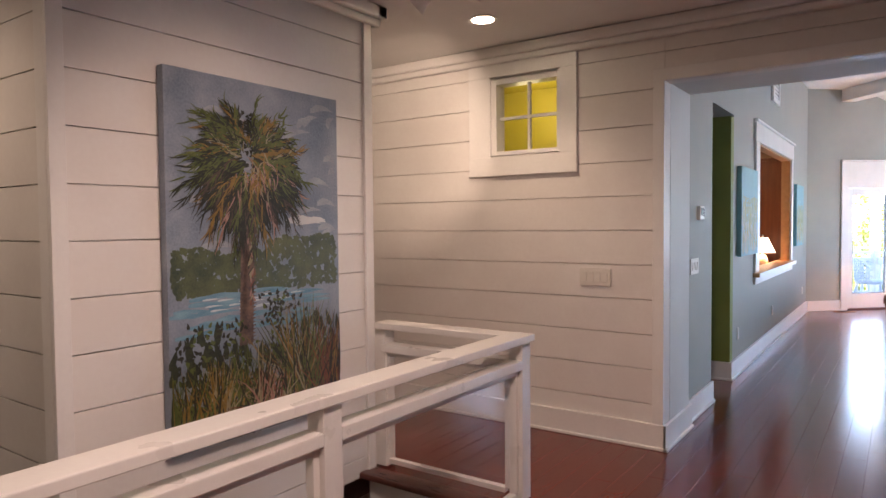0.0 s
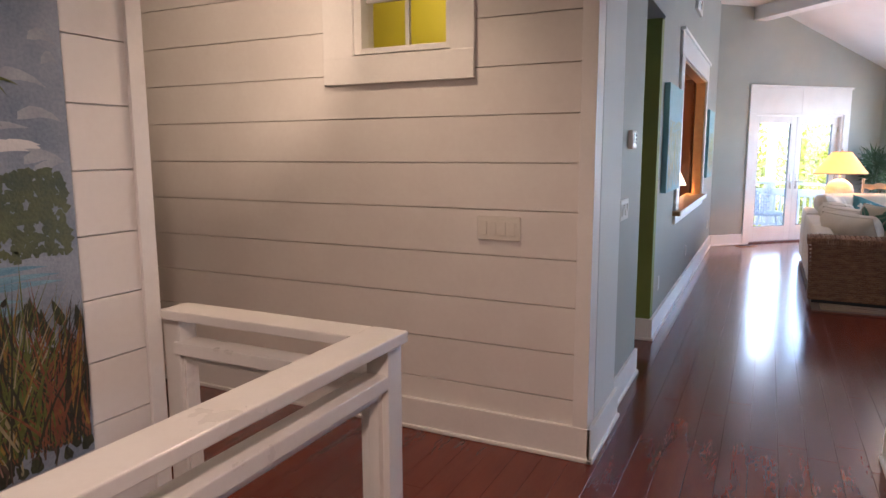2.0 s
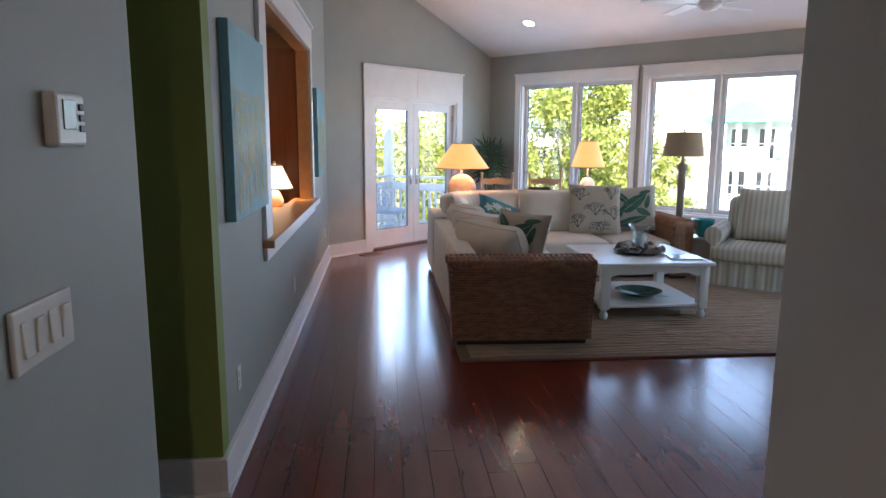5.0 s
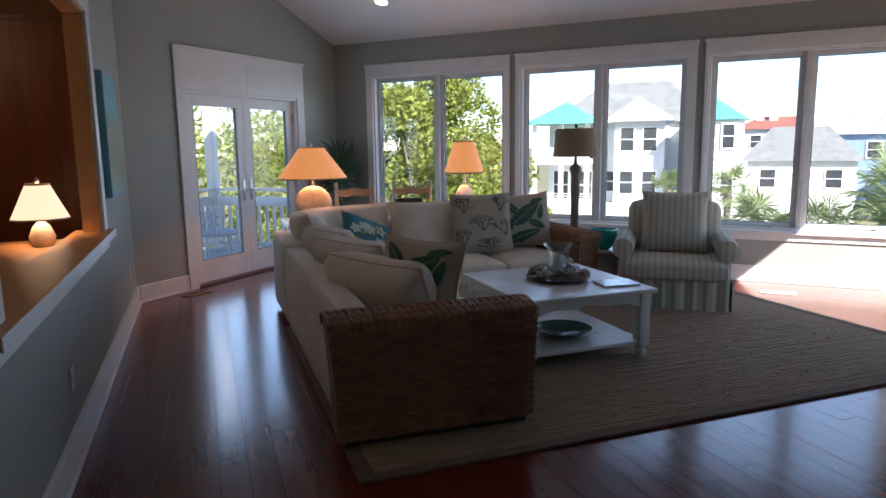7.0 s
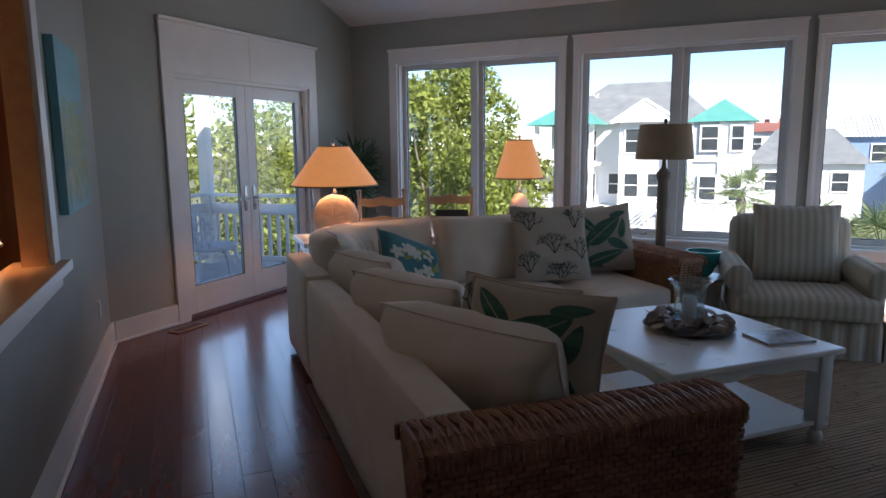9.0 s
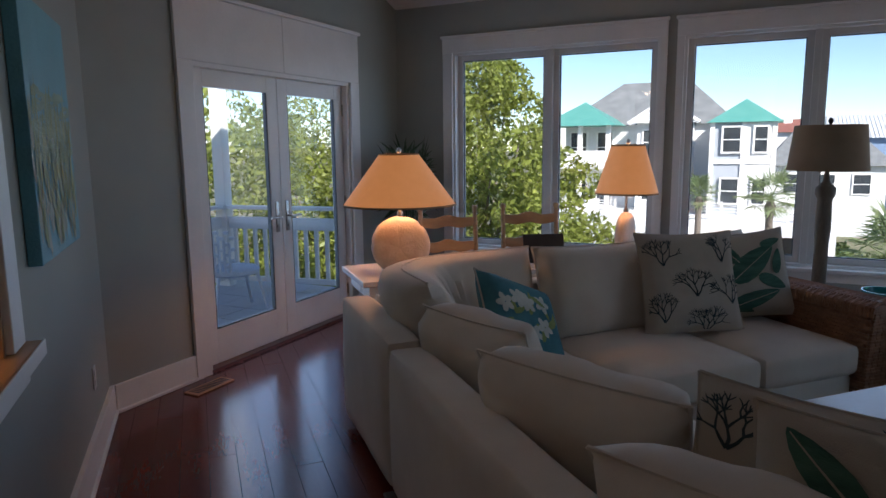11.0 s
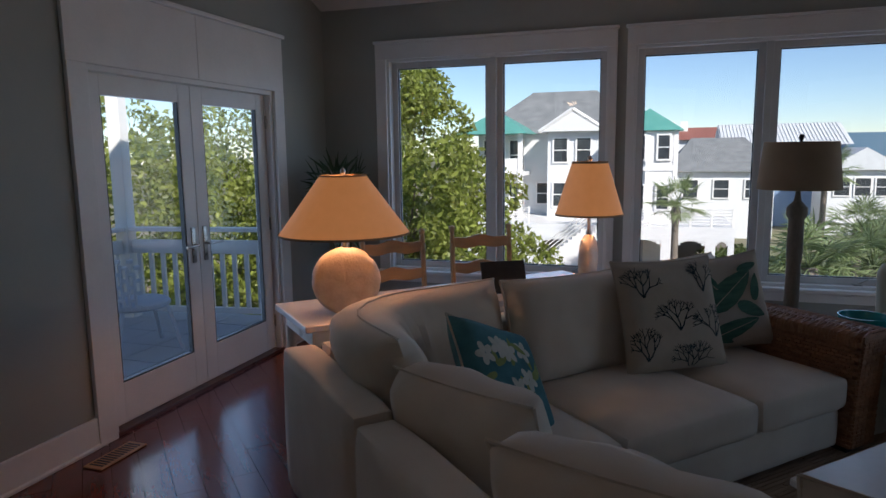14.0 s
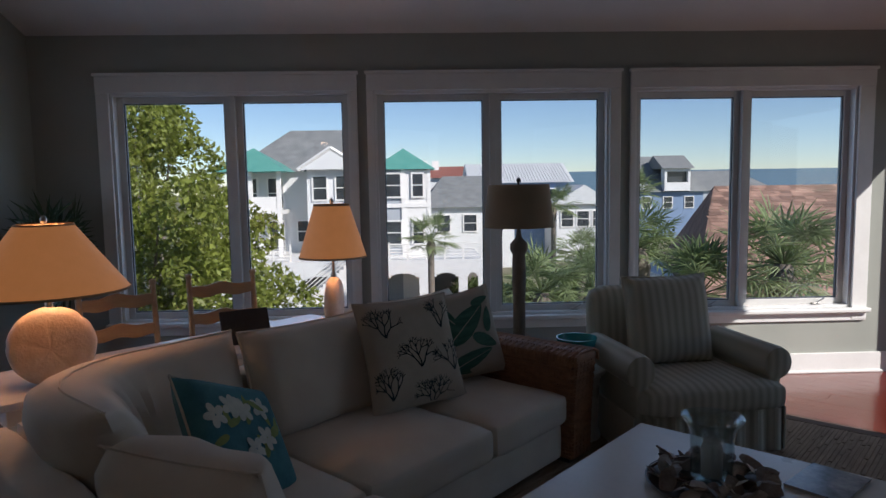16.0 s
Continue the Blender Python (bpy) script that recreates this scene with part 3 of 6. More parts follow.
def switch_plate(m, gangs, label):
    p = thing("light_switch", m, label, "switch")
    b = bm_new()
    n = gangs * 0.048 + 0.035
    box(b, -n / 2, n / 2, -0.012, 0.0, -0.06, 0.06, 0.004)
    part("plate", b, M_PLASTIC, p)
    for k in range(gangs):
        x = (k - (gangs - 1) / 2) * 0.05
        b = bm_new()
        box(b, x - 0.015, x + 0.015, -0.017, -0.011, -0.034, 0.034, 0.002, pose(0, 0, 0, 4 if k % 2 else -4, 0, 0))
        part("toggle", b, M_PLASTIC, p)
    return p


switch_plate(pose(-1.70, 4.559, 1.13), 4, "ivory four-gang light switch on shiplap boards")
switch_plate(pose(-1.262, 5.42, 1.17, 0, 0, 90), 4, "ivory four-gang light switch on a grey wall")
th = thing("thermostat", pose(-1.262, 5.56, 1.57, 0, 0, 90), "white wall thermostat with a grey screen", "thermostat")
b = bm_new()
box(b, -0.06, 0.07, -0.03, 0.0, -0.05, 0.06, 0.008)
part("body", b, M_PLASTIC, th)
b = bm_new()
box(b, -0.035, 0.02, -0.033, -0.029, -0.015, 0.045, 0.002)
part("screen", b, node_mat("lcd_grey", (0.22, 0.26, 0.22), (0.26, 0.30, 0.26), 0.2, 20, 0), th)
for k in range(3):
    b = bm_new()
    box(b, 0.035, 0.055, -0.034, -0.029, -0.02 + k * 0.022, -0.006 + k * 0.022, 0.002)
    part("button", b, M_DARK, th)
for y, z in ((7.23, 0.40), (9.3, 0.40), (12.2, 0.40)):
    o = thing("wall_outlet", pose(-1.295, y, z, 0, 0, 90), "white electrical outlet plate on a grey wall", "outlet", "outlets along the wall")
    b = bm_new()
    box(b, -0.036, 0.036, -0.008, 0.0, -0.058, 0.058, 0.003)
    part("plate", b, M_PLASTIC, o)
    for dz in (-0.022, 0.022):
        b = bm_new()
        box(b, -0.017, 0.017, -0.011, -0.007, dz - 0.015, dz + 0.015, 0.003)
        part("socket", b, M_PLASTIC, o)

st = thing("stair_railing", pose(-1.64, 3.345, 0), "white painted stair railing with clear glass panels", "railing")
M_RAIL = node_mat("white_rail_paint", (0.74, 0.72, 0.69), (0.80, 0.79, 0.76), 0.3, 5, 0.05)
b = bm_new()
box(b, -0.08, 0.06, -4.6, 0.06, 0.868, 0.908, 0.005)
part("cap_rail", b, M_RAIL, st)
b = bm_new()
box(b, -0.97, -0.081, -0.08, 0.06, 0.868, 0.907, 0.005)
part("cap_rail", b, M_RAIL, st)
for x0, x1, y0, y1 in ((-0.05, 0.04, -1.42, -0.04), (-0.05, 0.04, -3.0, -1.51), (-0.05, 0.04, -4.6, -3.09)):
    b = bm_new()
    box(b, x0, x1, y0, y1, 0.725, 0.775, 0.004)
    part("sub_rail", b, M_RAIL, st)
    b = bm_new()
    box(b, -0.025, 0.015, y0, y0 + 0.03, 0.06, 0.724, 0.003)
    box(b, -0.025, 0.015, y1 - 0.03, y1, 0.06, 0.724, 0.003)
    box(b, -0.025, 0.015, y0 + 0.03, y1 - 0.03, 0.695, 0.724, 0.003)
    box(b, -0.025, 0.015, y0 + 0.03, y1 - 0.03, 0.03, 0.06, 0.003)
    fr = part("panel_frame", b, M_RAIL, st)
    b = bm_new()
    box(b, -0.008, -0.003, y0 + 0.03, y1 - 0.03, 0.06, 0.695)
    part("pane", b, M_GLASS, fr).visible_shadow = False
for x0, x1 in ((-0.93, -0.05),):
    b = bm_new()
    box(b, x0, x1, -0.06, 0.04, 0.725, 0.775, 0.004)
    part("sub_rail", b, M_RAIL, st)
    b = bm_new()
    box(b, x0, x0 + 0.03, -0.03, 0.01, 0.06, 0.724, 0.003)
    box(b, x1 - 0.03, x1, -0.03, 0.01, 0.06, 0.724, 0.003)
    box(b, x0 + 0.03, x1 - 0.03, -0.03, 0.01, 0.695, 0.724, 0.003)
    box(b, x0 + 0.03, x1 - 0.03, -0.03, 0.01, 0.03, 0.06, 0.003)
    fr = part("panel_frame", b, M_RAIL, st)
    b = bm_new()
    box(b, x0 + 0.03, x1 - 0.03, -0.012, -0.007, 0.06, 0.695)
    part("pane", b, M_GLASS, fr).visible_shadow = False
for x, y in ((0.0, 0.0), (0.0, -1.465), (0.0, -3.045), (-0.95, 0.0)):
    b = bm_new()
    box(b, x - 0.045, x + 0.04, y - 0.045, y + 0.045, 0.012, 0.867, 0.004)
    part("post", b, M_RAIL, st)

tl = thing("track_light", pose(-2.0, 3.02, 2.82), "white track spotlight under the hall ceiling", "lamp")
b = bm_new()
box(b, -0.02, 0.02, -0.9, 0.5, -0.03, 0.0, 0.003)
part("track", b, M_TRIM, tl)
for y in (0.0, -0.42):
    b = bm_new()
    rod(b, (0, y, -0.03), (0.02, y, -0.15), 0.007)
    part("stem", b, M_DARK, tl)
    b = bm_new()
    lathe(b, [(0.03, 0.0), (0.035, 0.05), (0.05, 0.10), (0.047, 0.10), (0.03, 0.05)], 20, pose(0.04, y - 0.03, -0.13, 0, -130, 20))
    part("shade", b, M_TRIM, tl, "", True)
M_BULB = glow_mat("lit_lens", (0.9, 0.85, 0.75), (1.0, 0.80, 0.55), 6.0)


def downlight(place, tilt=None):
    dl = thing("recessed_light", place, "round white recessed ceiling light, switched on", "lamp", "recessed ceiling lights")
    b = bm_new()
    lathe(b, [(0.075, 0.0), (0.095, -0.004), (0.095, -0.010), (0.072, -0.008)], 28)
    part("ring", b, M_TRIM, dl, "", True)
    b = bm_new()
    lathe(b, [(0.070, -0.0095), (0.05, -0.0105), (0.001, -0.011)], 24)
    part("lens", b, M_BULB, dl)


downlight(pose(-2.18, 3.87, 2.82))
downlight(LIV @ pose(1.30, -0.85, 2.85 + 0.85 * SL, -19.2, 0, 0))
M_BLUEFRAME = node_mat("weathered_blue_wood", (0.20, 0.25, 0.27), (0.34, 0.39, 0.40), 0.6, 10, 0.4, stretch=(1, 4, 4), fine=60)
M_MAT = node_mat("cream_mat", (0.66, 0.63, 0.57), (0.70, 0.67, 0.61), 0.8, 10, 0.05)
M_PRINT = node_mat("teal_grey_print", (0.05, 0.10, 0.12), (0.16, 0.26, 0.28), 0.7, 3, 0.05, stretch=(1, 5, 1))
pr = thing("framed_print", pose(0.10, 4.437, 1.645, 0, 0, -90), "teal abstract print in a weathered blue-grey frame", "picture")
b = bm_new()
W2, H2 = 0.36, 0.29
for q in ((-W2, W2, -H2, -H2 + 0.065), (-W2, W2, H2 - 0.065, H2), (-W2, -W2 + 0.065, -H2 + 0.066, H2 - 0.066), (W2 - 0.065, W2, -H2 + 0.066, H2 - 0.066)):
    box(b, q[0], q[1], -0.035, 0.0, q[2], q[3], 0.005)
part("frame", b, M_BLUEFRAME, pr)
b = bm_new()
box(b, -W2 + 0.06, W2 - 0.06, -0.018, -0.004, -H2 + 0.06, H2 - 0.06)
part("mat", b, M_MAT, pr)
b = bm_new()
box(b, -0.17, 0.17, -0.022, -0.017, -0.13, 0.13)
part("print", b, M_PRINT, pr)
b = bm_new()
box(b, -W2 + 0.062, W2 - 0.062, -0.027, -0.024, -H2 + 0.062, H2 - 0.062)
part("glazing", b, glass_mat("picture_glass"), pr).visible_shadow = False


# ---- paintings ----
def stroke(bm, p, q, width, bend=0.0, y=-0.001, n=4):
    """A tapered, bent brush stroke in the x z plane, lying on the canvas at depth y."""
    p, q = Vector(p), Vector(q)
    side = Vector((-(q - p).y, (q - p).x)).normalized()
    rows = []
    for k in range(n + 1):
        t = k / n
        c = p.lerp(q, t) + side * bend * 4 * t * (1 - t)
        w = width * (1 - t) ** 0.7 * (0.5 + min(0.5, t * 3))
        rows.append((bm.verts.new((c.x - side.x * w, y, c.y - side.y * w)), bm.verts.new((c.x + side.x * w, y, c.y + side.y * w))))
    for a, c in zip(rows, rows[1:]):
        bm.faces.new((a[0], c[0], c[1], a[1]))


def paint(name, a, b2, scale=14, stretch=(1, 1, 1)):
    return node_mat(name, a, b2, 0.45, scale, 0.5, stretch=stretch, fine=90)


def canvas(name, m, w, h, label, material):
    t = thing(name, m, label, "painting")
    b = bm_new()
    box(b, 0, w, 0.0, 0.045, 0, h, 0.003)
    part("canvas", b, material, t)
    return t


PW, PH = 1.06, 1.72
palm_art = canvas("palm_painting", pose(-2.565, 1.86, 0.485, 0, 0, 90), PW, PH, "large canvas painting of a palm by a marsh creek", paint("stormy_sky_paint", (0.12, 0.16, 0.22), (0.31, 0.35, 0.41), 4))
rnd = random.Random(5)
ink = lambda: -0.0012 - 0.0035 * rnd.random()


def patch(name, bm, mat_):
    tagged(part(name, bm, mat_, palm_art), "", "", "", "stuff")


b = bm_new()
for k in range(26):
    x, z = rnd.uniform(0.05, 1.0), rnd.uniform(0.92, 1.65)
    stroke(b, (x, z), (min(1.04, x + rnd.uniform(0.1, 0.25)), z + rnd.uniform(-0.03, 0.06)), 0.025, 0.02, -0.0006 - 0.0004 * rnd.random())
patch("cloud_brushwork", b, paint("cloud_paint", (0.20, 0.23, 0.28), (0.38, 0.40, 0.44), 9))
b = bm_new()
for k in range(10):
    x = rnd.uniform(0.6, 0.9)
    stroke(b, (x, 1.02 + 0.03 * rnd.random()), (x + 0.13, 1.03 + 0.03 * rnd.random()), 0.02, 0.01, -0.0015 - 0.0006 * rnd.random())
patch("bright_cloud", b, paint("white_cloud_paint", (0.50, 0.50, 0.50), (0.62, 0.62, 0.61), 12))
b = bm_new()
for k in range(1300):
    x = rnd.uniform(0.01, 1.02)
    top = 0.90 + 0.05 * noise.noise((x * 5, 3, 0)) + (0.05 if x > 0.55 else 0)
    z = rnd.uniform(0.70, top)
    stroke(b, (x, z), (min(1.05, x + rnd.uniform(0.015, 0.035)), z + rnd.uniform(-0.015, 0.02)), rnd.uniform(0.012, 0.024), 0.004, -0.0016 - 0.0004 * rnd.random())
patch("tree_line", b, paint("far_trees_paint", (0.03, 0.05, 0.035), (0.12, 0.14, 0.06), 9))
b = bm_new()
for k in range(46):
    x, z = rnd.uniform(0.0, 0.8), rnd.uniform(0.52, 0.70)
    stroke(b, (x, z), (min(1.05, x + rnd.uniform(0.12, 0.25)), z + rnd.uniform(-0.01, 0.01)), 0.014, 0.004, -0.0022 - 0.0003 * rnd.random())
patch("water", b, paint("creek_paint", (0.07, 0.19, 0.29), (0.22, 0.38, 0.47), 8, (1, 1, 4)))
b = bm_new()
for k in range(16):
    x, z = rnd.uniform(0.15, 0.7), rnd.uniform(0.62, 0.69)
    stroke(b, (x, z), (x + 0.10, z), 0.006, 0.002, -0.0027)
patch("water_glints", b, paint("glint_paint", (0.42, 0.50, 0.55), (0.6, 0.64, 0.66), 12))
b = bm_new()
for k in range(260):
    x = rnd.uniform(0.0, 1.05)
    z = rnd.uniform(0.02, 0.50 + 0.06 * math.sin(x * 9))
    stroke(b, (x, max(0.01, z - 0.06)), (min(1.05, max(0.01, x + rnd.uniform(-0.05, 0.05))), z + 0.03), 0.022, 0.0, -0.0028 - 0.0004 * rnd.random())
patch("undergrowth", b, paint("dark_bush_paint", (0.012, 0.016, 0.012), (0.05, 0.06, 0.03), 14))
b = bm_new()
for k in range(40):
    z = 0.45 + k * 0.018
    stroke(b, (0.40 + 0.04 * (z - 0.45) - 0.03, z), (0.47 + 0.04 * (z - 0.45), z + 0.012), 0.016, 0.0, -0.0034)
    stroke(b, (0.435 + 0.04 * (z - 0.45), z - 0.01), (0.44 + 0.04 * (z - 0.45), z + 0.05), 0.020, 0.0, -0.0033)
patch("trunk", b, paint("trunk_paint", (0.05, 0.035, 0.035), (0.22, 0.14, 0.10), 22))
PAL = [("olive", (0.05, 0.075, 0.018), (0.13, 0.155, 0.04)), ("dark", (0.010, 0.013, 0.011), (0.035, 0.036, 0.024)), ("ochre", (0.17, 0.10, 0.02), (0.30, 0.19, 0.05)),
       ("pink", (0.26, 0.13, 0.10), (0.42, 0.26, 0.21)), ("straw", (0.22, 0.19, 0.11), (0.36, 0.32, 0.20)), ("rust", (0.13, 0.04, 0.025), (0.22, 0.085, 0.04)), ("brown", (0.05, 0.035, 0.028), (0.11, 0.075, 0.055))]
strokes = {n: bm_new() for n, *_ in PAL}


def dab(n, p, q, width, bend, layer):
    """A stroke kept within the canvas; later layers lie further out."""
    q = (min(PW - 0.01, max(0.01, q[0])), min(PH - 0.02, max(0.01, q[1])))
    stroke(strokes[n], p, q, width, bend, -0.0036 - 0.0011 * layer - 0.001 * rnd.random())


for k in range(520):   # the dark mass of the crown, hanging lower in the middle
    a, r = rnd.uniform(0, 6.283), math.sqrt(rnd.random())
    cx, cz = 0.45 + 0.25 * r * math.cos(a), 1.31 + 0.25 * r * math.sin(a)
    dab("dark", (cx, cz), (cx + 0.10 * math.cos(a), cz + 0.07 * math.sin(a) - 0.05), 0.014, rnd.uniform(-0.015, 0.015), 0)
for k in range(150):   # fronds: leaflets along a bent rib, green above and brown below
    a = rnd.uniform(-3.5, 0.36) + 1.5708 * 2 if k % 3 else rnd.uniform(-2.9, -0.2)
    ln = rnd.uniform(0.24, 0.36) * (0.92 if math.sin(a) < -0.3 else 1.0)
    hue = rnd.choices(["olive", "ochre", "dark", "straw"], [6, 2.2, 2, 0.5])[0] if math.sin(a) > -0.15 else rnd.choices(["brown", "dark", "olive", "ochre", "pink"], [5, 5, 2.5, 1, 0.6])[0]
    cx, cz = 0.45 + rnd.gauss(0, 0.03), 1.33 + rnd.gauss(0, 0.03)
    for i in range(13):
        t = rnd.uniform(0.3, 1.0)
        px, pz = cx + ln * t * math.cos(a), cz + ln * t * math.sin(a) - 0.10 * t * t
        da = a + rnd.uniform(-0.6, 0.6) - 0.25 * math.cos(a)
        ll = rnd.uniform(0.05, 0.11)
        dab(hue if rnd.random() < 0.8 else "dark", (px, pz), (px + ll * math.cos(da), pz + ll * math.sin(da) - 0.03), rnd.uniform(0.003, 0.007), rnd.uniform(-0.012, 0.012), 1 + 2 * k / 150)
for k in range(70):    # flower stalks in the heart of the crown
    px, pz = 0.49 + rnd.gauss(0, 0.06), 1.28 + rnd.gauss(0, 0.04)
    dab(rnd.choice(["pink", "straw", "ochre"]), (px, pz), (px + rnd.uniform(-0.03, 0.05), pz - rnd.uniform(0.04, 0.10)), 0.005, rnd.uniform(-0.02, 0.02), 3.2)
for k in range(34):    # sunlit flakes on the trunk
    pz = rnd.uniform(0.62, 1.02)
    dab(rnd.choice(["pink", "straw", "rust", "dark"]), (0.445 + rnd.uniform(-0.022, 0.022), pz), (0.452 + rnd.uniform(-0.02, 0.02), pz + 0.04), 0.007, 0.0, 0.3)
for k in range(260):   # dark shrubs at the water's edge
    px = rnd.choice([rnd.uniform(0.02, 0.40), rnd.gauss(0.62, 0.06)])
    pz = rnd.uniform(0.30, 0.56 if px < 0.45 else 0.68)
    a = rnd.uniform(0, 6.283)
    dab(rnd.choice(["dark", "dark", "olive"]), (px, pz), (px + 0.03 * math.cos(a), pz + 0.03 * math.sin(a)), 0.011, 0.0, 0.2)
for cx, base, high, spread, count, hues, wts in ((0.05, 0.02, 0.42, 0.16, 90, ("olive", "ochre", "dark"), (5, 2, 3)), (0.24, 0.05, 0.40, 0.22, 150, ("ochre", "straw", "olive", "dark"), (4, 2, 2, 4)),
                                                 (0.45, 0.02, 0.50, 0.26, 150, ("olive", "straw", "dark"), (4, 1.6, 5)), (0.58, 0.04, 0.36, 0.20, 130, ("pink", "straw", "rust"), (4, 2, 3)),
                                                 (0.76, 0.08, 0.66, 0.20, 190, ("olive", "ochre", "straw", "dark"), (7, 2, 1.5, 4)), (0.90, 0.06, 0.60, 0.18, 130, ("olive", "dark", "rust"), (3, 5, 4)),
                                                 (1.00, 0.06, 0.52, 0.14, 120, ("rust", "ochre", "dark"), (6, 1.5, 4)), (0.50, 0.0, 0.16, 0.60, 150, ("dark", "brown", "straw"), (8, 3, 0.6))):
    for k in range(count):   # clumps of blades fanning out of one root
        a = rnd.gauss(0, 0.42)
        ln = high * rnd.uniform(0.45, 1.0) * (1 - 0.25 * abs(a))
        px = min(PW - 0.02, max(0.02, cx + rnd.gauss(0, spread * 0.28)))
        dab(rnd.choices(hues, wts)[0], (px, base + rnd.uniform(0, 0.05)), (px + ln * math.sin(a), base + ln * math.cos(a)), rnd.uniform(0.003, 0.008), a * 0.05 + rnd.uniform(-0.02, 0.02), 0.6 + 2.4 * k / count)
for n, a, c in PAL:
    patch(n + "_brushwork", strokes[n], paint(n + "_paint", a, c, 25))

for nm, y0, w, z0, h, seed, lab in (("coast_painting", 7.14, 0.86, 1.165, 0.885, 3, "teal and sand canvas of a coastal dune path"), ("shore_painting", 11.12, 0.78, 1.145, 0.905, 9, "blue and green abstract canvas of a shore")):
    t = canvas(nm, pose(-1.248, y0, z0, 0, 0, 90), w, h, lab, paint(nm + "_ground", (0.10, 0.30, 0.36), (0.20, 0.46, 0.52), 3))
    r2 = random.Random(seed)
    for lay, (za, zb), cols, vert in (("dune_brushwork", (0.0, 0.42), ((0.30, 0.30, 0.20), (0.50, 0.48, 0.36)), 1), ("horizon_brushwork", (0.35, 0.62), ((0.16, 0.24, 0.12), (0.30, 0.38, 0.26)), 0), ("grass_brushwork", (0.02, 0.5), ((0.14, 0.20, 0.07), (0.40, 0.36, 0.10)), 1)):
        b = bm_new()
        for k in range(90):
            x, z = r2.uniform(0.02, w - 0.06), r2.uniform(za, zb) * h / 0.95
            q = (min(w - 0.01, x + r2.uniform(-0.03, 0.05)), min(h - 0.02, z + r2.uniform(0.08, 0.2))) if vert else (min(w - 0.01, x + 0.16), z + 0.01)
            stroke(b, (x, z + 0.005), q, r2.uniform(0.008, 0.026), 0.01, {"dune_brushwork": -0.001, "horizon_brushwork": -0.002, "grass_brushwork": -0.003}[lay] - 0.0008 * r2.random())
        tagged(part(lay, b, paint(nm + lay, *cols, 12), t), "", "", "", "stuff")

# ---- pass-through casing and kitchen ----
b = bm_new()
for q in ((8.03, 8.25, 0.95, 2.38), (10.75, 10.88, 0.95, 2.38)):
    box(b, -1.294, -1.268, q[0], q[1], q[2], q[3], 0.004)
box(b, -1.294, -1.266, 8.0, 10.91, 2.38, 2.585, 0.004)
box(b, -1.294, -1.245, 7.97, 10.94, 2.585, 2.615, 0.006)
box(b, -1.294, -1.270, 8.03, 10.90, 0.82, 0.898, 0.004)
setting("trim_pass_through", b, M_TRIM, "white casing round the kitchen pass-through", "trim")
b = bm_new()
box(b, -1.48, -1.230, 8.02, 10.92, 0.90, 0.945, 0.006)
setting("trim_ledge", b, M_PINE, "varnished wooden serving ledge with a white front", "ledge")
b = bm_new()
box(b, -1.229, -1.223, 8.02, 10.92, 0.898, 0.947, 0.002)
setting("trim_ledge_edge", b, M_TRIM, "white ledge edging", "trim")
b = bm_new()
for q in ((8.252, 8.27), (10.73, 10.748)):
    box(b, -1.402, -1.292, q[0], q[1], 0.946, 2.378)
box(b, -1.402, -1.292, 8.272, 10.728, 2.36, 2.378)
setting("trim_pass_lining", b, M_PINE, "honey wooden lining of the pass-through", "trim")
for k in range(4):
    kc = thing("kitchen_cabinet", pose(-4.5, 7.5 + k * 1.2, 1.4, 0, 0, 90), "reddish cherry wall cabinet with panel doors", "cabinet", "kitchen wall cabinets")
    b = bm_new()
    box(b, 0, 1.18, -0.36, -0.02, 0, 1.2, 0.006)
    part("body", b, M_CHERRYWOOD, kc)
    for x0 in (0.02, 0.60):
        b = bm_new()
        box(b, x0, x0 + 0.56, -0.385, -0.362, 0.02, 1.18, 0.004)
        box(b, x0 + 0.08, x0 + 0.48, -0.392, -0.385, 0.10, 1.10, 0.006)
        dr = part("door", b, M_CHERRYWOOD, kc)
        b = bm_new()
        rod(b, (x0 + 0.52, -0.40, 0.15), (x0 + 0.52, -0.40, 0.27), 0.006)
        part("handle", b, M_METAL, dr)
side = thing("tall_cabinet", pose(-2.3, 12.25, 0), "dark cherry tall kitchen cabinet", "cabinet")
b = bm_new()
box(b, -0.9, 0.8, -0.6, -0.01, 0, 2.5, 0.006)
part("body", b, M_CHERRYWOOD, side)
b = bm_new()
box(b, -0.88, -0.05, -0.625, -0.602, 0.1, 2.45, 0.005)
part("door", b, M_CHERRYWOOD, side)
b = bm_new()
box(b, -0.03, 0.78, -0.625, -0.602, 0.1, 2.45, 0.005)
part("door", b, M_CHERRYWOOD, side)
cnt = thing("kitchen_counter", pose(-1.85, 8.0, 0), "wooden kitchen counter below the pass-through", "counter")
b = bm_new()
box(b, -0.3, 0.36, 0, 3.0, 0.0, 0.84, 0.004)
part("body", b, M_CHERRYWOOD, cnt)
b = bm_new()
box(b, -0.34, 0.365, -0.02, 3.02, 0.84, 0.88, 0.006)
part("worktop", b, M_PINE, cnt)


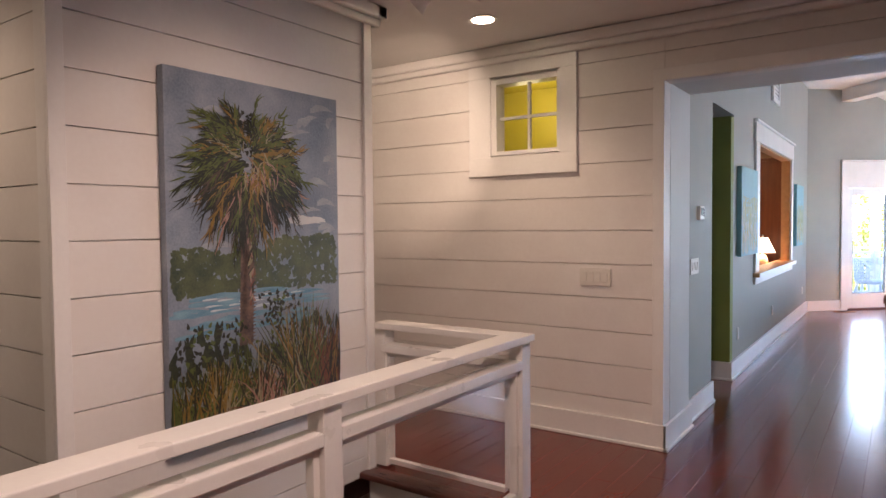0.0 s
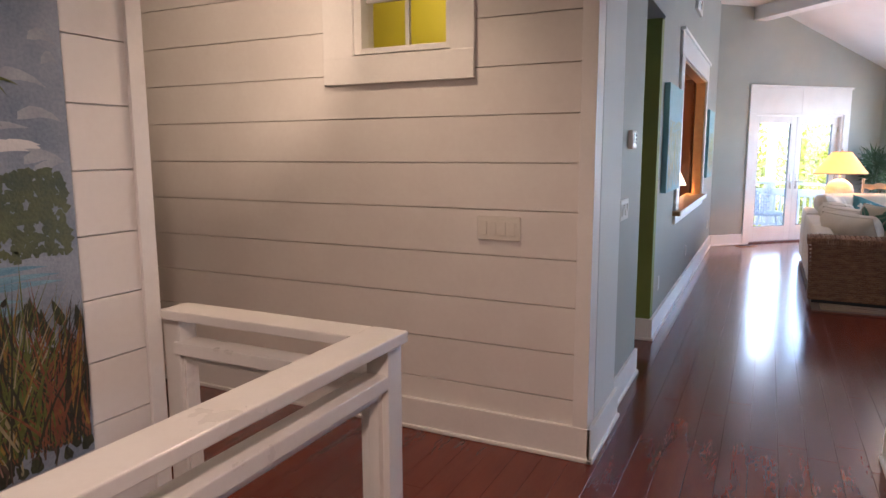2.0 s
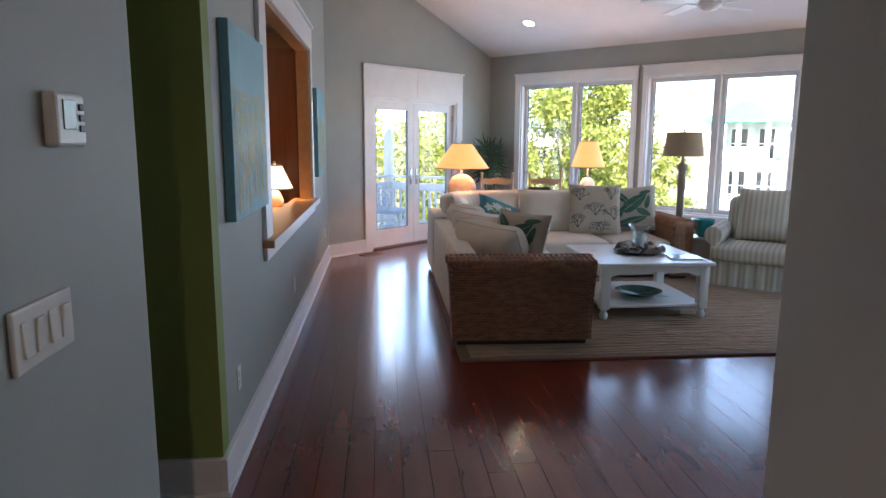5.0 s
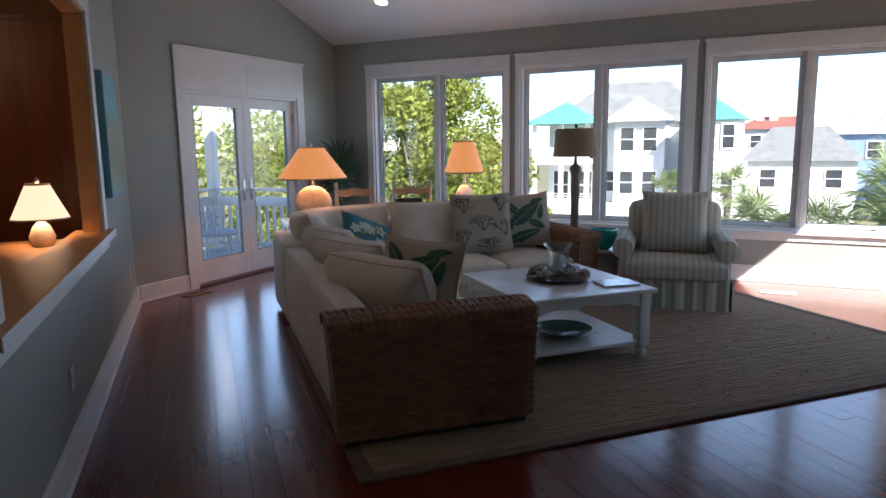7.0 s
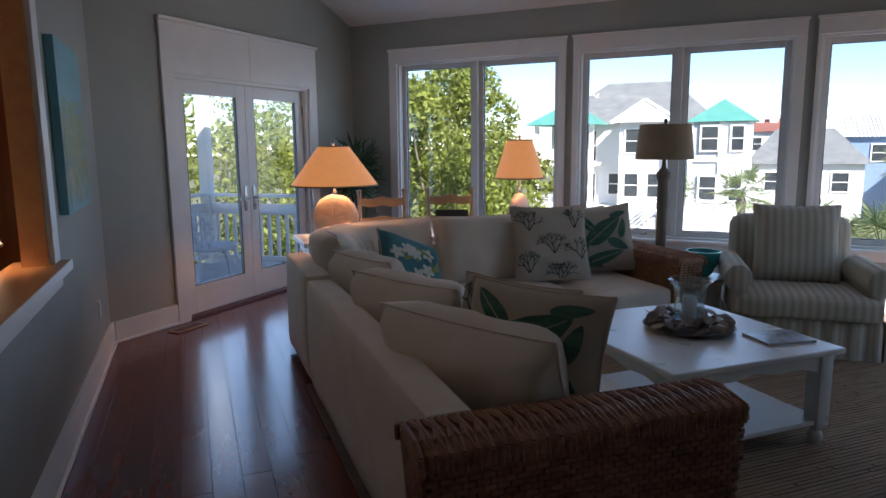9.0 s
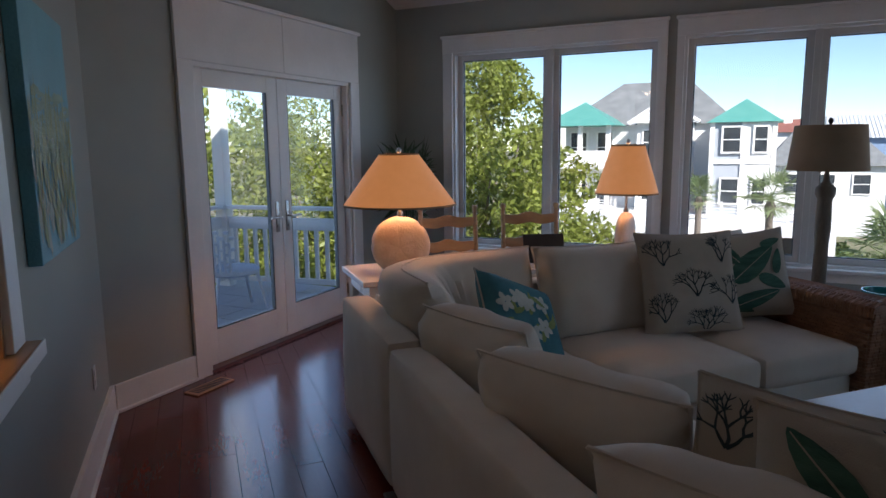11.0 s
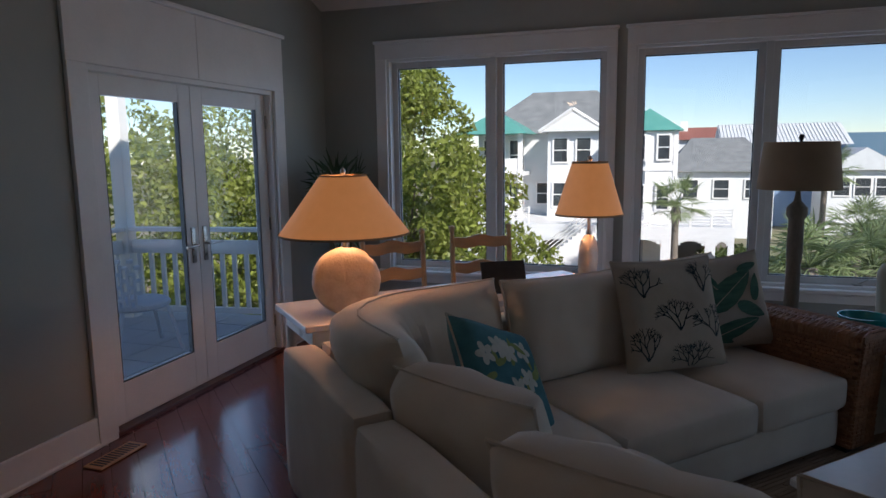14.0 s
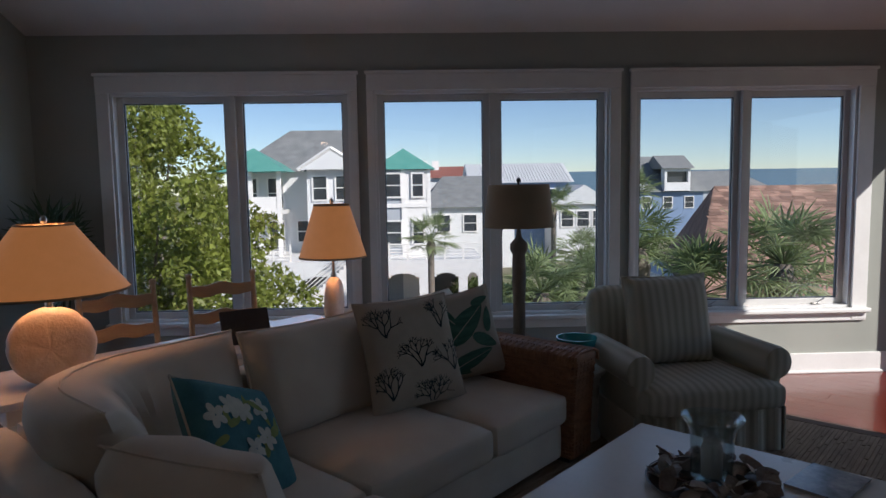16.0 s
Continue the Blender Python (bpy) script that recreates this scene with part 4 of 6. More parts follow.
def table_lamp(m, label, shade_rows, body, body_mat, lit, squash=1.0, light=0.0):
    """A table lamp: a body turned or flattened, a neck, and a cone shade open below and above."""
    t = thing("table_lamp", m, label, "lamp")
    b = bm_new()
    lathe(b, body, 32, None, squash)
    part("base", b, body_mat, t, "", True)
    (r0, z0), (r1, z1) = shade_rows
    b = bm_new()
    rod(b, (0, 0, body[-1][1] - 0.005), (0, 0, z1 + 0.02), 0.008)
    lathe(b, [(0.012, z1 + 0.01), (0.016, z1 + 0.025), (0.008, z1 + 0.04), (0.002, z1 + 0.045)], 12)
    part("finial", b, M_METAL, t, "", True)
    b = bm_new()
    lathe(b, [(r0, z0), (r1, z1), (r1 - 0.004, z1), (r0 - 0.004, z0), (r0, z0)], 48)
    b.faces.ensure_lookup_table()
    caps = [f for f in b.faces if len(f.verts) > 4]
    bmesh.ops.delete(b, geom=caps, context="FACES_ONLY")
    part("shade", b, lit, t, "", True)
    for r, z in ((r0, z0), (r1, z1)):
        b = bm_new()
        lathe(b, [(r + 0.002, z - 0.006), (r + 0.002, z + 0.006)], 48)
        bmesh.ops.delete(b, geom=[f for f in b.faces if len(f.verts) > 4], context="FACES_ONLY")
        part("shade_trim", b, M_SHADE, t)
    if light:
        lamp_light("lamp_bulb", m @ Vector((0, 0, (z0 + z1) / 2)), light, WARM, 0.04)
    return t


table_lamp(pose(-1.63, 10.68, 0.88), "small kitchen lamp with a white cone shade", ((0.17, 0.18), (0.07, 0.40)), [(0.06, 0), (0.08, 0.06), (0.05, 0.13), (0.02, 0.16)], M_CORD, glow_mat("kitchen_shade", (0.7, 0.66, 0.58), (1.0, 0.7, 0.45), 0.4), 1.0, 2)
hv = thing("wall_vent", pose(-1.295, 9.35, 3.25, 0, 0, 90), "white framed high vent on a grey wall", "vent")
b = bm_new()
for q in ((-0.25, 0.25, -0.28, -0.22), (-0.25, 0.25, 0.22, 0.28), (-0.25, -0.19, -0.22, 0.22), (0.19, 0.25, -0.22, 0.22)):
    box(b, q[0], q[1], -0.03, 0, q[2], q[3], 0.004)
part("frame", b, M_TRIM, hv)
for k in range(9):
    b = bm_new()
    box(b, -0.19, 0.19, -0.018, -0.002, -0.2 + k * 0.046, -0.17 + k * 0.046)
    part("slat", b, M_TRIM, hv)
fv = thing("floor_vent", LIV @ pose(0.19, -2.85, 0.003, 0, 0, 90), "brown metal floor register beside the French doors", "vent")
b = bm_new()
box(b, -0.16, 0.16, -0.06, 0.06, 0.0, 0.008, 0.002)
part("frame", b, M_PINE, fv)
for k in range(12):
    b = bm_new()
    box(b, -0.135 + k * 0.0235, -0.125 + k * 0.0235, -0.042, 0.042, 0.0085, 0.011)
    part("slat", b, M_DARK, fv)

# ---- living room: rug, sectional sofa ----
rug = thing("rug", pose(0, 0, 0.0), "large brown woven jute rug with a plain border", "rug")
b = bm_new()
box(b, 0.02, 4.2, 8.56, 11.2, 0.0, 0.014, 0.004)
part("weave", b, M_RUG, rug)
b = bm_new()
for q in ((-0.06, 4.28, 8.50, 8.56), (-0.06, 4.28, 11.2, 11.26), (-0.06, 0.02, 8.56, 11.2), (4.2, 4.28, 8.56, 11.2)):
    box(b, q[0], q[1], q[2], q[3], 0.0, 0.017, 0.004)
part("border", b, M_RUGEDGE, rug)
b = bm_new()
r3 = random.Random(2)
for k in range(104):
    y = 8.57 + k * 0.0252
    x = 0.03
    while x < 4.15:
        ln = r3.uniform(0.25, 0.7)
        box(b, x, min(4.19, x + ln), y, y + 0.019, 0.012, 0.0165 + 0.003 * r3.random())
        x += ln + 0.012
tagged(part("cords", b, M_RUG, rug), "", "", "", "stuff")


def soft(bm, x0, x1, y0, y1, z0, z1, r=0.05, m=None, puff=0.0):
    """A padded block with round edges, its top swelling by puff."""
    bx = bm_new()
    box(bx, x0, x1, y0, y1, z0, z1)
    bmesh.ops.subdivide_edges(bx, edges=bx.edges[:], cuts=7, use_grid_fill=True)
    cx, cy, cz = (x0 + x1) / 2, (y0 + y1) / 2, (z0 + z1) / 2
    hx, hy, hz = (x1 - x0) / 2, (y1 - y0) / 2, (z1 - z0) / 2
    for v in bx.verts:
        p = v.co - Vector((cx, cy, cz))
        q = Vector((max(-hx + r, min(hx - r, p.x)), max(-hy + r, min(hy - r, p.y)), max(-hz + r, min(hz - r, p.z))))
        dlt = p - q
        if dlt.length > 1e-6:
            p = q + dlt.normalized() * min(r, dlt.length)
        k = (1 - (p.x / hx) ** 2) * (1 - (p.y / hy) ** 2)
        p.z += puff * max(0, k) * (1 if p.z > 0 else 0.2)
        p += 0.006 * Vector((noise.noise(p * 5 + Vector((x0, y0, 0))), noise.noise(p * 5 + Vector((0, 7, x1))), noise.noise(p * 4 + Vector((3, 0, y1)))))
        v.co = p + Vector((cx, cy, cz))
    if m:
        bmesh.ops.transform(bx, matrix=m, verts=bx.verts)
    tmp = bpy.data.meshes.new("tmp")
    bx.to_mesh(tmp)
    bx.free()
    bm.from_mesh(tmp)
    bpy.data.meshes.remove(tmp)
    return bm


M_STRIPE = bpy.data.materials.new("striped_ticking")
M_STRIPE.use_nodes = True
_n, _l = M_STRIPE.node_tree.nodes, M_STRIPE.node_tree.links
_co, _wv, _mx, _ns, _bp = _n.new("ShaderNodeTexCoord"), _n.new("ShaderNodeTexWave"), _n.new("ShaderNodeMix"), _n.new("ShaderNodeTexNoise"), _n.new("ShaderNodeBump")
_wv.inputs["Scale"].default_value, _wv.inputs["Distortion"].default_value = 5.5, 0.3
_wv.bands_direction = "X"
_mx.data_type = "RGBA"
_mx.inputs[6].default_value, _mx.inputs[7].default_value = (0.44, 0.41, 0.31, 1), (0.61, 0.57, 0.47, 1)
_ns.inputs["Scale"].default_value = 250
_bp.inputs["Strength"].default_value, _bp.inputs["Distance"].default_value = 0.3, 0.003
_l.new(_co.outputs["Object"], _wv.inputs[0])
_l.new(_co.outputs["Object"], _ns.inputs[0])
_l.new(_wv.outputs["Fac"], _mx.inputs[0])
_l.new(_mx.outputs[2], _n["Principled BSDF"].inputs["Base Color"])
_l.new(_ns.outputs[0], _bp.inputs["Height"])
_l.new(_bp.outputs[0], _n["Principled BSDF"].inputs["Normal"])
_n["Principled BSDF"].inputs["Roughness"].default_value = 0.9

sofa = thing("sectional_sofa", pose(0, 0, 0), "cream slipcovered corner sofa with dark wicker arms", "sofa")
for y0, y1, ztop in ((9.0, 11.20, 0.70), (11.205, 12.15, 0.72)):
    b = bm_new()
    soft(b, -0.05, 0.13, y0, y1, 0.05, ztop, 0.04)
    part("back_frame", b, M_SOFA, sofa, "", True)
b = bm_new()
soft(b, 0.135, 2.60, 11.98, 12.15, 0.05, 0.74, 0.05)
part("back_frame", b, M_SOFA, sofa, "", True)
b = bm_new()
soft(b, 0.14, 1.04, 9.05, 11.2, 0.05, 0.27, 0.03)
soft(b, 0.14, 2.58, 11.10, 11.97, 0.05, 0.27, 0.03)
part("seat_base", b, M_SOFA, sofa, "", True)
for x0, x1, y0, y1 in ((0.15, 1.07, 9.07, 10.05), (0.15, 1.07, 10.06, 11.04), (0.15, 1.06, 11.05, 11.96), (1.07, 1.90, 11.06, 11.96), (1.91, 2.59, 11.06, 11.96)):
    b = bm_new()
    soft(b, x0, x1, y0, y1, 0.26, 0.45, 0.05, None, 0.03)
    part("seat_cushion", b, M_SOFA, sofa, "", True)


def crate_pillow(name, m, w, h, d, parent, material, crease=0.012, pinch=0.06, n=16):
    b = bm_new()
    pillow(b, w, h, d, m, pinch, n, crease)
    ob = part(name, b, material, parent, "", True)
    b = bm_new()
    pts = []
    for k in range(4 * 14):
        s, t = divmod(k, 14)
        u = 2 * t / 14 - 1
        a, c = ((u, -1), (1, u), (-u, 1), (-1, -u))[s]
        pts.append(m @ Vector((a * w / 2 * (1 - pinch * (1 - c * c) * abs(a) ** 3), c * h / 2 * (1 - pinch * (1 - a * a) * abs(c) ** 3), 0)))
    for p, q in zip(pts, pts[1:] + pts[:1]):
        rod(b, p, q, 0.006, 5)
    part("piping", b, material, ob)
    return ob


# plump back cushions: x across, y up the back, z thickness
for x, y, wob, w in ((0.33, 9.48, 26, 0.86), (0.36, 10.30, 26, 0.74), (0.34, 11.02, 20, 0.60)):
    crate_pillow("back_cushion", pose(x, y, 0.62, 66, 0, 90 + wob), w, 0.50, 0.32, sofa, M_SOFA, 0.03)


def corner_cushion():
    """One long cushion bent round the sofa's corner, gathered at the bend."""
    w, n = 1.30, 34
    b = bm_new()
    pillow(b, w, 0.56, 0.34, Matrix.Identity(4), 0.04, n, 0.02)

    def bend(p):
        s, r = p.x + w / 2, 0.34
        if s < 0.32:
            at, inward, k = Vector((0.30, 11.30 + s, 0)), Vector((1, 0, 0)), 0.0
        elif s < 0.32 + r * 1.5708:
            a = (s - 0.32) / r
            at, inward = Vector((0.30 + r - r * math.cos(a), 11.62 + r * math.sin(a), 0)), Vector((math.cos(a), -math.sin(a), 0))
            k = math.sin(2 * a)
        else:
            at, inward, k = Vector((0.30 + s - 0.32 - r * 0.5708, 11.96, 0)), Vector((0, -1, 0)), 0.0
        fold = 0.012 * k * math.sin(s * 70 + p.y * 6) * (1 if p.z > 0 else 0.4)
        return at + inward * (p.z + fold - p.y * 0.38 - 0.02) + Vector((0, 0, 0.655 + p.y))

    for v in b.verts:
        v.co = bend(v.co)
    ob = part("corner_cushion", b, M_SOFA, sofa, "", True)
    b = bm_new()
    pts = [bend(Vector((-w / 2 + w * k / 60, 0.28 * (1 - 0.04 * (1 - (k / 30 - 1) ** 2)), 0))) for k in range(61)]
    for p, q in zip(pts, pts[1:]):
        rod(b, p, q, 0.006, 5)
    part("piping", b, M_SOFA, ob)


corner_cushion()
crate_pillow("back_cushion", pose(1.46, 11.88, 0.68, 76, 0, 0), 0.86, 0.56, 0.28, sofa, M_SOFA, 0.02)
crate_pillow("back_cushion", pose(2.22, 11.88, 0.69, 76, 0, 0), 0.70, 0.58, 0.28, sofa, M_SOFA, 0.02)


def wicker_arm(m, length, label):
    """A woven arm: a flared slab of stacked plaited strands with a rolled top."""
    b = bm_new()
    box(b, 0.0, length, 0.0, 0.20, 0.05, 0.62, 0.02, m)
    arm = part("wicker_arm", b, M_WICKER, sofa, label)
    b = bm_new()
    rw = random.Random(int(length * 100))
    rows = 29
    for k in range(rows):
        z = 0.055 + k * 0.0198
        fl = 0.03 * (k / rows) ** 2
        nseg = int((length + fl * 2) / 0.042)
        for i in range(nseg):
            x = -fl + i * 0.042 + (0.021 if k % 2 else 0)
            if x + 0.038 > length + fl:
                continue
            j = 0.003 * rw.random()
            for y in (-0.002 - fl * 0.6 - j, 0.202 + fl * 0.6 + j):
                box(b, x, x + 0.038, y - 0.006, y + 0.006, z, z + 0.0165, 0, m)
        for i in range(5):
            for x in (-0.002 - fl, length + 0.002 + fl):
                y0 = i * 0.041 + (0.0 if k % 2 else 0.008)
                box(b, x - 0.006, x + 0.006, y0, min(0.2, y0 + 0.036), z, z + 0.0165, 0, m)
    tagged(part("strands", b, M_WICKER, arm), "", "", "", "stuff")
    b = bm_new()
    box(b, -0.035, length + 0.035, -0.022, 0.222, 0.60, 0.672, 0.028, m)
    n = int((length + 0.07) / 0.021)
    for i in range(n):
        x = -0.035 + i * 0.021
        sh = 0.016 if i % 2 else -0.002
        path = [(x, -0.030, 0.605), (x + sh, -0.022, 0.655), (x, 0.03, 0.678), (x + sh, 0.10, 0.682), (x, 0.17, 0.678), (x + sh, 0.222, 0.655), (x, 0.230, 0.605)]
        for p, q in zip(path, path[1:]):
            rod(b, m @ Vector(p), m @ Vector(q), 0.0095, 5)
    part("braided_top", b, M_WICKER, arm, "", True)
    b = bm_new()
    box(b, 0.03, length - 0.03, 0.02, 0.18, 0.018, 0.05, 0, m)
    part("plinth", b, M_DARK, arm)


wicker_arm(pose(-0.08, 8.84, 0, 0, 0, -2), 1.04, "dark brown woven wicker arm")
wicker_arm(pose(2.80, 11.05, 0, 0, 0, 90), 1.10, "dark brown woven wicker arm")


# ---- printed throw pillows ----
def on_pillow(x, y, w, h, d, pinch, lift):
    a, c = max(-0.97, min(0.97, 2 * x / w)), max(-0.97, min(0.97, 2 * y / h))
    edge = max(0.0, (1 - a ** 4) * (1 - c ** 4)) ** 0.42
    return Vector((a * w / 2 * (1 - pinch * (1 - c * c) * abs(a) ** 3), c * h / 2 * (1 - pinch * (1 - a * a) * abs(c) ** 3), d / 2 * edge + lift))


def strip(bm, pts, width, place):
    rows = []
    for i, p in enumerate(pts):
        d = (Vector(pts[min(i + 1, len(pts) - 1)]) - Vector(pts[max(i - 1, 0)]))
        s = Vector((-d.y, d.x)).normalized() * (width * (1 - 0.6 * i / len(pts)))
        rows.append((bm.verts.new(place(p[0] - s.x, p[1] - s.y)), bm.verts.new(place(p[0] + s.x, p[1] + s.y))))
    for a, c in zip(rows, rows[1:]):
        bm.faces.new((a[0], a[1], c[1], c[0]))


def blob(bm, cx, cy, r, ry, turn, place, pinchy=1.0):
    n, rings = 14, 4
    mid = bm.verts.new(place(cx, cy))
    last = None
    for k in range(1, rings + 1):
        ring = []
        for i in range(n):
            t = 6.28318 * i / n
            rr = k / rings
            x, y = r * rr * math.cos(t), ry * rr * math.sin(t) * (abs(math.sin(t / 2 + 0.0)) ** 0.5 if pinchy > 1 else 1)
            ring.append(bm.verts.new(place(cx + x * math.cos(turn) - y * math.sin(turn), cy + x * math.sin(turn) + y * math.cos(turn))))
        for i in range(n):
            j = (i + 1) % n
            if last:
                bm.faces.new((last[i], last[j], ring[j], ring[i]))
            else:
                bm.faces.new((mid, ring[i], ring[j]))
        last = ring


def coral(bm, x, y, size, place, rc):
    """A branching coral sprig drawn in thin strips."""
    def grow(px, py, ang, ln, w, depth):
        qx, qy = px + ln * math.cos(ang), py + ln * math.sin(ang)
        mx, my = (px + qx) / 2 + rc.uniform(-0.1, 0.1) * ln, (py + qy) / 2
        strip(bm, [(px, py), (mx, my), (qx, qy)], w, place)
        if depth:
            for da in (-0.55, 0.05, 0.55):
                if rc.random() < 0.86:
                    grow(qx, qy, ang + da + rc.uniform(-0.2, 0.2), ln * rc.uniform(0.62, 0.8), w * 0.72, depth - 1)
    for a in (1.0, 1.57, 2.14):
        grow(x, y - size * 0.5, a + rc.uniform(-0.15, 0.15), size * 0.36, 0.0050, 3)


M_LINEN = node_mat("natural_linen", (0.46, 0.40, 0.32), (0.54, 0.48, 0.39), 0.9, 8, 0.4, fine=320)
M_CORAL = node_mat("charcoal_teal_print", (0.03, 0.05, 0.055), (0.06, 0.09, 0.10), 0.9, 30, 0.1)
M_LEAF = node_mat("green_leaf_print", (0.025, 0.09, 0.06), (0.10, 0.22, 0.16), 0.9, 9, 0.2, stretch=(1, 5, 1), fine=120)
M_TEAL = node_mat("teal_cloth", (0.03, 0.13, 0.16), (0.08, 0.25, 0.28), 0.9, 9, 0.3, fine=200)
M_FLOWER = node_mat("pale_flower_print", (0.50, 0.53, 0.46), (0.66, 0.66, 0.58), 0.9, 14, 0.1)
M_OLIVEP = node_mat("olive_leaf_print", (0.20, 0.27, 0.08), (0.30, 0.36, 0.13), 0.9, 14, 0.1)


def throw_pillow(m, size, kind, label, seed, depth=0.15):
    t = thing("throw_pillow", m, label, "pillow", "throw pillows")
    b = bm_new()
    pinch = 0.07
    pillow(b, size, size, depth, Matrix.Identity(4), pinch, 18, 0.0)
    cover = part("cover", b, M_TEAL if kind == "floral" else M_LINEN, t, "", True)
    rc = random.Random(seed)
    lift = [0.003]
    place = lambda x, y: on_pillow(x, y, size, size, depth, pinch, lift[0])
    if kind == "coral":
        for gx, gy in ((-0.15, 0.15), (0.15, 0.16), (0.0, 0.0), (-0.17, -0.12), (0.18, -0.04), (0.05, -0.19)):
            b = bm_new()
            coral(b, gx * size / 0.5, gy * size / 0.5, 0.15 * size / 0.5, place, rc)
            part("coral_print", b, M_CORAL, t)
    elif kind == "leaf":
        for gx, gy, r, ry, a in ((0.02, 0.06, 0.17, 0.085, 0.6), (-0.12, 0.14, 0.10, 0.045, 2.3), (0.12, -0.06, 0.09, 0.045, -0.5), (-0.02, -0.16, 0.18, 0.06, 0.25), (-0.14, -0.04, 0.08, 0.035, 1.1), (0.15, 0.18, 0.07, 0.03, 0.2), (-0.19, 0.02, 0.07, 0.03, 1.9), (0.17, 0.06, 0.08, 0.035, 1.3), (-0.10, -0.20, 0.09, 0.03, -0.4)):
            lift[0] += 0.0006
            b = bm_new()
            blob(b, gx, gy, r, ry, a, place, 2.0)
            part("leaf_print", b, M_LEAF, t)
        lift[0] = 0.0085
        b = bm_new()
        for gx, gy, r, a in ((0.02, 0.06, 0.15, 0.6), (-0.02, -0.16, 0.16, 0.25), (-0.12, 0.14, 0.09, 2.3)):
            strip(b, [(gx - r * math.cos(a) + 2 * r * math.cos(a) * k / 8, gy - r * math.sin(a) + 2 * r * math.sin(a) * k / 8) for k in range(9)], 0.003, place)
        part("vein_print", b, M_LINEN, t)
    else:
        bl, bo = bm_new(), bm_new()
        for k in range(7):
            gx, gy = rc.uniform(-0.17, 0.17), rc.uniform(-0.17, 0.17)
            lift[0] += 0.0003
            for i in range(5):
                a = i * 1.2566 + k
                blob(bl, gx + 0.03 * math.cos(a), gy + 0.03 * math.sin(a), 0.027, 0.018, a, place)
        lift[0] = 0.002
        for k in range(14):
            gx, gy = rc.uniform(-0.19, 0.19), rc.uniform(-0.19, 0.19)
            lift[0] += 0.00015
            blob(bo, gx, gy, 0.05, 0.018, rc.uniform(0, 6), place, 2.0)
        part("flower_print", bl, M_FLOWER, t)
        part("leaf_print", bo, M_OLIVEP, t)
    b = bm_new()
    pts = []
    for k in range(64):
        s, u = divmod(k, 16)
        u = 2 * u / 16 - 1
        a, c = ((u, -1), (1, u), (-u, 1), (-1, -u))[s]
        pts.append(Vector((a * size / 2 * (1 - pinch * (1 - c * c) * abs(a) ** 3), c * size / 2 * (1 - pinch * (1 - a * a) * abs(c) ** 3), 0)))
    for p, q in zip(pts, pts[1:] + pts[:1]):
        rod(b, p, q, 0.005, 5)
    part("piping", b, M_LINEN, cover)
    return t


WIDE = Matrix.Diagonal((1.28, 1.0, 1.0, 1.0))
throw_pillow(pose(1.88, 11.62, 0.74, 70, 0, -12), 0.60, "coral", "linen throw pillow printed with dark coral sprigs", 4)
throw_pillow(pose(2.36, 11.68, 0.735, 72, 0, -20) @ pose(0, 0, 0, 0, 0, 6), 0.54, "leaf", "linen throw pillow printed with large green leaves", 5)
throw_pillow(pose(0.70, 11.42, 0.655, 54, 0, 32) @ pose(0, 0, 0, 0, 0, -28), 0.52, "floral", "teal throw pillow with pale flowers", 6)
throw_pillow(pose(0.58, 9.68, 0.685, 76, 0, -66) @ WIDE, 0.48, "coral", "linen throw pillow printed with dark coral sprigs", 8)
throw_pillow(pose(0.52, 9.40, 0.71, 76, 0, -62) @ WIDE, 0.50, "leaf", "linen throw pillow printed with large green leaves", 9)

# ---- coffee table and what stands on it ----
ct = thing("coffee_table", pose(1.22, 9.42, 0.017), "white painted square coffee table with a lower shelf", "table")
CW, CD = 1.02, 1.05
b = bm_new()
box(b, 0, CW, 0, CD, 0.465, 0.495, 0.008)
part("tabletop", b, M_WHITEWOOD, ct)
for k in range(4):
    b = bm_new()
    ln = (CW if k % 2 == 0 else CD) - 0.18
    mm = (pose(0.09, 0.045, 0), pose(CW - 0.065, 0.09, 0, 0, 0, 90), pose(0.09, CD - 0.065, 0), pose(0.065, 0.09, 0, 0, 0, 90))[k]
    rows = []
    for i in range(23):
        t0 = i / 22
        drop = 0.10 - 0.045 * math.sin(math.pi * t0) ** 0.6 + 0.008 * math.cos(6 * math.pi * t0)
        rows.append([b.verts.new(mm @ Vector(p)) for p in ((ln * t0, 0, 0.464 - drop), (ln * t0, 0, 0.464), (ln * t0, 0.02, 0.464), (ln * t0, 0.02, 0.464 - drop))])
    for p, q in zip(rows, rows[1:]):
        for j in range(4):
            b.faces.new((p[j], q[j], q[(j + 1) % 4], p[(j + 1) % 4]))
    b.faces.new(rows[0]), b.faces.new(rows[-1][::-1])
    part("apron", b, M_WHITEWOOD, ct)
b = bm_new()
box(b, 0.05, CW - 0.05, 0.05, CD - 0.05, 0.10, 0.125, 0.005)
part("shelf", b, M_WHITEWOOD, ct)
for x in (0.075, CW - 0.075):
    for y in (0.075, CD - 0.075):
        b = bm_new()
        box(b, x - 0.04, x + 0.04, y - 0.04, y + 0.04, 0.09, 0.464, 0.005)
        lathe(b, [(0.026, 0.0), (0.036, 0.02), (0.036, 0.045), (0.024, 0.065), (0.034, 0.09)], 16, pose(x, y, 0))
        part("leg", b, M_WHITEWOOD, ct, "", True)
TOPZ = 0.512
pl = thing("hurricane_vase", pose(1.78, 9.98, TOPZ + 0.018), "clear glass hurricane vase holding a white candle", "vase")
b = bm_new()
lathe(b, [(0.06, 0.0), (0.075, 0.02), (0.078, 0.17), (0.085, 0.21), (0.112, 0.245), (0.108, 0.246), (0.081, 0.211), (0.074, 0.17), (0.071, 0.024), (0.001, 0.012)], 32)
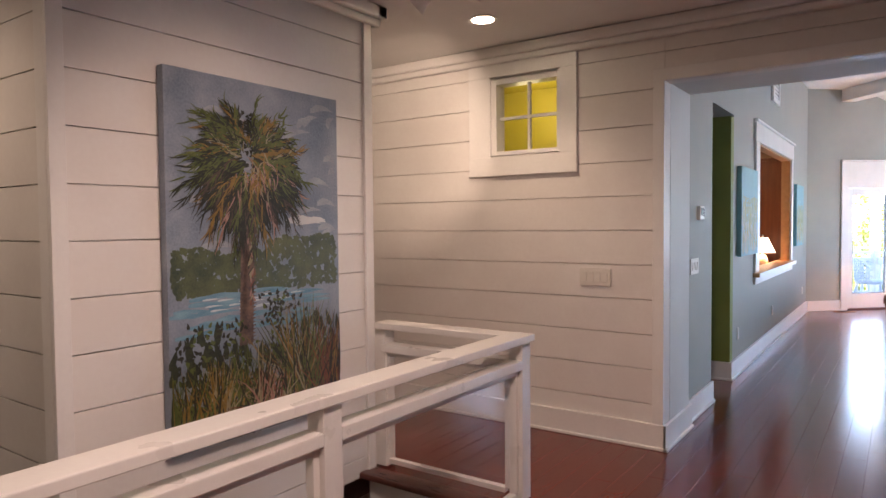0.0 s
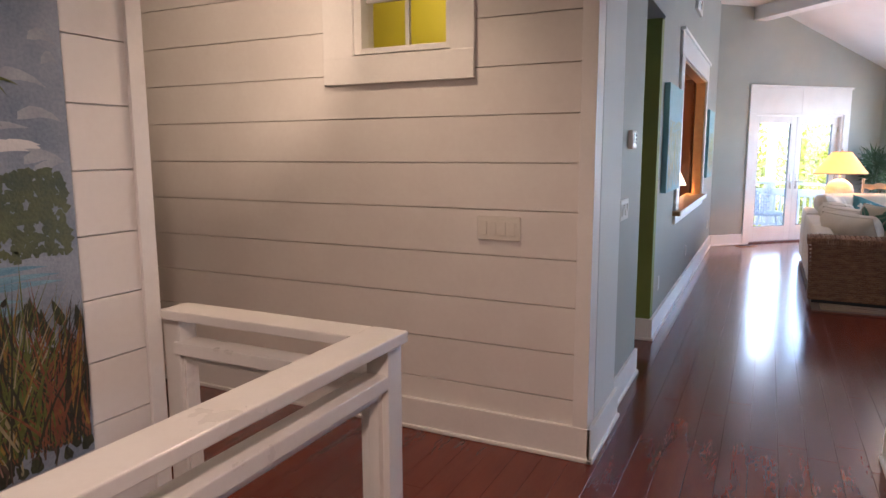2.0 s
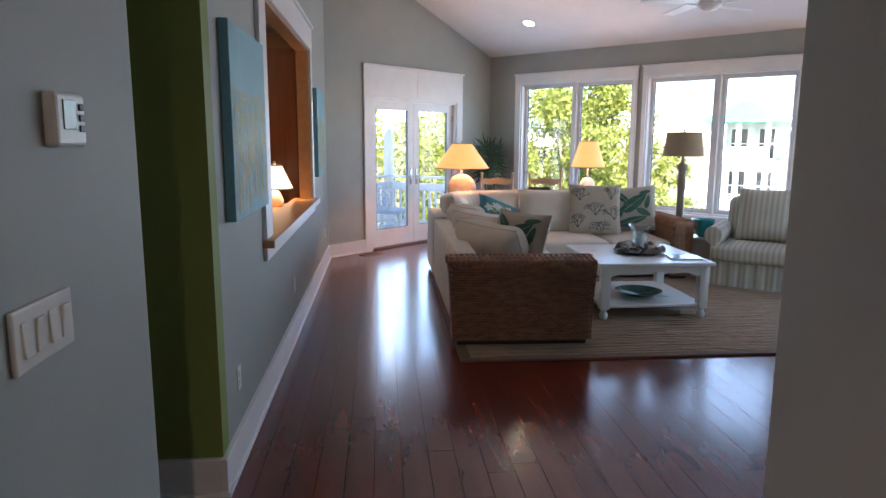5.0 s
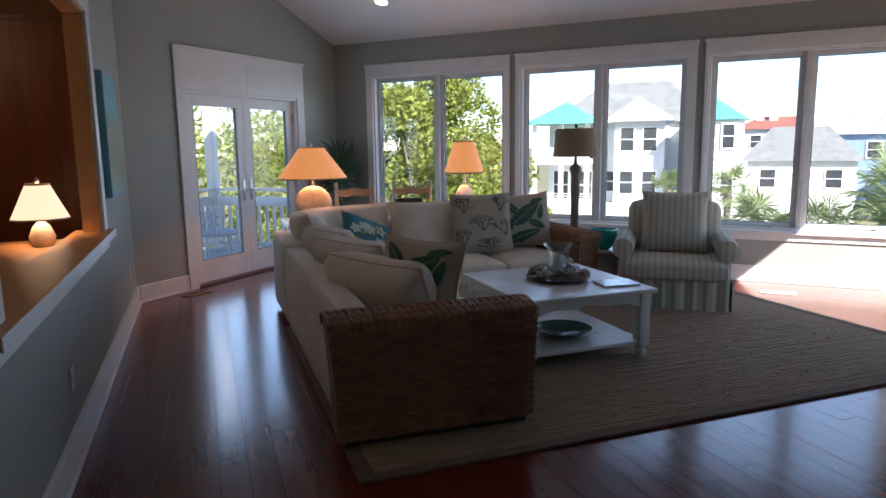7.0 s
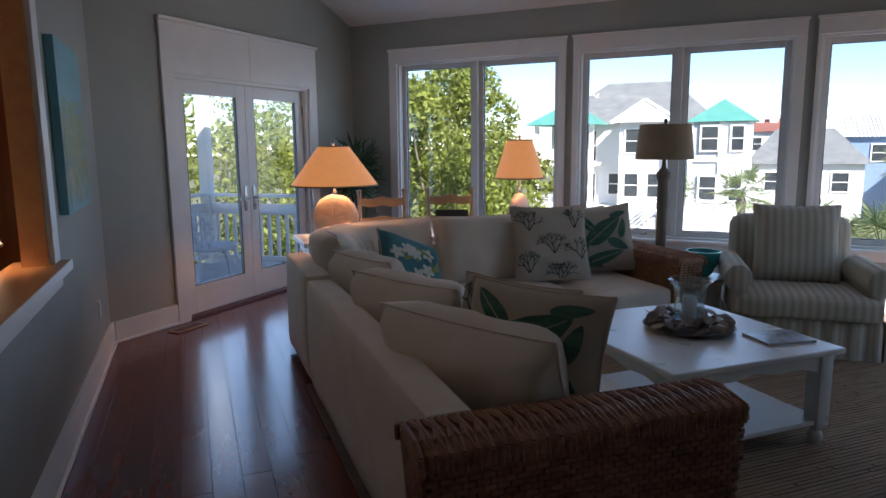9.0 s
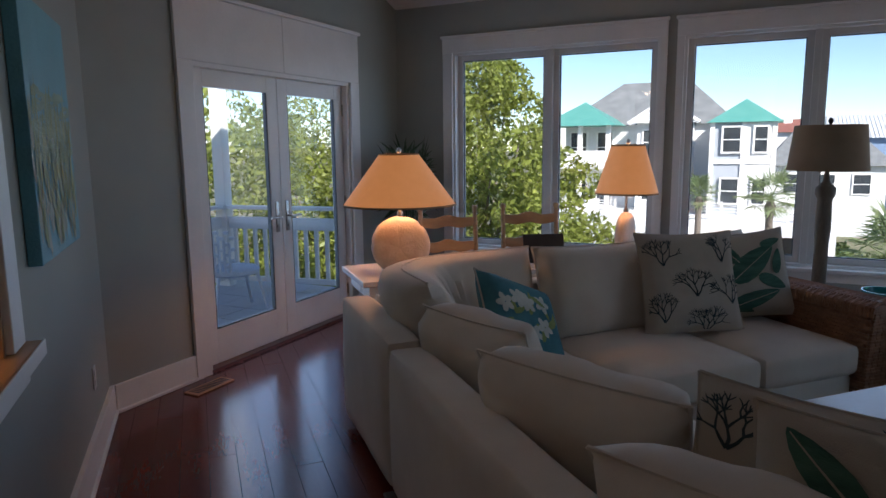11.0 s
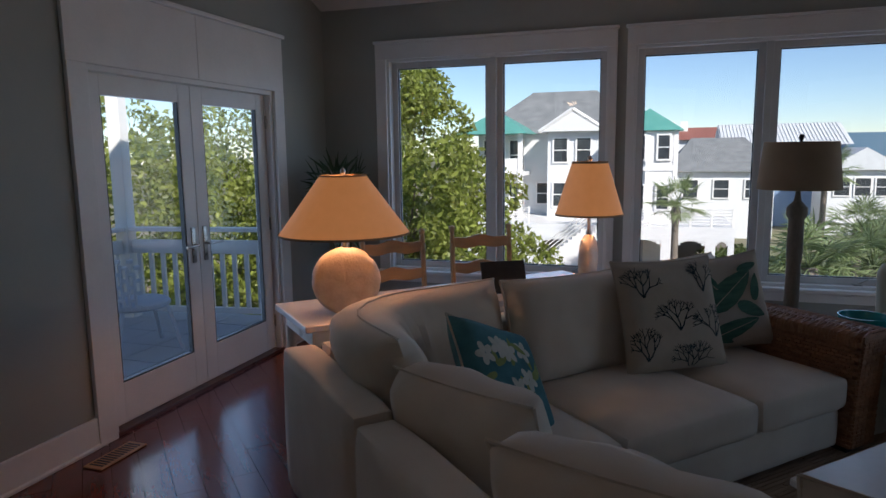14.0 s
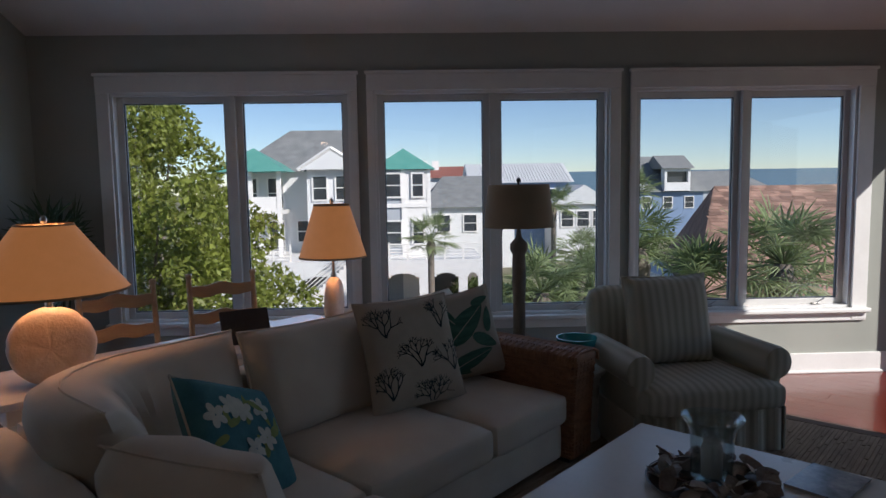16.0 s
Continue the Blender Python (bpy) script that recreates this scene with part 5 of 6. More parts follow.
part("glass", b, glass_mat("clear_vase", (0.90, 0.95, 0.95), 0.02, 0.16), pl, "", True).visible_shadow = False
b = bm_new()
lathe(b, [(0.037, 0.024), (0.038, 0.13), (0.03, 0.15), (0.034, 0.16), (0.02, 0.135), (0.001, 0.13)], 20)
part("candle", b, node_mat("white_wax", (0.62, 0.60, 0.55), (0.7, 0.68, 0.63), 0.5, 10, 0.1), pl, "white candle", True)
wr = thing("shell_wreath", pose(1.78, 9.98, TOPZ), "dark round plate heaped with oyster shells", "decoration")
b = bm_new()
lathe(b, [(0.10, 0.0), (0.19, 0.006), (0.235, 0.022), (0.23, 0.026), (0.18, 0.014), (0.001, 0.012)], 36)
part("plate", b, node_mat("dark_plate", (0.05, 0.045, 0.04), (0.09, 0.08, 0.07), 0.4, 12, 0.1), wr, "", True)
M_SHELL = node_mat("oyster_shell", (0.16, 0.12, 0.10), (0.50, 0.42, 0.35), 0.6, 12, 0.6, fine=90, per_piece=0.8)
rs = random.Random(12)
for k in range(64):
    a = k * 0.0982 * 2 + rs.uniform(-0.05, 0.05)
    rr = rs.uniform(0.115, 0.215)
    b = bm_new()
    ln, wd = rs.uniform(0.030, 0.048), rs.uniform(0.018, 0.03)
    n = 12
    c0 = b.verts.new((0, 0, 0.010))
    c1 = b.verts.new((0, 0, 0.002))
    ring = [b.verts.new((ln * math.cos(6.283 * i / n) * (1 + 0.2 * rs.random()), wd * math.sin(6.283 * i / n) * (1 + 0.25 * rs.random()), 0.003 * rs.random())) for i in range(n)]
    for i in range(n):
        b.faces.new((c0, ring[i], ring[(i + 1) % n]))
        b.faces.new((c1, ring[(i + 1) % n], ring[i]))
    bmesh.ops.transform(b, matrix=pose(rr * math.cos(a), rr * math.sin(a), 0.030 + 0.035 * rs.random(), rs.uniform(-50, 50), rs.uniform(-50, 50), rs.uniform(0, 360)), verts=b.verts)
    part("shell", b, M_SHELL, wr, "", True)
mg = thing("magazine", pose(2.05, 9.66, TOPZ, 0, 0, -8), "grey magazine lying on the coffee table", "magazine")
b = bm_new()
box(b, -0.12, 0.15, -0.10, 0.10, 0, 0.010, 0.002)
part("pages", b, M_MAT, mg)
b = bm_new()
box(b, -0.121, 0.151, -0.101, 0.101, 0.010, 0.0125)
part("cover", b, node_mat("grey_cover", (0.10, 0.12, 0.14), (0.45, 0.48, 0.52), 0.2, 9, 0.0), mg)
M_GREENGLASS = node_mat("green_glaze", (0.02, 0.07, 0.05), (0.06, 0.15, 0.11), 0.15, 6, 0.05)
bd = thing("serving_bowl", pose(1.72, 9.80, 0.143), "dark green glazed shallow bowl on the lower shelf", "bowl")
b = bm_new()
lathe(b, [(0.08, 0.0), (0.15, 0.02), (0.21, 0.055), (0.20, 0.055), (0.14, 0.028), (0.001, 0.012)], 32)
part("bowl_body", b, M_GREENGLASS, bd, "", True)

# ---- armchair ----
ac = thing("armchair", pose(3.49, 10.81, 0, 0, 0, -38) @ Matrix.Diagonal((0.93, 0.95, 1.0, 1.0)), "pale striped skirted armchair with rolled arms", "armchair")
b = bm_new()
soft(b, -0.48, 0.48, -0.40, 0.42, 0.05, 0.30, 0.03)
part("seat_base", b, M_STRIPE, ac, "", True)
b = bm_new()
soft(b, -0.49, 0.49, -0.50, 0.28, 0.28, 0.45, 0.06, None, 0.02)
part("seat_cushion", b, M_STRIPE, ac, "", True)
b = bm_new()
soft(b, -0.47, 0.47, 0.24, 0.46, 0.28, 0.97, 0.11, pose(0, 0.02, 0.0, -6, 0, 0))
part("backrest", b, M_STRIPE, ac, "", True)
for sx in (-1, 1):
    b = bm_new()
    soft(b, sx * 0.46 - 0.055, sx * 0.46 + 0.055, -0.40, 0.40, 0.05, 0.56, 0.04)
    lathe(b, [(0.001, 0.0), (0.06, 0.002), (0.095, 0.012), (0.10, 0.04), (0.10, 0.68), (0.09, 0.72), (0.001, 0.74)], 22, pose(sx * 0.475, -0.42, 0.545, -90, 0, 0))
    part("arm", b, M_STRIPE, ac, "", True)
b = bm_new()
for k in range(40):
    t0, t1 = -0.50 + k * 0.025, -0.475 + k * 0.025
    y0, y1 = -0.415 + 0.008 * math.sin(k * 1.1), -0.415 + 0.008 * math.sin((k + 1) * 1.1)
    q = [b.verts.new(p) for p in ((t0, y0, 0.27), (t1, y1, 0.27), (t1, y1 - 0.012, 0.012), (t0, y0 - 0.012, 0.012))]
    q2 = [b.verts.new((p.co.x, p.co.y + 0.008, p.co.z)) for p in q]
    b.faces.new(q), b.faces.new(q2[::-1])
for sx in (-1, 1):
    box(b, sx * 0.525 - 0.006, sx * 0.525 + 0.006, -0.42, 0.42, 0.012, 0.28)
part("skirt", b, M_STRIPE, ac)
crate_pillow("back_pillow", pose(0.0, 0.13, 0.73, 76, 0, 0), 0.64, 0.60, 0.24, ac, M_STRIPE, 0.01, 0.05)

# ---- lamps, tables behind the sofa, chairs, plant ----
dk = thing("desk", pose(0.13, 12.33, 0), "long pale painted table behind the sofa", "desk")
b = bm_new()
box(b, 0, 2.08, 0, 0.61, 0.71, 0.745, 0.006)
part("desktop", b, node_mat("blue_white_top", (0.60, 0.62, 0.64), (0.68, 0.70, 0.72), 0.22, 6, 0.03), dk)
b = bm_new()
box(b, 0.05, 2.03, 0.05, 0.56, 0.62, 0.709, 0.004)
part("apron", b, M_WHITEWOOD, dk)
for x in (0.07, 2.01):
    for y in (0.07, 0.54):
        b = bm_new()
        rod(b, (x, y, 0.63), (x, y, 0), 0.03, 10, 0.02)
        part("leg", b, M_WHITEWOOD, dk, "", True)


def shell_lamp(m, radius, thick, shade_rows, watts, label):
    """A table lamp on a sand dollar: an upright disc with a flat foot, a chipped rim, a petal mark and a cone shade."""
    t = table_lamp(m, label, shade_rows, [(0.012, 2 * radius - 0.02), (0.02, 2 * radius + 0.005), (0.012, 2 * radius + 0.02), (0.01, shade_rows[0][1] + 0.02)], M_METAL, M_LIT, 1.0, watts)
    rk = random.Random(int(radius * 1000))
    b = bm_new()
    n, rings = 56, []
    rim = [1 + 0.012 * noise.noise((math.cos(6.283 * i / n) * 4, math.sin(6.283 * i / n) * 4, radius * 9)) + (-0.03 if rk.random() < 0.05 else 0) for i in range(n)]
    for f, d in ((0.001, 0.56), (0.3, 0.56), (0.6, 0.52), (0.85, 0.42), (0.96, 0.28), (1.0, 0.0), (0.96, -0.28), (0.85, -0.42), (0.6, -0.52), (0.3, -0.56), (0.001, -0.56)):
        ring = []
        for i in range(n):
            a = 6.283 * i / n
            r = radius * f * (rim[i] if f > 0.8 else 1)
            mark = 0.02 * max(0.0, math.cos(5 * (a - 1.5708))) ** 6 if 0.25 < f < 0.7 else 0.0
            ring.append(b.verts.new((r * math.cos(a), thick * (d - math.copysign(mark, d)), max(0.0, radius * 0.95 + r * math.sin(a)))))
        rings.append(ring)
    for p, q in zip(rings, rings[1:]):
        for i in range(n):
            b.faces.new((p[i], p[(i + 1) % n], q[(i + 1) % n], q[i]))
    part("shell", b, M_CORD, t, "cream sand dollar shell body", True)


shell_lamp(pose(0.42, 12.52, 0.745, 0, 0, -22), 0.185, 0.15, ((0.345, 0.435), (0.123, 0.738)), 5.5, "lit table lamp with a round sand dollar base and cone shade")
shell_lamp(pose(2.04, 12.46, 0.745, 0, 0, 40), 0.165, 0.09, ((0.213, 0.452), (0.112, 0.78)), 4.5, "lit table lamp with a slim sand dollar base set edgewise")
fs = thing("picture_stand", pose(1.42, 12.48, 0.745, 0, 0, -15), "dark folded picture frame standing on the desk", "picture frame")
b = bm_new()
box(b, -0.14, 0.14, -0.006, 0.006, 0, 0.20, 0.002, pose(0, 0, 0.003, -22, 0, 0))
part("frame", b, M_DARK, fs)
b = bm_new()
box(b, -0.02, 0.02, 0.10, 0.106, 0, 0.13, 0, pose(0, 0, 0.002, 18, 0, 0))
part("strut", b, M_DARK, fs)


def ladder_chair(m):
    c = thing("ladderback_chair", m, "honey wooden ladder-back chair at the desk", "chair", "desk chairs")
    for x in (-0.21, 0.21):
        b = bm_new()
        rod(b, (x, 0.20, 0.0), (x, 0.20, 0.45), 0.02, 10)
        rod(b, (x, 0.20, 0.44), (x, 0.26, 1.06), 0.021, 10, 0.017)
        lathe(b, [(0.017, 0), (0.024, 0.015), (0.02, 0.03), (0.002, 0.036)], 12, pose(x, 0.26, 1.055))
        part("back_post", b, M_CHAIRWOOD, c, "", True)
        b = bm_new()
        rod(b, (x, -0.20, 0.46), (x, -0.20, 0), 0.021, 10, 0.017)
        part("leg", b, M_CHAIRWOOD, c, "", True)
    for z in (0.60, 0.78, 0.96):
        b = bm_new()
        n = 16
        yb = 0.20 + (z - 0.44) * 0.097
        vs = []
        for i in range(n + 1):
            t = i / n
            x = -0.20 + 0.40 * t
            up = 0.035 + 0.018 * math.sin(math.pi * t) + 0.008 * math.cos(4 * math.pi * t)
            lo2 = -0.03 + 0.008 * math.cos(4 * math.pi * t)
            yy = yb + 0.025 * math.sin(math.pi * t)
            vs.append([b.verts.new((x, yy + dy, z + dz)) for dy, dz in ((-0.008, lo2), (-0.008, up), (0.008, up), (0.008, lo2))])
        for p, q in zip(vs, vs[1:]):
            for k in range(4):
                b.faces.new((p[k], q[k], q[(k + 1) % 4], p[(k + 1) % 4]))
        b.faces.new(vs[0]), b.faces.new(vs[-1][::-1])
        part("slat", b, M_CHAIRWOOD, c)
    b = bm_new()
    box(b, -0.23, 0.23, -0.22, 0.22, 0.43, 0.465, 0.012)
    part("seat", b, node_mat("rush_seat", (0.28, 0.20, 0.11), (0.38, 0.29, 0.17), 0.8, 20, 0.6, stretch=(1, 12, 1)) if "rush_seat" not in bpy.data.materials else bpy.data.materials["rush_seat"], c)
    b = bm_new()
    for y in (-0.2, 0.2):
        rod(b, (-0.21, y, 0.2), (0.21, y, 0.2), 0.011)
    for x in (-0.21, 0.21):
        rod(b, (x, -0.2, 0.15), (x, 0.2, 0.15), 0.011)
    part("stretcher", b, M_CHAIRWOOD, c)
    return c


ch1 = ladder_chair(pose(1.60, 12.93, 0, 0, 0, -15))
copy_thing(ch1, pose(0.97, 12.95, 0, 0, 0, -6))
fl = thing("floor_lamp", pose(2.92, 11.64, 0), "floor lamp with a turned wooden pole and linen drum shade", "lamp")
M_DRIFT = node_mat("weathered_pole", (0.16, 0.13, 0.10), (0.30, 0.26, 0.21), 0.7, 8, 0.4, stretch=(2, 2, 0.5))
b = bm_new()
lathe(b, [(0.11, 0.0), (0.11, 0.025), (0.08, 0.05), (0.05, 0.07), (0.045, 0.2), (0.04, 0.9), (0.046, 1.0), (0.042, 1.18), (0.058, 1.21), (0.058, 1.25), (0.04, 1.27), (0.02, 1.29), (0.012, 1.36)], 20)
part("pole", b, M_DRIFT, fl, "", True)
b = bm_new()
lathe(b, [(0.228, 1.36), (0.198, 1.635), (0.194, 1.635), (0.224, 1.36), (0.228, 1.36)], 40)
bmesh.ops.delete(b, geom=[f for f in b.faces if len(f.verts) > 4], context="FACES_ONLY")
part("shade", b, M_SHADE, fl, "", True)
b = bm_new()
rod(b, (0, 0, 1.36), (0, 0, 1.65), 0.007)
lathe(b, [(0.010, 1.645), (0.016, 1.66), (0.012, 1.675), (0.001, 1.682)], 12)
for k in range(3):
    rod(b, (0, 0, 1.628), (0.195 * math.cos(k * 2.094), 0.195 * math.sin(k * 2.094), 1.628), 0.003, 5)
part("finial", b, M_DARK, fl, "", True)
stb = thing("drum_side_table", pose(3.04, 11.28, 0), "small round white side table beside the sofa arm", "table")
b = bm_new()
lathe(b, [(0.15, 0.0), (0.155, 0.03), (0.135, 0.08), (0.145, 0.39), (0.165, 0.43), (0.18, 0.44), (0.18, 0.46), (0.001, 0.46)], 30)
part("body", b, M_WHITEWOOD, stb, "", True)
tb = thing("turquoise_bowl", pose(3.04, 11.28, 0.46), "glossy turquoise glass bowl on a side table", "bowl")
b = bm_new()
lathe(b, [(0.045, 0.0), (0.075, 0.03), (0.11, 0.11), (0.13, 0.20), (0.123, 0.20), (0.10, 0.11), (0.065, 0.038), (0.001, 0.03)], 30)
part("bowl_body", b, node_mat("turquoise_glaze", (0.02, 0.30, 0.30), (0.05, 0.42, 0.40), 0.12, 6, 0.02), tb, "", True)
pt = thing("fan_palm_plant", LIV @ pose(0.36, -0.42, 0), "potted fan palm in the room corner", "plant")
b = bm_new()
lathe(b, [(0.13, 0), (0.17, 0.30), (0.19, 0.34), (0.17, 0.34), (0.15, 0.28), (0.001, 0.27)], 24)
part("pot", b, M_CORD, pt, "", True)
M_FROND = node_mat("dark_frond", (0.02, 0.05, 0.018), (0.05, 0.10, 0.035), 0.5, 12, 0.2, stretch=(4, 1, 1))


def fan_frond(bm, base, tip, size, rp, blades=14):
    """A palm fan: a stalk and folded blades spreading from its end."""
    base, tip = Vector(base), Vector(tip)
    rod(bm, base, tip, 0.009 * size / 0.4, 5, 0.005 * size / 0.4)
    out = (tip - base).normalized()
    sidev = out.cross(Vector((0, 0, 1)))
    sidev = sidev.normalized() if sidev.length > 0.01 else Vector((1, 0, 0))
    upv = sidev.cross(out)
    for k in range(blades):
        a = -2.0 + 4.0 * k / (blades - 1)
        dirv = out * math.cos(a) + sidev * math.sin(a)
        ln = size * rp.uniform(0.8, 1.08) * (1 - 0.25 * abs(a) / 2.0)
        end = tip + dirv * ln - Vector((0, 0, ln * rp.uniform(0.05, 0.28))) + upv * rp.uniform(-0.05, 0.05) * size
        wv = dirv.cross(upv).normalized() * 0.035 * size
        mid = tip.lerp(end, 0.5) + Vector((0, 0, 0.05 * size))
        p = [bm.verts.new(x) for x in (tip, mid - wv, end, mid + wv, mid + upv * 0.02 * size)]
        bm.faces.new((p[0], p[1], p[4])), bm.faces.new((p[1], p[2], p[4])), bm.faces.new((p[2], p[3], p[4])), bm.faces.new((p[3], p[0], p[4]))


b = bm_new()
rp = random.Random(21)
for k in range(16):
    a = k * 2.4
    r = rp.uniform(0.04, 0.20)
    fan_frond(b, (0, 0, 0.27), (r * math.cos(a), r * math.sin(a) - 0.03, rp.uniform(0.85, 1.38)), 0.36, rp)
part("fronds", b, M_FROND, pt)
fan = thing("ceiling_fan", pose(2.7, 10.8, 3.70), "white ceiling fan with long blades at rest", "fan")
b = bm_new()
rod(b, (0, 0, 0), (0, 0, -0.74), 0.015)
part("downrod", b, M_TRIM, fan)
b = bm_new()
lathe(b, [(0.05, -0.72), (0.11, -0.75), (0.12, -0.82), (0.08, -0.86), (0.001, -0.88)], 24)
part("motor", b, M_TRIM, fan, "", True)
for k in range(5):
    b = bm_new()
    box(b, 0.12, 0.68, -0.06, 0.06, -0.805, -0.795, 0.003, pose(0, 0, 0, 0, 0, 72 * k + 20) @ pose(0, 0, 0, 8, 0, 0))
    part("blade", b, M_TRIM, fan)
sv = thing("sun_vent", LIV @ pose(5.6, -0.55, 0.003), "white metal floor register in the sunlight", "vent")
b = bm_new()
box(b, -0.16, 0.16, -0.06, 0.06, 0, 0.008, 0.002)
part("frame", b, M_TRIM, sv)
for k in range(10):
    b = bm_new()
    box(b, -0.13 + k * 0.027, -0.12 + k * 0.027, -0.04, 0.04, 0.0085, 0.011)
    part("slat", b, M_DARK, sv)

# ---- outdoors ----
def leafy(name, clumps, leaf, count, material, parent, seed):
    """A crown of many small folded leaves in uneven clumps."""
    rl = np.random.default_rng(seed)
    c = np.array([q[:3] for q in clumps])
    r = np.array([q[3] for q in clumps])
    pick = rl.choice(len(clumps), count, p=r ** 2 / np.sum(r ** 2))
    d = rl.normal(size=(count, 3))
    d /= np.linalg.norm(d, axis=1)[:, None]
    at = c[pick] + d * (r[pick] * rl.uniform(0.55, 1.05, count) ** 0.7)[:, None]
    a = rl.normal(size=(count, 3))
    a /= np.linalg.norm(a, axis=1)[:, None]
    e = np.cross(a, rl.normal(size=(count, 3)))
    e /= np.linalg.norm(e, axis=1)[:, None]
    s = leaf * rl.uniform(0.6, 1.3, count)[:, None]
    v = np.stack([at - a * s, at + e * s * 0.45, at + a * s, at - e * s * 0.45], 1).reshape(-1, 3)
    me = bpy.data.meshes.new(name)
    k = np.arange(count) * 4
    me.from_pydata(v.tolist(), [], np.stack([k, k + 1, k + 2, k + 3], 1).tolist())
    me.materials.append(material)
    ob = new(name, me)
    ob.parent = parent
    return ob


def leaf_mat(name, a, b2):
    m = node_mat(name, a, b2, 0.5, 1.2, 0.0, fine=6)
    n, l = m.node_tree.nodes, m.node_tree.links
    geo, hsv = n.new("ShaderNodeNewGeometry"), n.new("ShaderNodeHueSaturation")
    mr = n.new("ShaderNodeMapRange")
    mr.inputs[3].default_value, mr.inputs[4].default_value = 0.65, 1.6
    l.new(geo.outputs["Random Per Island"], mr.inputs[0])
    l.new(mr.outputs[0], hsv.inputs["Value"])
    p = n["Principled BSDF"]
    l.new(p.inputs["Base Color"].links[0].from_socket, hsv.inputs["Color"])
    l.new(hsv.outputs[0], p.inputs["Base Color"])
    tr, mx = n.new("ShaderNodeBsdfTranslucent"), n.new("ShaderNodeMixShader")
    l.new(hsv.outputs[0], tr.inputs[0])
    mx.inputs[0].default_value = 0.5
    l.new(p.outputs[0], mx.inputs[1])
    l.new(tr.outputs[0], mx.inputs[2])
    l.new(mx.outputs[0], n["Material Output"].inputs[0])
    return m


M_OAK = leaf_mat("oak_leaves", (0.16, 0.20, 0.035), (0.28, 0.31, 0.07))
M_BARK = node_mat("grey_bark", (0.12, 0.10, 0.08), (0.22, 0.19, 0.16), 0.9, 6, 0.8, stretch=(1, 1, 0.3), fine=20)


def oak(m, height, spread, seed, count, label, leaf=0.075):
    t = thing("oak_tree", m, label, "tree", "live oaks")
    ro = random.Random(seed)
    b = bm_new()
    rod(b, (0, 0, 0), (0.15, 0.1, height * 0.45), 0.22, 10, 0.14)
    clumps = []
    for k in range(46):
        a, rr = ro.uniform(0, 6.283), spread * math.sqrt(ro.random())
        z = height * ro.uniform(0.42, 0.95) * (1 - 0.22 * (rr / spread) ** 2)
        p = (rr * math.cos(a), rr * math.sin(a), z)
        clumps.append((*p, spread * ro.uniform(0.14, 0.27)))
        if k % 3 == 0:
            mid = Vector((p[0] * 0.4, p[1] * 0.4, height * 0.5))
            rod(b, (0.15, 0.1, height * 0.42), mid, 0.09, 6, 0.05)
            rod(b, mid, p, 0.05, 5, 0.015)
    part("trunk", b, M_BARK, t, "", True)
    leafy("crown", clumps, leaf, count, M_OAK, t, seed)


GZ = -5.6
oak(OUT @ pose(-5.55, 13.2, GZ), 9.75, 3.0, 3, 34000, "broad live oak with dense small green leaves")
oak(pose(-0.6, 22.0, GZ), 8.6, 3.2, 5, 20000, "live oak behind the balcony railing")
oak(pose(2.8, 24.5, GZ), 9.2, 3.4, 7, 18000, "live oak behind the balcony railing")
oak(pose(-5.0, 24.0, GZ), 9.0, 3.4, 9, 12000, "live oak behind the balcony railing")

M_PALM = leaf_mat("palm_leaves", (0.14, 0.20, 0.08), (0.30, 0.35, 0.18))


def cabbage_palm(m, height, size, seed, label, fronds=30):
    t = thing("cabbage_palm", m, label, "palm tree", "palms")
    rq = random.Random(seed)
    b = bm_new()
    lathe(b, [(0.20, 0.0), (0.17, height * 0.3), (0.16, height * 0.8), (0.24, height * 0.93), (0.12, height)], 12)
    part("trunk", b, M_BARK, t, "", True)
    b = bm_new()
    for k in range(fronds):
        a, el = k * 2.4, rq.uniform(-0.5, 1.35)
        d = Vector((math.cos(a) * math.cos(el), math.sin(a) * math.cos(el), math.sin(el)))
        fan_frond(b, (0, 0, height), Vector((0, 0, height)) + d * size * rq.uniform(0.6, 0.9), size * 0.75, rq, 16)
    part("crown", b, M_PALM, t)


for px, d, zc, size, seed in ((0.55, 33, -1.0, 1.15, 1), (-2.9, 38, -1.3, 1.0, 2), (9.2, 45, 0.2, 1.4, 3), (13.2, 40, 1.0, 1.3, 4), (7.4, 30, -1.6, 1.1, 12)):
    cabbage_palm(OUT @ pose(px, d, GZ), zc - GZ, size, seed, "cabbage palm with a grey trunk by the houses")
for px, d, zc, size, seed in ((2.2, 12, -0.35, 0.75, 5), (4.7, 14, 0.25, 0.85, 6), (4.5, 10.5, -0.2, 0.8, 7), (5.6, 10.0, 0.35, 0.85, 8), (6.5, 11.5, -0.3, 0.8, 9), (3.4, 13, -0.5, 0.7, 10)):
    cabbage_palm(OUT @ pose(px, d, GZ), zc - GZ, size, seed, "spiky fan palm growing up to the window", 34)
M_HEDGE = leaf_mat("shrub_leaves", (0.06, 0.10, 0.03), (0.15, 0.18, 0.07))
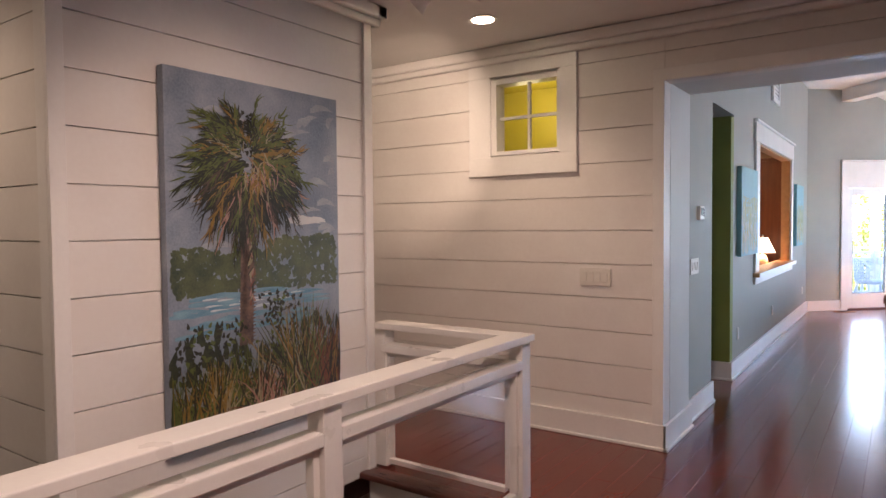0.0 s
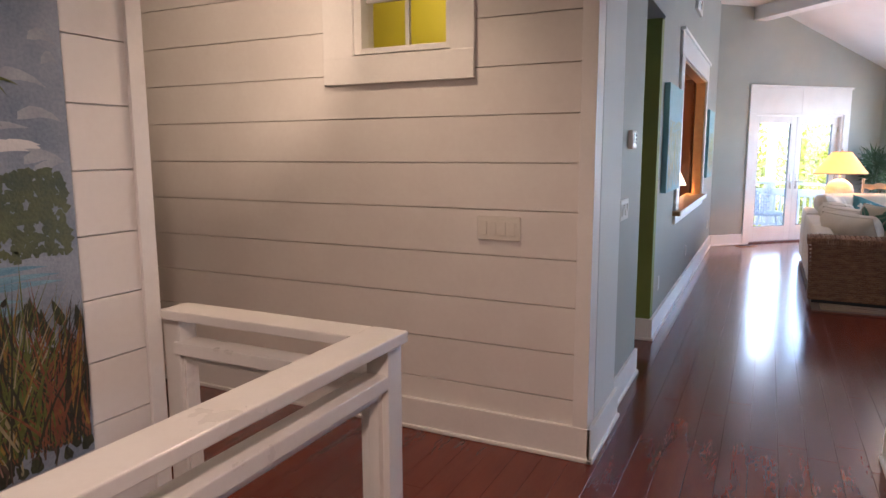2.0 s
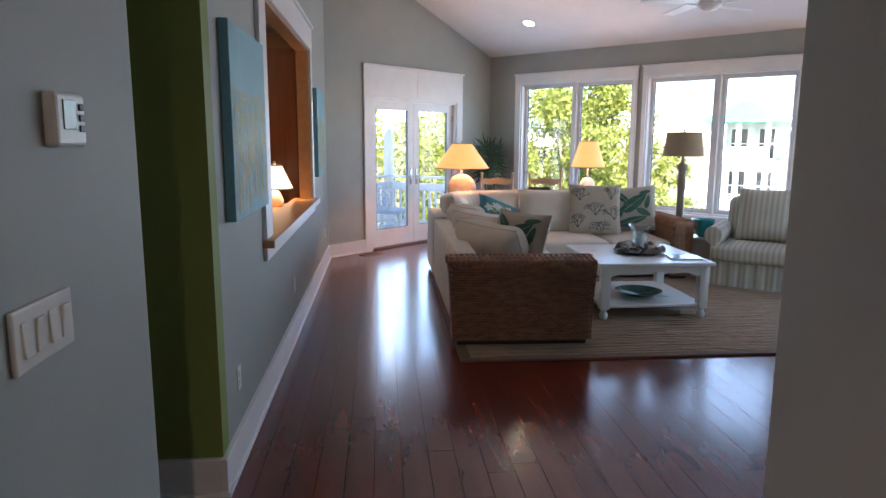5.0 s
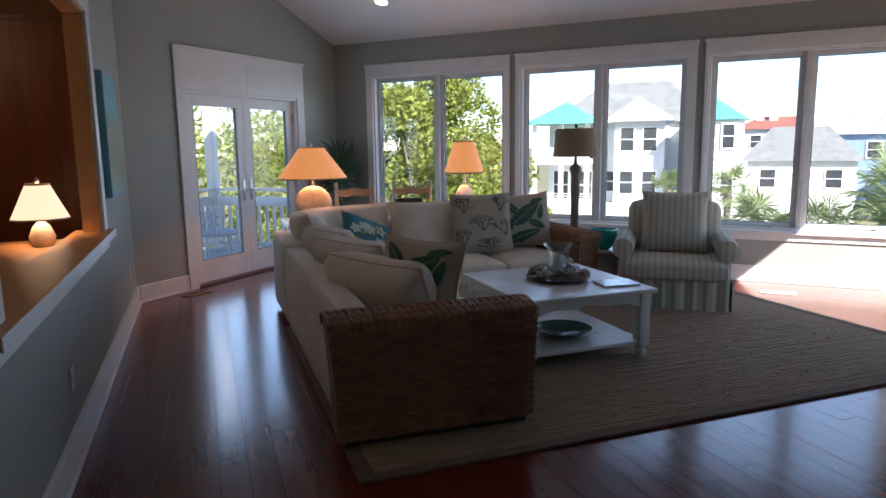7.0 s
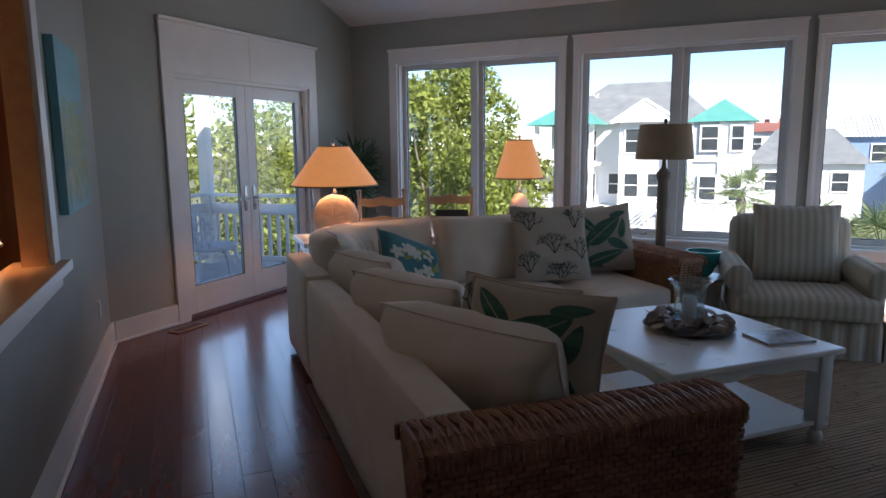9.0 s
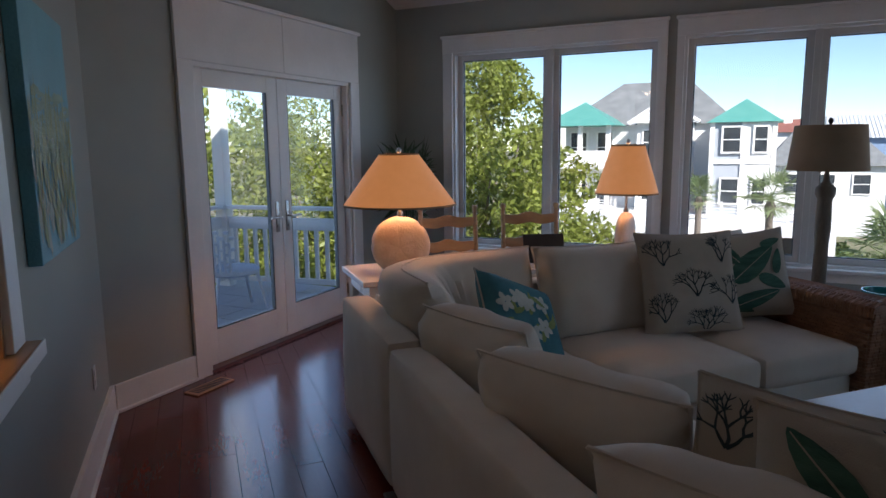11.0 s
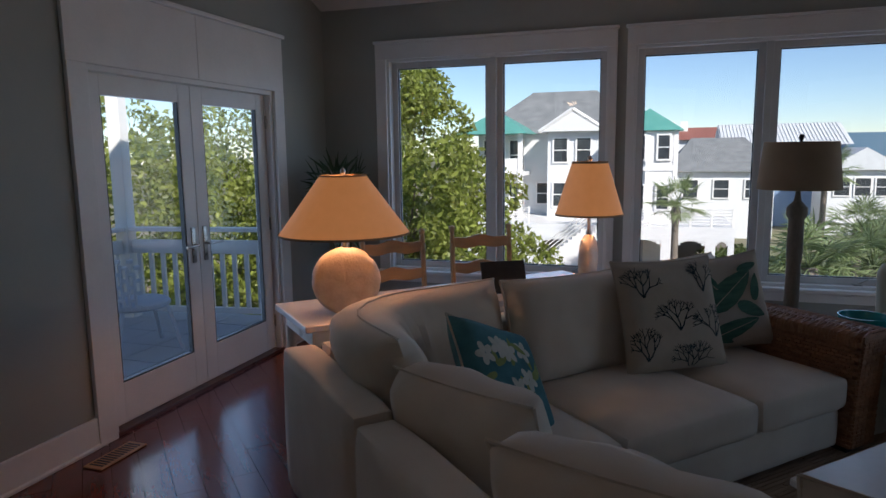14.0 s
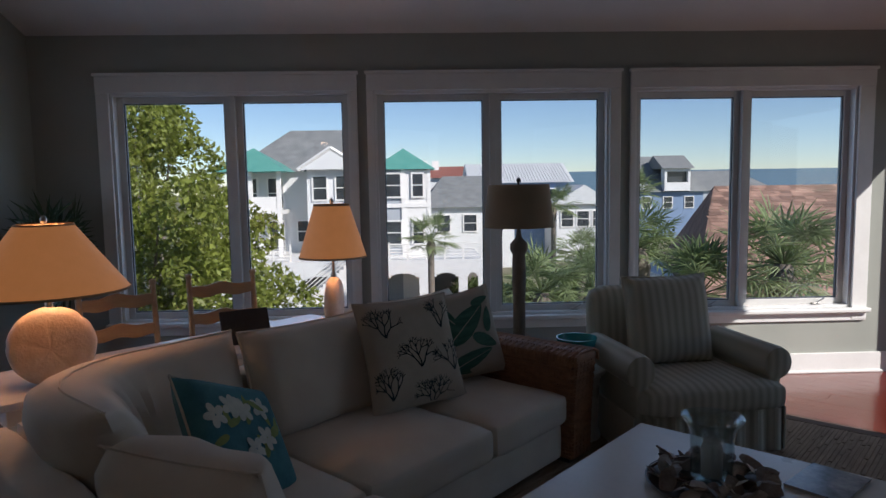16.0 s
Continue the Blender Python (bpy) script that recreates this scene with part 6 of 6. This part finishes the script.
for k, (px, d, rr) in enumerate(((2.3, 33, 1.2), (5.5, 36, 1.6), (8.5, 38, 1.5), (11, 34, 1.4), (3.8, 42, 1.3), (15, 50, 2.4), (20, 60, 3.0), (24, 48, 2.2))):
    sh = thing("shrub", OUT @ pose(px, d, GZ), "rounded dark green coastal shrub on sandy ground", "shrub", "shrubs")
    leafy("crown", [(random.Random(k * 9 + j).uniform(-rr, rr), random.Random(k * 7 + j).uniform(-rr, rr), rr * random.Random(j + k).uniform(0.3, 0.9), rr * 0.5) for j in range(9)], 0.16, 2600, M_HEDGE, sh, k)
    b = bm_new()
    rod(b, (0, 0, 0), (0.1, 0, rr * 0.6), 0.08, 6, 0.03)
    part("stem", b, M_BARK, sh)

M_SIDING = node_mat("white_siding", (0.66, 0.67, 0.68), (0.74, 0.75, 0.75), 0.6, 2, 0.2, stretch=(1, 1, 8), fine=8)
M_GREYSIDE = node_mat("grey_blue_siding", (0.36, 0.39, 0.43), (0.42, 0.45, 0.49), 0.6, 2, 0.2, stretch=(1, 1, 8), fine=8)
M_BLUESIDE = node_mat("blue_siding", (0.16, 0.24, 0.38), (0.21, 0.29, 0.43), 0.6, 2, 0.2, stretch=(1, 1, 8), fine=8)
M_SHINGLE = node_mat("grey_shingles", (0.15, 0.16, 0.165), (0.24, 0.25, 0.25), 0.9, 1.5, 0.5, fine=9)
M_TEALROOF = node_mat("green_metal_roof", (0.10, 0.33, 0.28), (0.15, 0.40, 0.34), 0.45, 2, 0.1, metal=0.2, fine=10)
M_WHITEROOF = node_mat("white_metal_roof", (0.55, 0.57, 0.58), (0.64, 0.66, 0.67), 0.5, 2, 0.1, fine=10)
M_REDROOF = node_mat("red_roof", (0.22, 0.08, 0.06), (0.30, 0.12, 0.09), 0.8, 2, 0.2, fine=10)
M_DARKPANE = node_mat("dark_window", (0.03, 0.035, 0.04), (0.06, 0.07, 0.08), 0.08, 2, 0.0)
# The shade under the terrace, put into a dark wall colour.
M_SHADOW = node_mat("carport_shade", (0.16, 0.15, 0.14), (0.22, 0.20, 0.18), 0.9, 2, 0.1)


def hip(bm, x0, x1, y0, y1, z0, z1, ridge=0.0, over=0.4):
    """A hip roof with eaves; ridge is half the ridge's length along x."""
    x0, x1, y0, y1 = x0 - over, x1 + over, y0 - over, y1 + over
    cx, cy = (x0 + x1) / 2, (y0 + y1) / 2
    e = [bm.verts.new(p) for p in ((x0, y0, z0), (x1, y0, z0), (x1, y1, z0), (x0, y1, z0))]
    a, c = bm.verts.new((cx - ridge, cy, z1)), bm.verts.new((cx + ridge + 0.01, cy, z1))
    for f in ((e[0], e[1], c, a), (e[1], e[2], c), (e[2], e[3], a, c), (e[3], e[0], a), (e[3], e[2], e[1], e[0])):
        bm.faces.new(f)
    return bm


def gable(bm, x0, x1, y0, y1, z0, z1, over=0.4, along="y"):
    """A gable roof; its ridge runs along the given axis."""
    x0, x1, y0, y1 = x0 - over, x1 + over, y0 - over, y1 + over
    if along == "y":
        p = [(x0, y0, z0), (x1, y0, z0), ((x0 + x1) / 2, y0, z1), (x0, y1, z0), (x1, y1, z0), ((x0 + x1) / 2, y1, z1)]
    else:
        p = [(x0, y1, z0), (x0, y0, z0), (x0, (y0 + y1) / 2, z1), (x1, y1, z0), (x1, y0, z0), (x1, (y0 + y1) / 2, z1)]
    v = [bm.verts.new(q) for q in p]
    for f in ((v[0], v[1], v[2]), (v[3], v[5], v[4]), (v[1], v[4], v[5], v[2]), (v[0], v[2], v[5], v[3]), (v[0], v[3], v[4], v[1])):
        bm.faces.new(f)
    return bm


def house_window(parent, x, y, z, w, h):
    b = bm_new()
    t = 0.10
    for q in ((-w / 2 - t, w / 2 + t, -t, 0), (-w / 2 - t, w / 2 + t, h, h + t), (-w / 2 - t, -w / 2, 0, h), (w / 2, w / 2 + t, 0, h), (-w / 2, w / 2, h / 2 - 0.03, h / 2 + 0.03)):
        box(b, x + q[0], x + q[1], y - 0.08, y + 0.02, z + q[2], z + q[3])
    win = part("window", b, M_TRIM, parent)
    b = bm_new()
    box(b, x - w / 2, x + w / 2, y - 0.03, y + 0.01, z, z + h)
    part("pane", b, M_DARKPANE, win)


def rail_run(parent, a, c, z, posts):
    b = bm_new()
    a, c = Vector(a), Vector(c)
    for k in range(6):
        rod(b, (a.x, a.y, z + 0.15 + k * 0.16), (c.x, c.y, z + 0.15 + k * 0.16), 0.025, 4)
    for k in range(posts + 1):
        p = a.lerp(c, k / posts)
        box(b, p.x - 0.05, p.x + 0.05, p.y - 0.05, p.y + 0.05, z, z + 1.05)
    part("railing", b, M_TRIM, parent)


hs = thing("beach_house", OUT @ pose(1.55, 0, 0) @ Matrix.Diagonal((1.07, 1.0, 1.0, 1.0)), "large white beach house with green turret roofs and arches", "house")
b = bm_new()
box(b, -13.2, -3.2, 46, 56, GZ, 2.8)
part("wall", b, M_SIDING, hs)
b = bm_new()
hip(b, -13.2, -3.2, 46, 56, 2.8, 6.0, 2.2)
part("roof", b, M_SHINGLE, hs)
b = bm_new()
box(b, -8.3, -5.2, 44, 46, GZ, 2.9)
part("wall", b, M_SIDING, hs)
b = bm_new()
gable(b, -8.3, -5.2, 43.9, 49, 2.9, 4.2, 0.35)
part("roof", b, M_SHINGLE, hs)
b = bm_new()
for sx in (0, 1):
    x0, x1 = (-8.75, -6.75) if sx == 0 else (-4.75, -6.75)
    rod(b, (x0, 43.5, 2.85), (x1, 43.5, 4.25), 0.13, 4)
part("gable_trim", b, M_TRIM, hs)
b = bm_new()
gable(b, -8.55, -4.95, 43.40, 43.46, 2.85, 4.08, 0.0)
part("gable_wall", b, M_SIDING, hs)
b = bm_new()
box(b, -3.9, -0.8, 42.2, 46, GZ, 2.75)
part("turret", b, M_GREYSIDE, hs)
b = bm_new()
for x in (-3.95, -2.35, -0.85):
    box(b, x - 0.12, x + 0.12, 42.1, 42.3, GZ, 2.75)
box(b, -2.3, -0.78, 42.15, 42.25, GZ, 2.7)
box(b, -3.95, -0.75, 42.08, 42.3, 0.35, 0.6)
part("corner_board", b, M_TRIM, hs)
b = bm_new()
hip(b, -3.9, -0.8, 42.2, 45.3, 2.75, 4.15, 0.0, 0.35)
part("turret_roof", b, M_TEALROOF, hs)
b = bm_new()
hip(b, -13.6, -9.6, 42.6, 46.6, 2.75, 4.35, 0.0, 0.35)
part("turret_roof", b, M_TEALROOF, hs)
for x, w in ((-2.95, 0.85), (-1.5, 0.6)):
    house_window(hs, x, 42.1, 1.05, w, 1.4)
    house_window(hs, x, 42.1, -1.95, w, 1.4)
for x in (-7.5, -6.1):
    house_window(hs, x, 43.98, 0.9, 0.8, 1.5)
    house_window(hs, x, 43.98, -2.0, 0.8, 1.5)
house_window(hs, -8.9, 45.98, -2.0, 0.7, 1.4)
for z0 in (-2.7, 0.25):   # porch levels
    b = bm_new()
    box(b, -13.4, -9.7, 42.8, 46, z0 - 0.25, z0)
    part("porch_floor", b, M_TRIM, hs)
    for x in (-13.3, -11.5, -9.8):
        b = bm_new()
        box(b, x - 0.13, x + 0.13, 42.8, 43.06, z0, z0 + 2.7 if z0 < 0 else 2.75)
        part("column", b, M_TRIM, hs)
    house_window(hs, -12.3, 45.98, z0 + 0.1, 1.0, 2.0)
    house_window(hs, -10.6, 45.98, z0 + 0.1, 0.9, 2.0)
b = bm_new()
box(b, -13.3, -9.8, 42.85, 42.95, 0.25, 1.15)
part("porch_parapet", b, M_TRIM, hs)
b = bm_new()   # terrace over arched carports
arches = [(-11.6, -10.0, GZ, -3.6), (-8.0, -5.8, GZ, -3.6), (-3.3, -1.5, GZ, -3.5), (-0.7, 0.7, GZ, -3.5), (1.2, 1.8, GZ, -3.5)]
holed(b, -13.4, 2.1, GZ, -2.7, 39.2, 39.5, arches)
for xa, xb, za, zb in arches:
    for k in range(8):
        t = (k + 0.5) / 8 * 2 - 1
        drop = 0.45 * (1 - math.sqrt(max(0, 1 - t * t)))
        w = (xb - xa) / 8
        box(b, xa + k * w, xa + (k + 1) * w, 39.22, 39.48, zb - drop - 0.001, zb)
part("terrace_wall", b, M_SIDING, hs)
b = bm_new()
box(b, -13.4, 2.1, 39.5, 46, -2.95, -2.72)
part("terrace_floor", b, M_TRIM, hs)
# closes the arches at the back, coloured dark for the carport's shade
b = bm_new()
box(b, -13.4, 2.1, 43.0, 43.2, GZ, -2.96)
part("carport_wall", b, M_SHADOW, hs)
rail_run(hs, (-13.3, 39.3), (-8.6, 39.3), -2.7, 5)
rail_run(hs, (-5.2, 39.3), (2.0, 39.3), -2.7, 7)
b = bm_new()
for k in range(14):
    box(b, -8.4 + k * 0.22, -8.18 + k * 0.22, 37.6, 39.1, GZ, GZ + 0.2 * (k + 1))
part("stair", b, M_TRIM, hs)
b = bm_new()
for y in (37.6, 39.1):
    for k in range(4):
        rod(b, (-8.4, y, GZ + 0.3 + k * 0.25), (-5.3, y, GZ + 3.1 + k * 0.25), 0.03, 4)
part("stair_railing", b, M_TRIM, hs)

for nm, x0, x1, y0, y1, ze, zr, roofm, wallm, al, lab in (("grey_house", 0.6, 8.4, 58, 70, -0.2, 2.6, M_SHINGLE, M_SIDING, "x", "low white house under a broad grey shingle roof"),
                                                          ("red_roof_house", -1.5, 9, 84, 96, 2.7, 4.3, M_REDROOF, M_SIDING, "x", "far house with a dull red roof and chimneys"),
                                                          ("blue_house", 5.6, 15.5, 68, 78, 1.9, 4.0, M_WHITEROOF, M_BLUESIDE, "x", "blue house with a white ribbed metal roof"),
                                                          ("gabled_cottage", 13.0, 18.0, 62, 68, -0.2, 1.6, M_WHITEROOF, M_SIDING, "y", "small white cottage with a pale gable roof"),
                                                          ("dune_house", 28.0, 37.5, 86, 96, 0.5, 5.3, M_SHINGLE, M_BLUESIDE, "x", "far blue dune house under a steep grey roof"),
                                                          ("dune_house", 37.5, 52, 96, 106, 0.5, 3.4, M_SHINGLE, M_GREYSIDE, "x", "far grey house near the sea")):
    h = thing(nm, OUT @ pose(0, 0, 0), lab, "house")
    b = bm_new()
    box(b, x0, x1, y0, y1, GZ, ze)
    part("wall", b, wallm, h)
    b = bm_new()
    if nm in ("grey_house", "red_roof_house", "dune_house"):
        hip(b, x0, x1, y0, y1, ze, zr, (x1 - x0) * 0.28, 0.5)
    else:
        gable(b, x0, x1, y0, y1, ze, zr, 0.5, al)
    rf = part("roof", b, roofm, h)
    if nm == "red_roof_house":
        for x in (0.4, 1.9):
            b = bm_new()
            box(b, x, x + 0.9, 88, 89, 3.4, 5.0)
            part("chimney", b, M_TRIM, rf)
    if nm == "blue_house":
        for k in range(34):
            b = bm_new()
            rod(b, (x0 - 0.4 + k * 0.315, y0 - 0.5, ze + 0.03), (x0 - 0.4 + k * 0.315, (y0 + y1) / 2, zr + 0.03), 0.04, 4)
            part("rib", b, roofm, rf)
    for k in range(3):
        house_window(h, x0 + (x1 - x0) * (0.2 + 0.3 * k), y0 - 0.02, ze - 2.1, 1.1, 1.4)
dh = thing("dormer_balcony", OUT @ pose(0, 0, 0), "white balcony dormer with dark openings on a far house", "balcony")
b = bm_new()
holed(b, 32.0, 35.4, 0.6, 3.5, 85.2, 86.5, [(32.3, 35.1, 1.7, 3.1)])
part("wall", b, M_SIDING, dh)
b = bm_new()
box(b, 32.2, 35.2, 85.8, 85.9, 0.7, 3.4)
part("pane", b, M_DARKPANE, dh)
b = bm_new()
gable(b, 31.8, 35.6, 85.0, 92, 3.5, 5.3, 0.2, "x")
part("roof", b, M_SHINGLE, dh)

# near brown shingle roof: courses of single shingles
nr = thing("brown_roof_house", OUT @ pose(0, 0, 0), "neighbouring house with a brown asphalt shingle roof", "house")
M_BROWNSH = node_mat("brown_shingles", (0.17, 0.10, 0.075), (0.34, 0.21, 0.16), 0.9, 2, 0.4, fine=30)
nn = M_BROWNSH.node_tree
gi, hv2 = nn.nodes.new("ShaderNodeNewGeometry"), nn.nodes.new("ShaderNodeHueSaturation")
mr2 = nn.nodes.new("ShaderNodeMapRange")
mr2.inputs[3].default_value, mr2.inputs[4].default_value = 0.6, 1.35
pb = nn.nodes["Principled BSDF"]
nn.links.new(gi.outputs["Random Per Island"], mr2.inputs[0])
nn.links.new(mr2.outputs[0], hv2.inputs["Value"])
nn.links.new(pb.inputs["Base Color"].links[0].from_socket, hv2.inputs["Color"])
nn.links.new(hv2.outputs[0], pb.inputs["Base Color"])
b = bm_new()
box(b, 7.4, 16, 15.5, 24, GZ, -1.2)
part("wall", b, M_SIDING, nr)
b = bm_new()
vs = [b.verts.new(p) for p in ((6.2, 14.8, -1.3), (17, 14.8, -1.3), (17, 20.0, 1.50), (9.0, 20.0, 1.50), (9.3, 25.2, -1.3), (17, 25.2, -1.3))]
b.faces.new((vs[0], vs[1], vs[2], vs[3])), b.faces.new((vs[0], vs[3], vs[4])), b.faces.new((vs[4], vs[3], vs[2], vs[5]))
part("roof", b, M_BROWNSH, nr)
verts, faces = [], []
rr4 = random.Random(4)
for k in range(34):
    t = k / 34
    y, z = 14.8 + 5.2 * t, -1.3 + 2.8 * t
    x = 6.2 + 2.8 * t + rr4.uniform(0, 0.2)
    while x < 15.5:
        w = rr4.uniform(0.18, 0.42)
        i = len(verts)
        dz = 0.012 + 0.012 * rr4.random()
        verts += [(x, y, z + dz), (x + w, y, z + dz), (x + w, y + 0.16, z + 0.09 + dz * 0.4), (x, y + 0.16, z + 0.09 + dz * 0.4), (x, y, z - 0.01), (x + w, y, z - 0.01)]
        faces += [(i, i + 1, i + 2, i + 3), (i + 4, i + 5, i + 1, i)]
        x += w + 0.008
me = bpy.data.meshes.new("shingles")
me.from_pydata(verts, [], faces)
me.materials.append(M_BROWNSH)
sg = new("shingles", me)
sg.parent = nr
tagged(sg, "", "", "", "stuff")
b = bm_new()
box(b, -80, 700, 640, 641, -6, 14.0, 0, OUT)
setting("backdrop_sea", b, node_mat("far_sea", (0.07, 0.14, 0.22), (0.10, 0.18, 0.26), 0.6, 0.02, 0, fine=0.2), "distant blue sea along the horizon", "sea")
b = bm_new()
box(b, -6, 12, 26, 38.8, GZ, GZ + 0.03, 0, OUT)
setting("pavement", b, node_mat("brick_drive", (0.22, 0.14, 0.11), (0.34, 0.24, 0.20), 0.9, 0.6, 0.2, fine=5), "reddish paved drive in front of the arches", "driveway")

# ---- floor planks ----
rf2 = random.Random(11)
rest_v, rest_f = [], []
made_planks = 0
x = -5.0
while x < 6.4:
    w = 0.132
    x1 = x + w - 0.001
    top = 20.0
    for q in (x, x1):
        lim = 12.85 + (q + 1.23) * 0.967 if q < 1.18 else 15.17 - (q - 1.18) * 1.046
        top = min(top, lim)
    y = -1.6
    lo_y = 5.2 if x > 0.1 else -1.6
    if x < -1.72:
        lo_y, top = 3.275, 4.62
    elif x < -1.58:
        lo_y = 3.275
    y = lo_y - rf2.uniform(0, 1.2)
    while y < top:
        ln = rf2.uniform(0.9, 2.3)
        a, c = max(y, lo_y), min(y + ln - 0.002, top)
        if c - a > 0.05:
            dz = 0.0006 * rf2.random()
            e = 0.001
            pv = [(x, a, -0.02), (x1, a, -0.02), (x1, c, -0.02), (x, c, -0.02), (x, a, dz - e), (x1, a, dz - e), (x1, c, dz - e), (x, c, dz - e),
                  (x + e, a + e, dz), (x1 - e, a + e, dz), (x1 - e, c - e, dz), (x + e, c - e, dz)]
            pf = [(8, 9, 10, 11)] + [(4 + i, 4 + (i + 1) % 4, 8 + (i + 1) % 4, 8 + i) for i in range(4)] + [(i, (i + 1) % 4, 4 + (i + 1) % 4, 4 + i) for i in range(4)]
            if -1.4 < x < 2.3 and a < 13.5 and made_planks < 300:
                me = bpy.data.meshes.new("plank")
                me.from_pydata(pv, [], pf)
                me.materials.append(M_PLANK)
                pk = new("plank", me)
                pk.parent = FLOOR
                made_planks += 1
            else:
                i0 = len(rest_v)
                rest_v += pv
                rest_f += [tuple(i0 + i for i in f) for f in pf]
        y += ln
    x += w
me = bpy.data.meshes.new("planks")
me.from_pydata(rest_v, [], rest_f)
me.materials.append(M_PLANK)
pk = new("planks", me)
pk.parent = FLOOR
tagged(pk, "", "", "", "stuff")
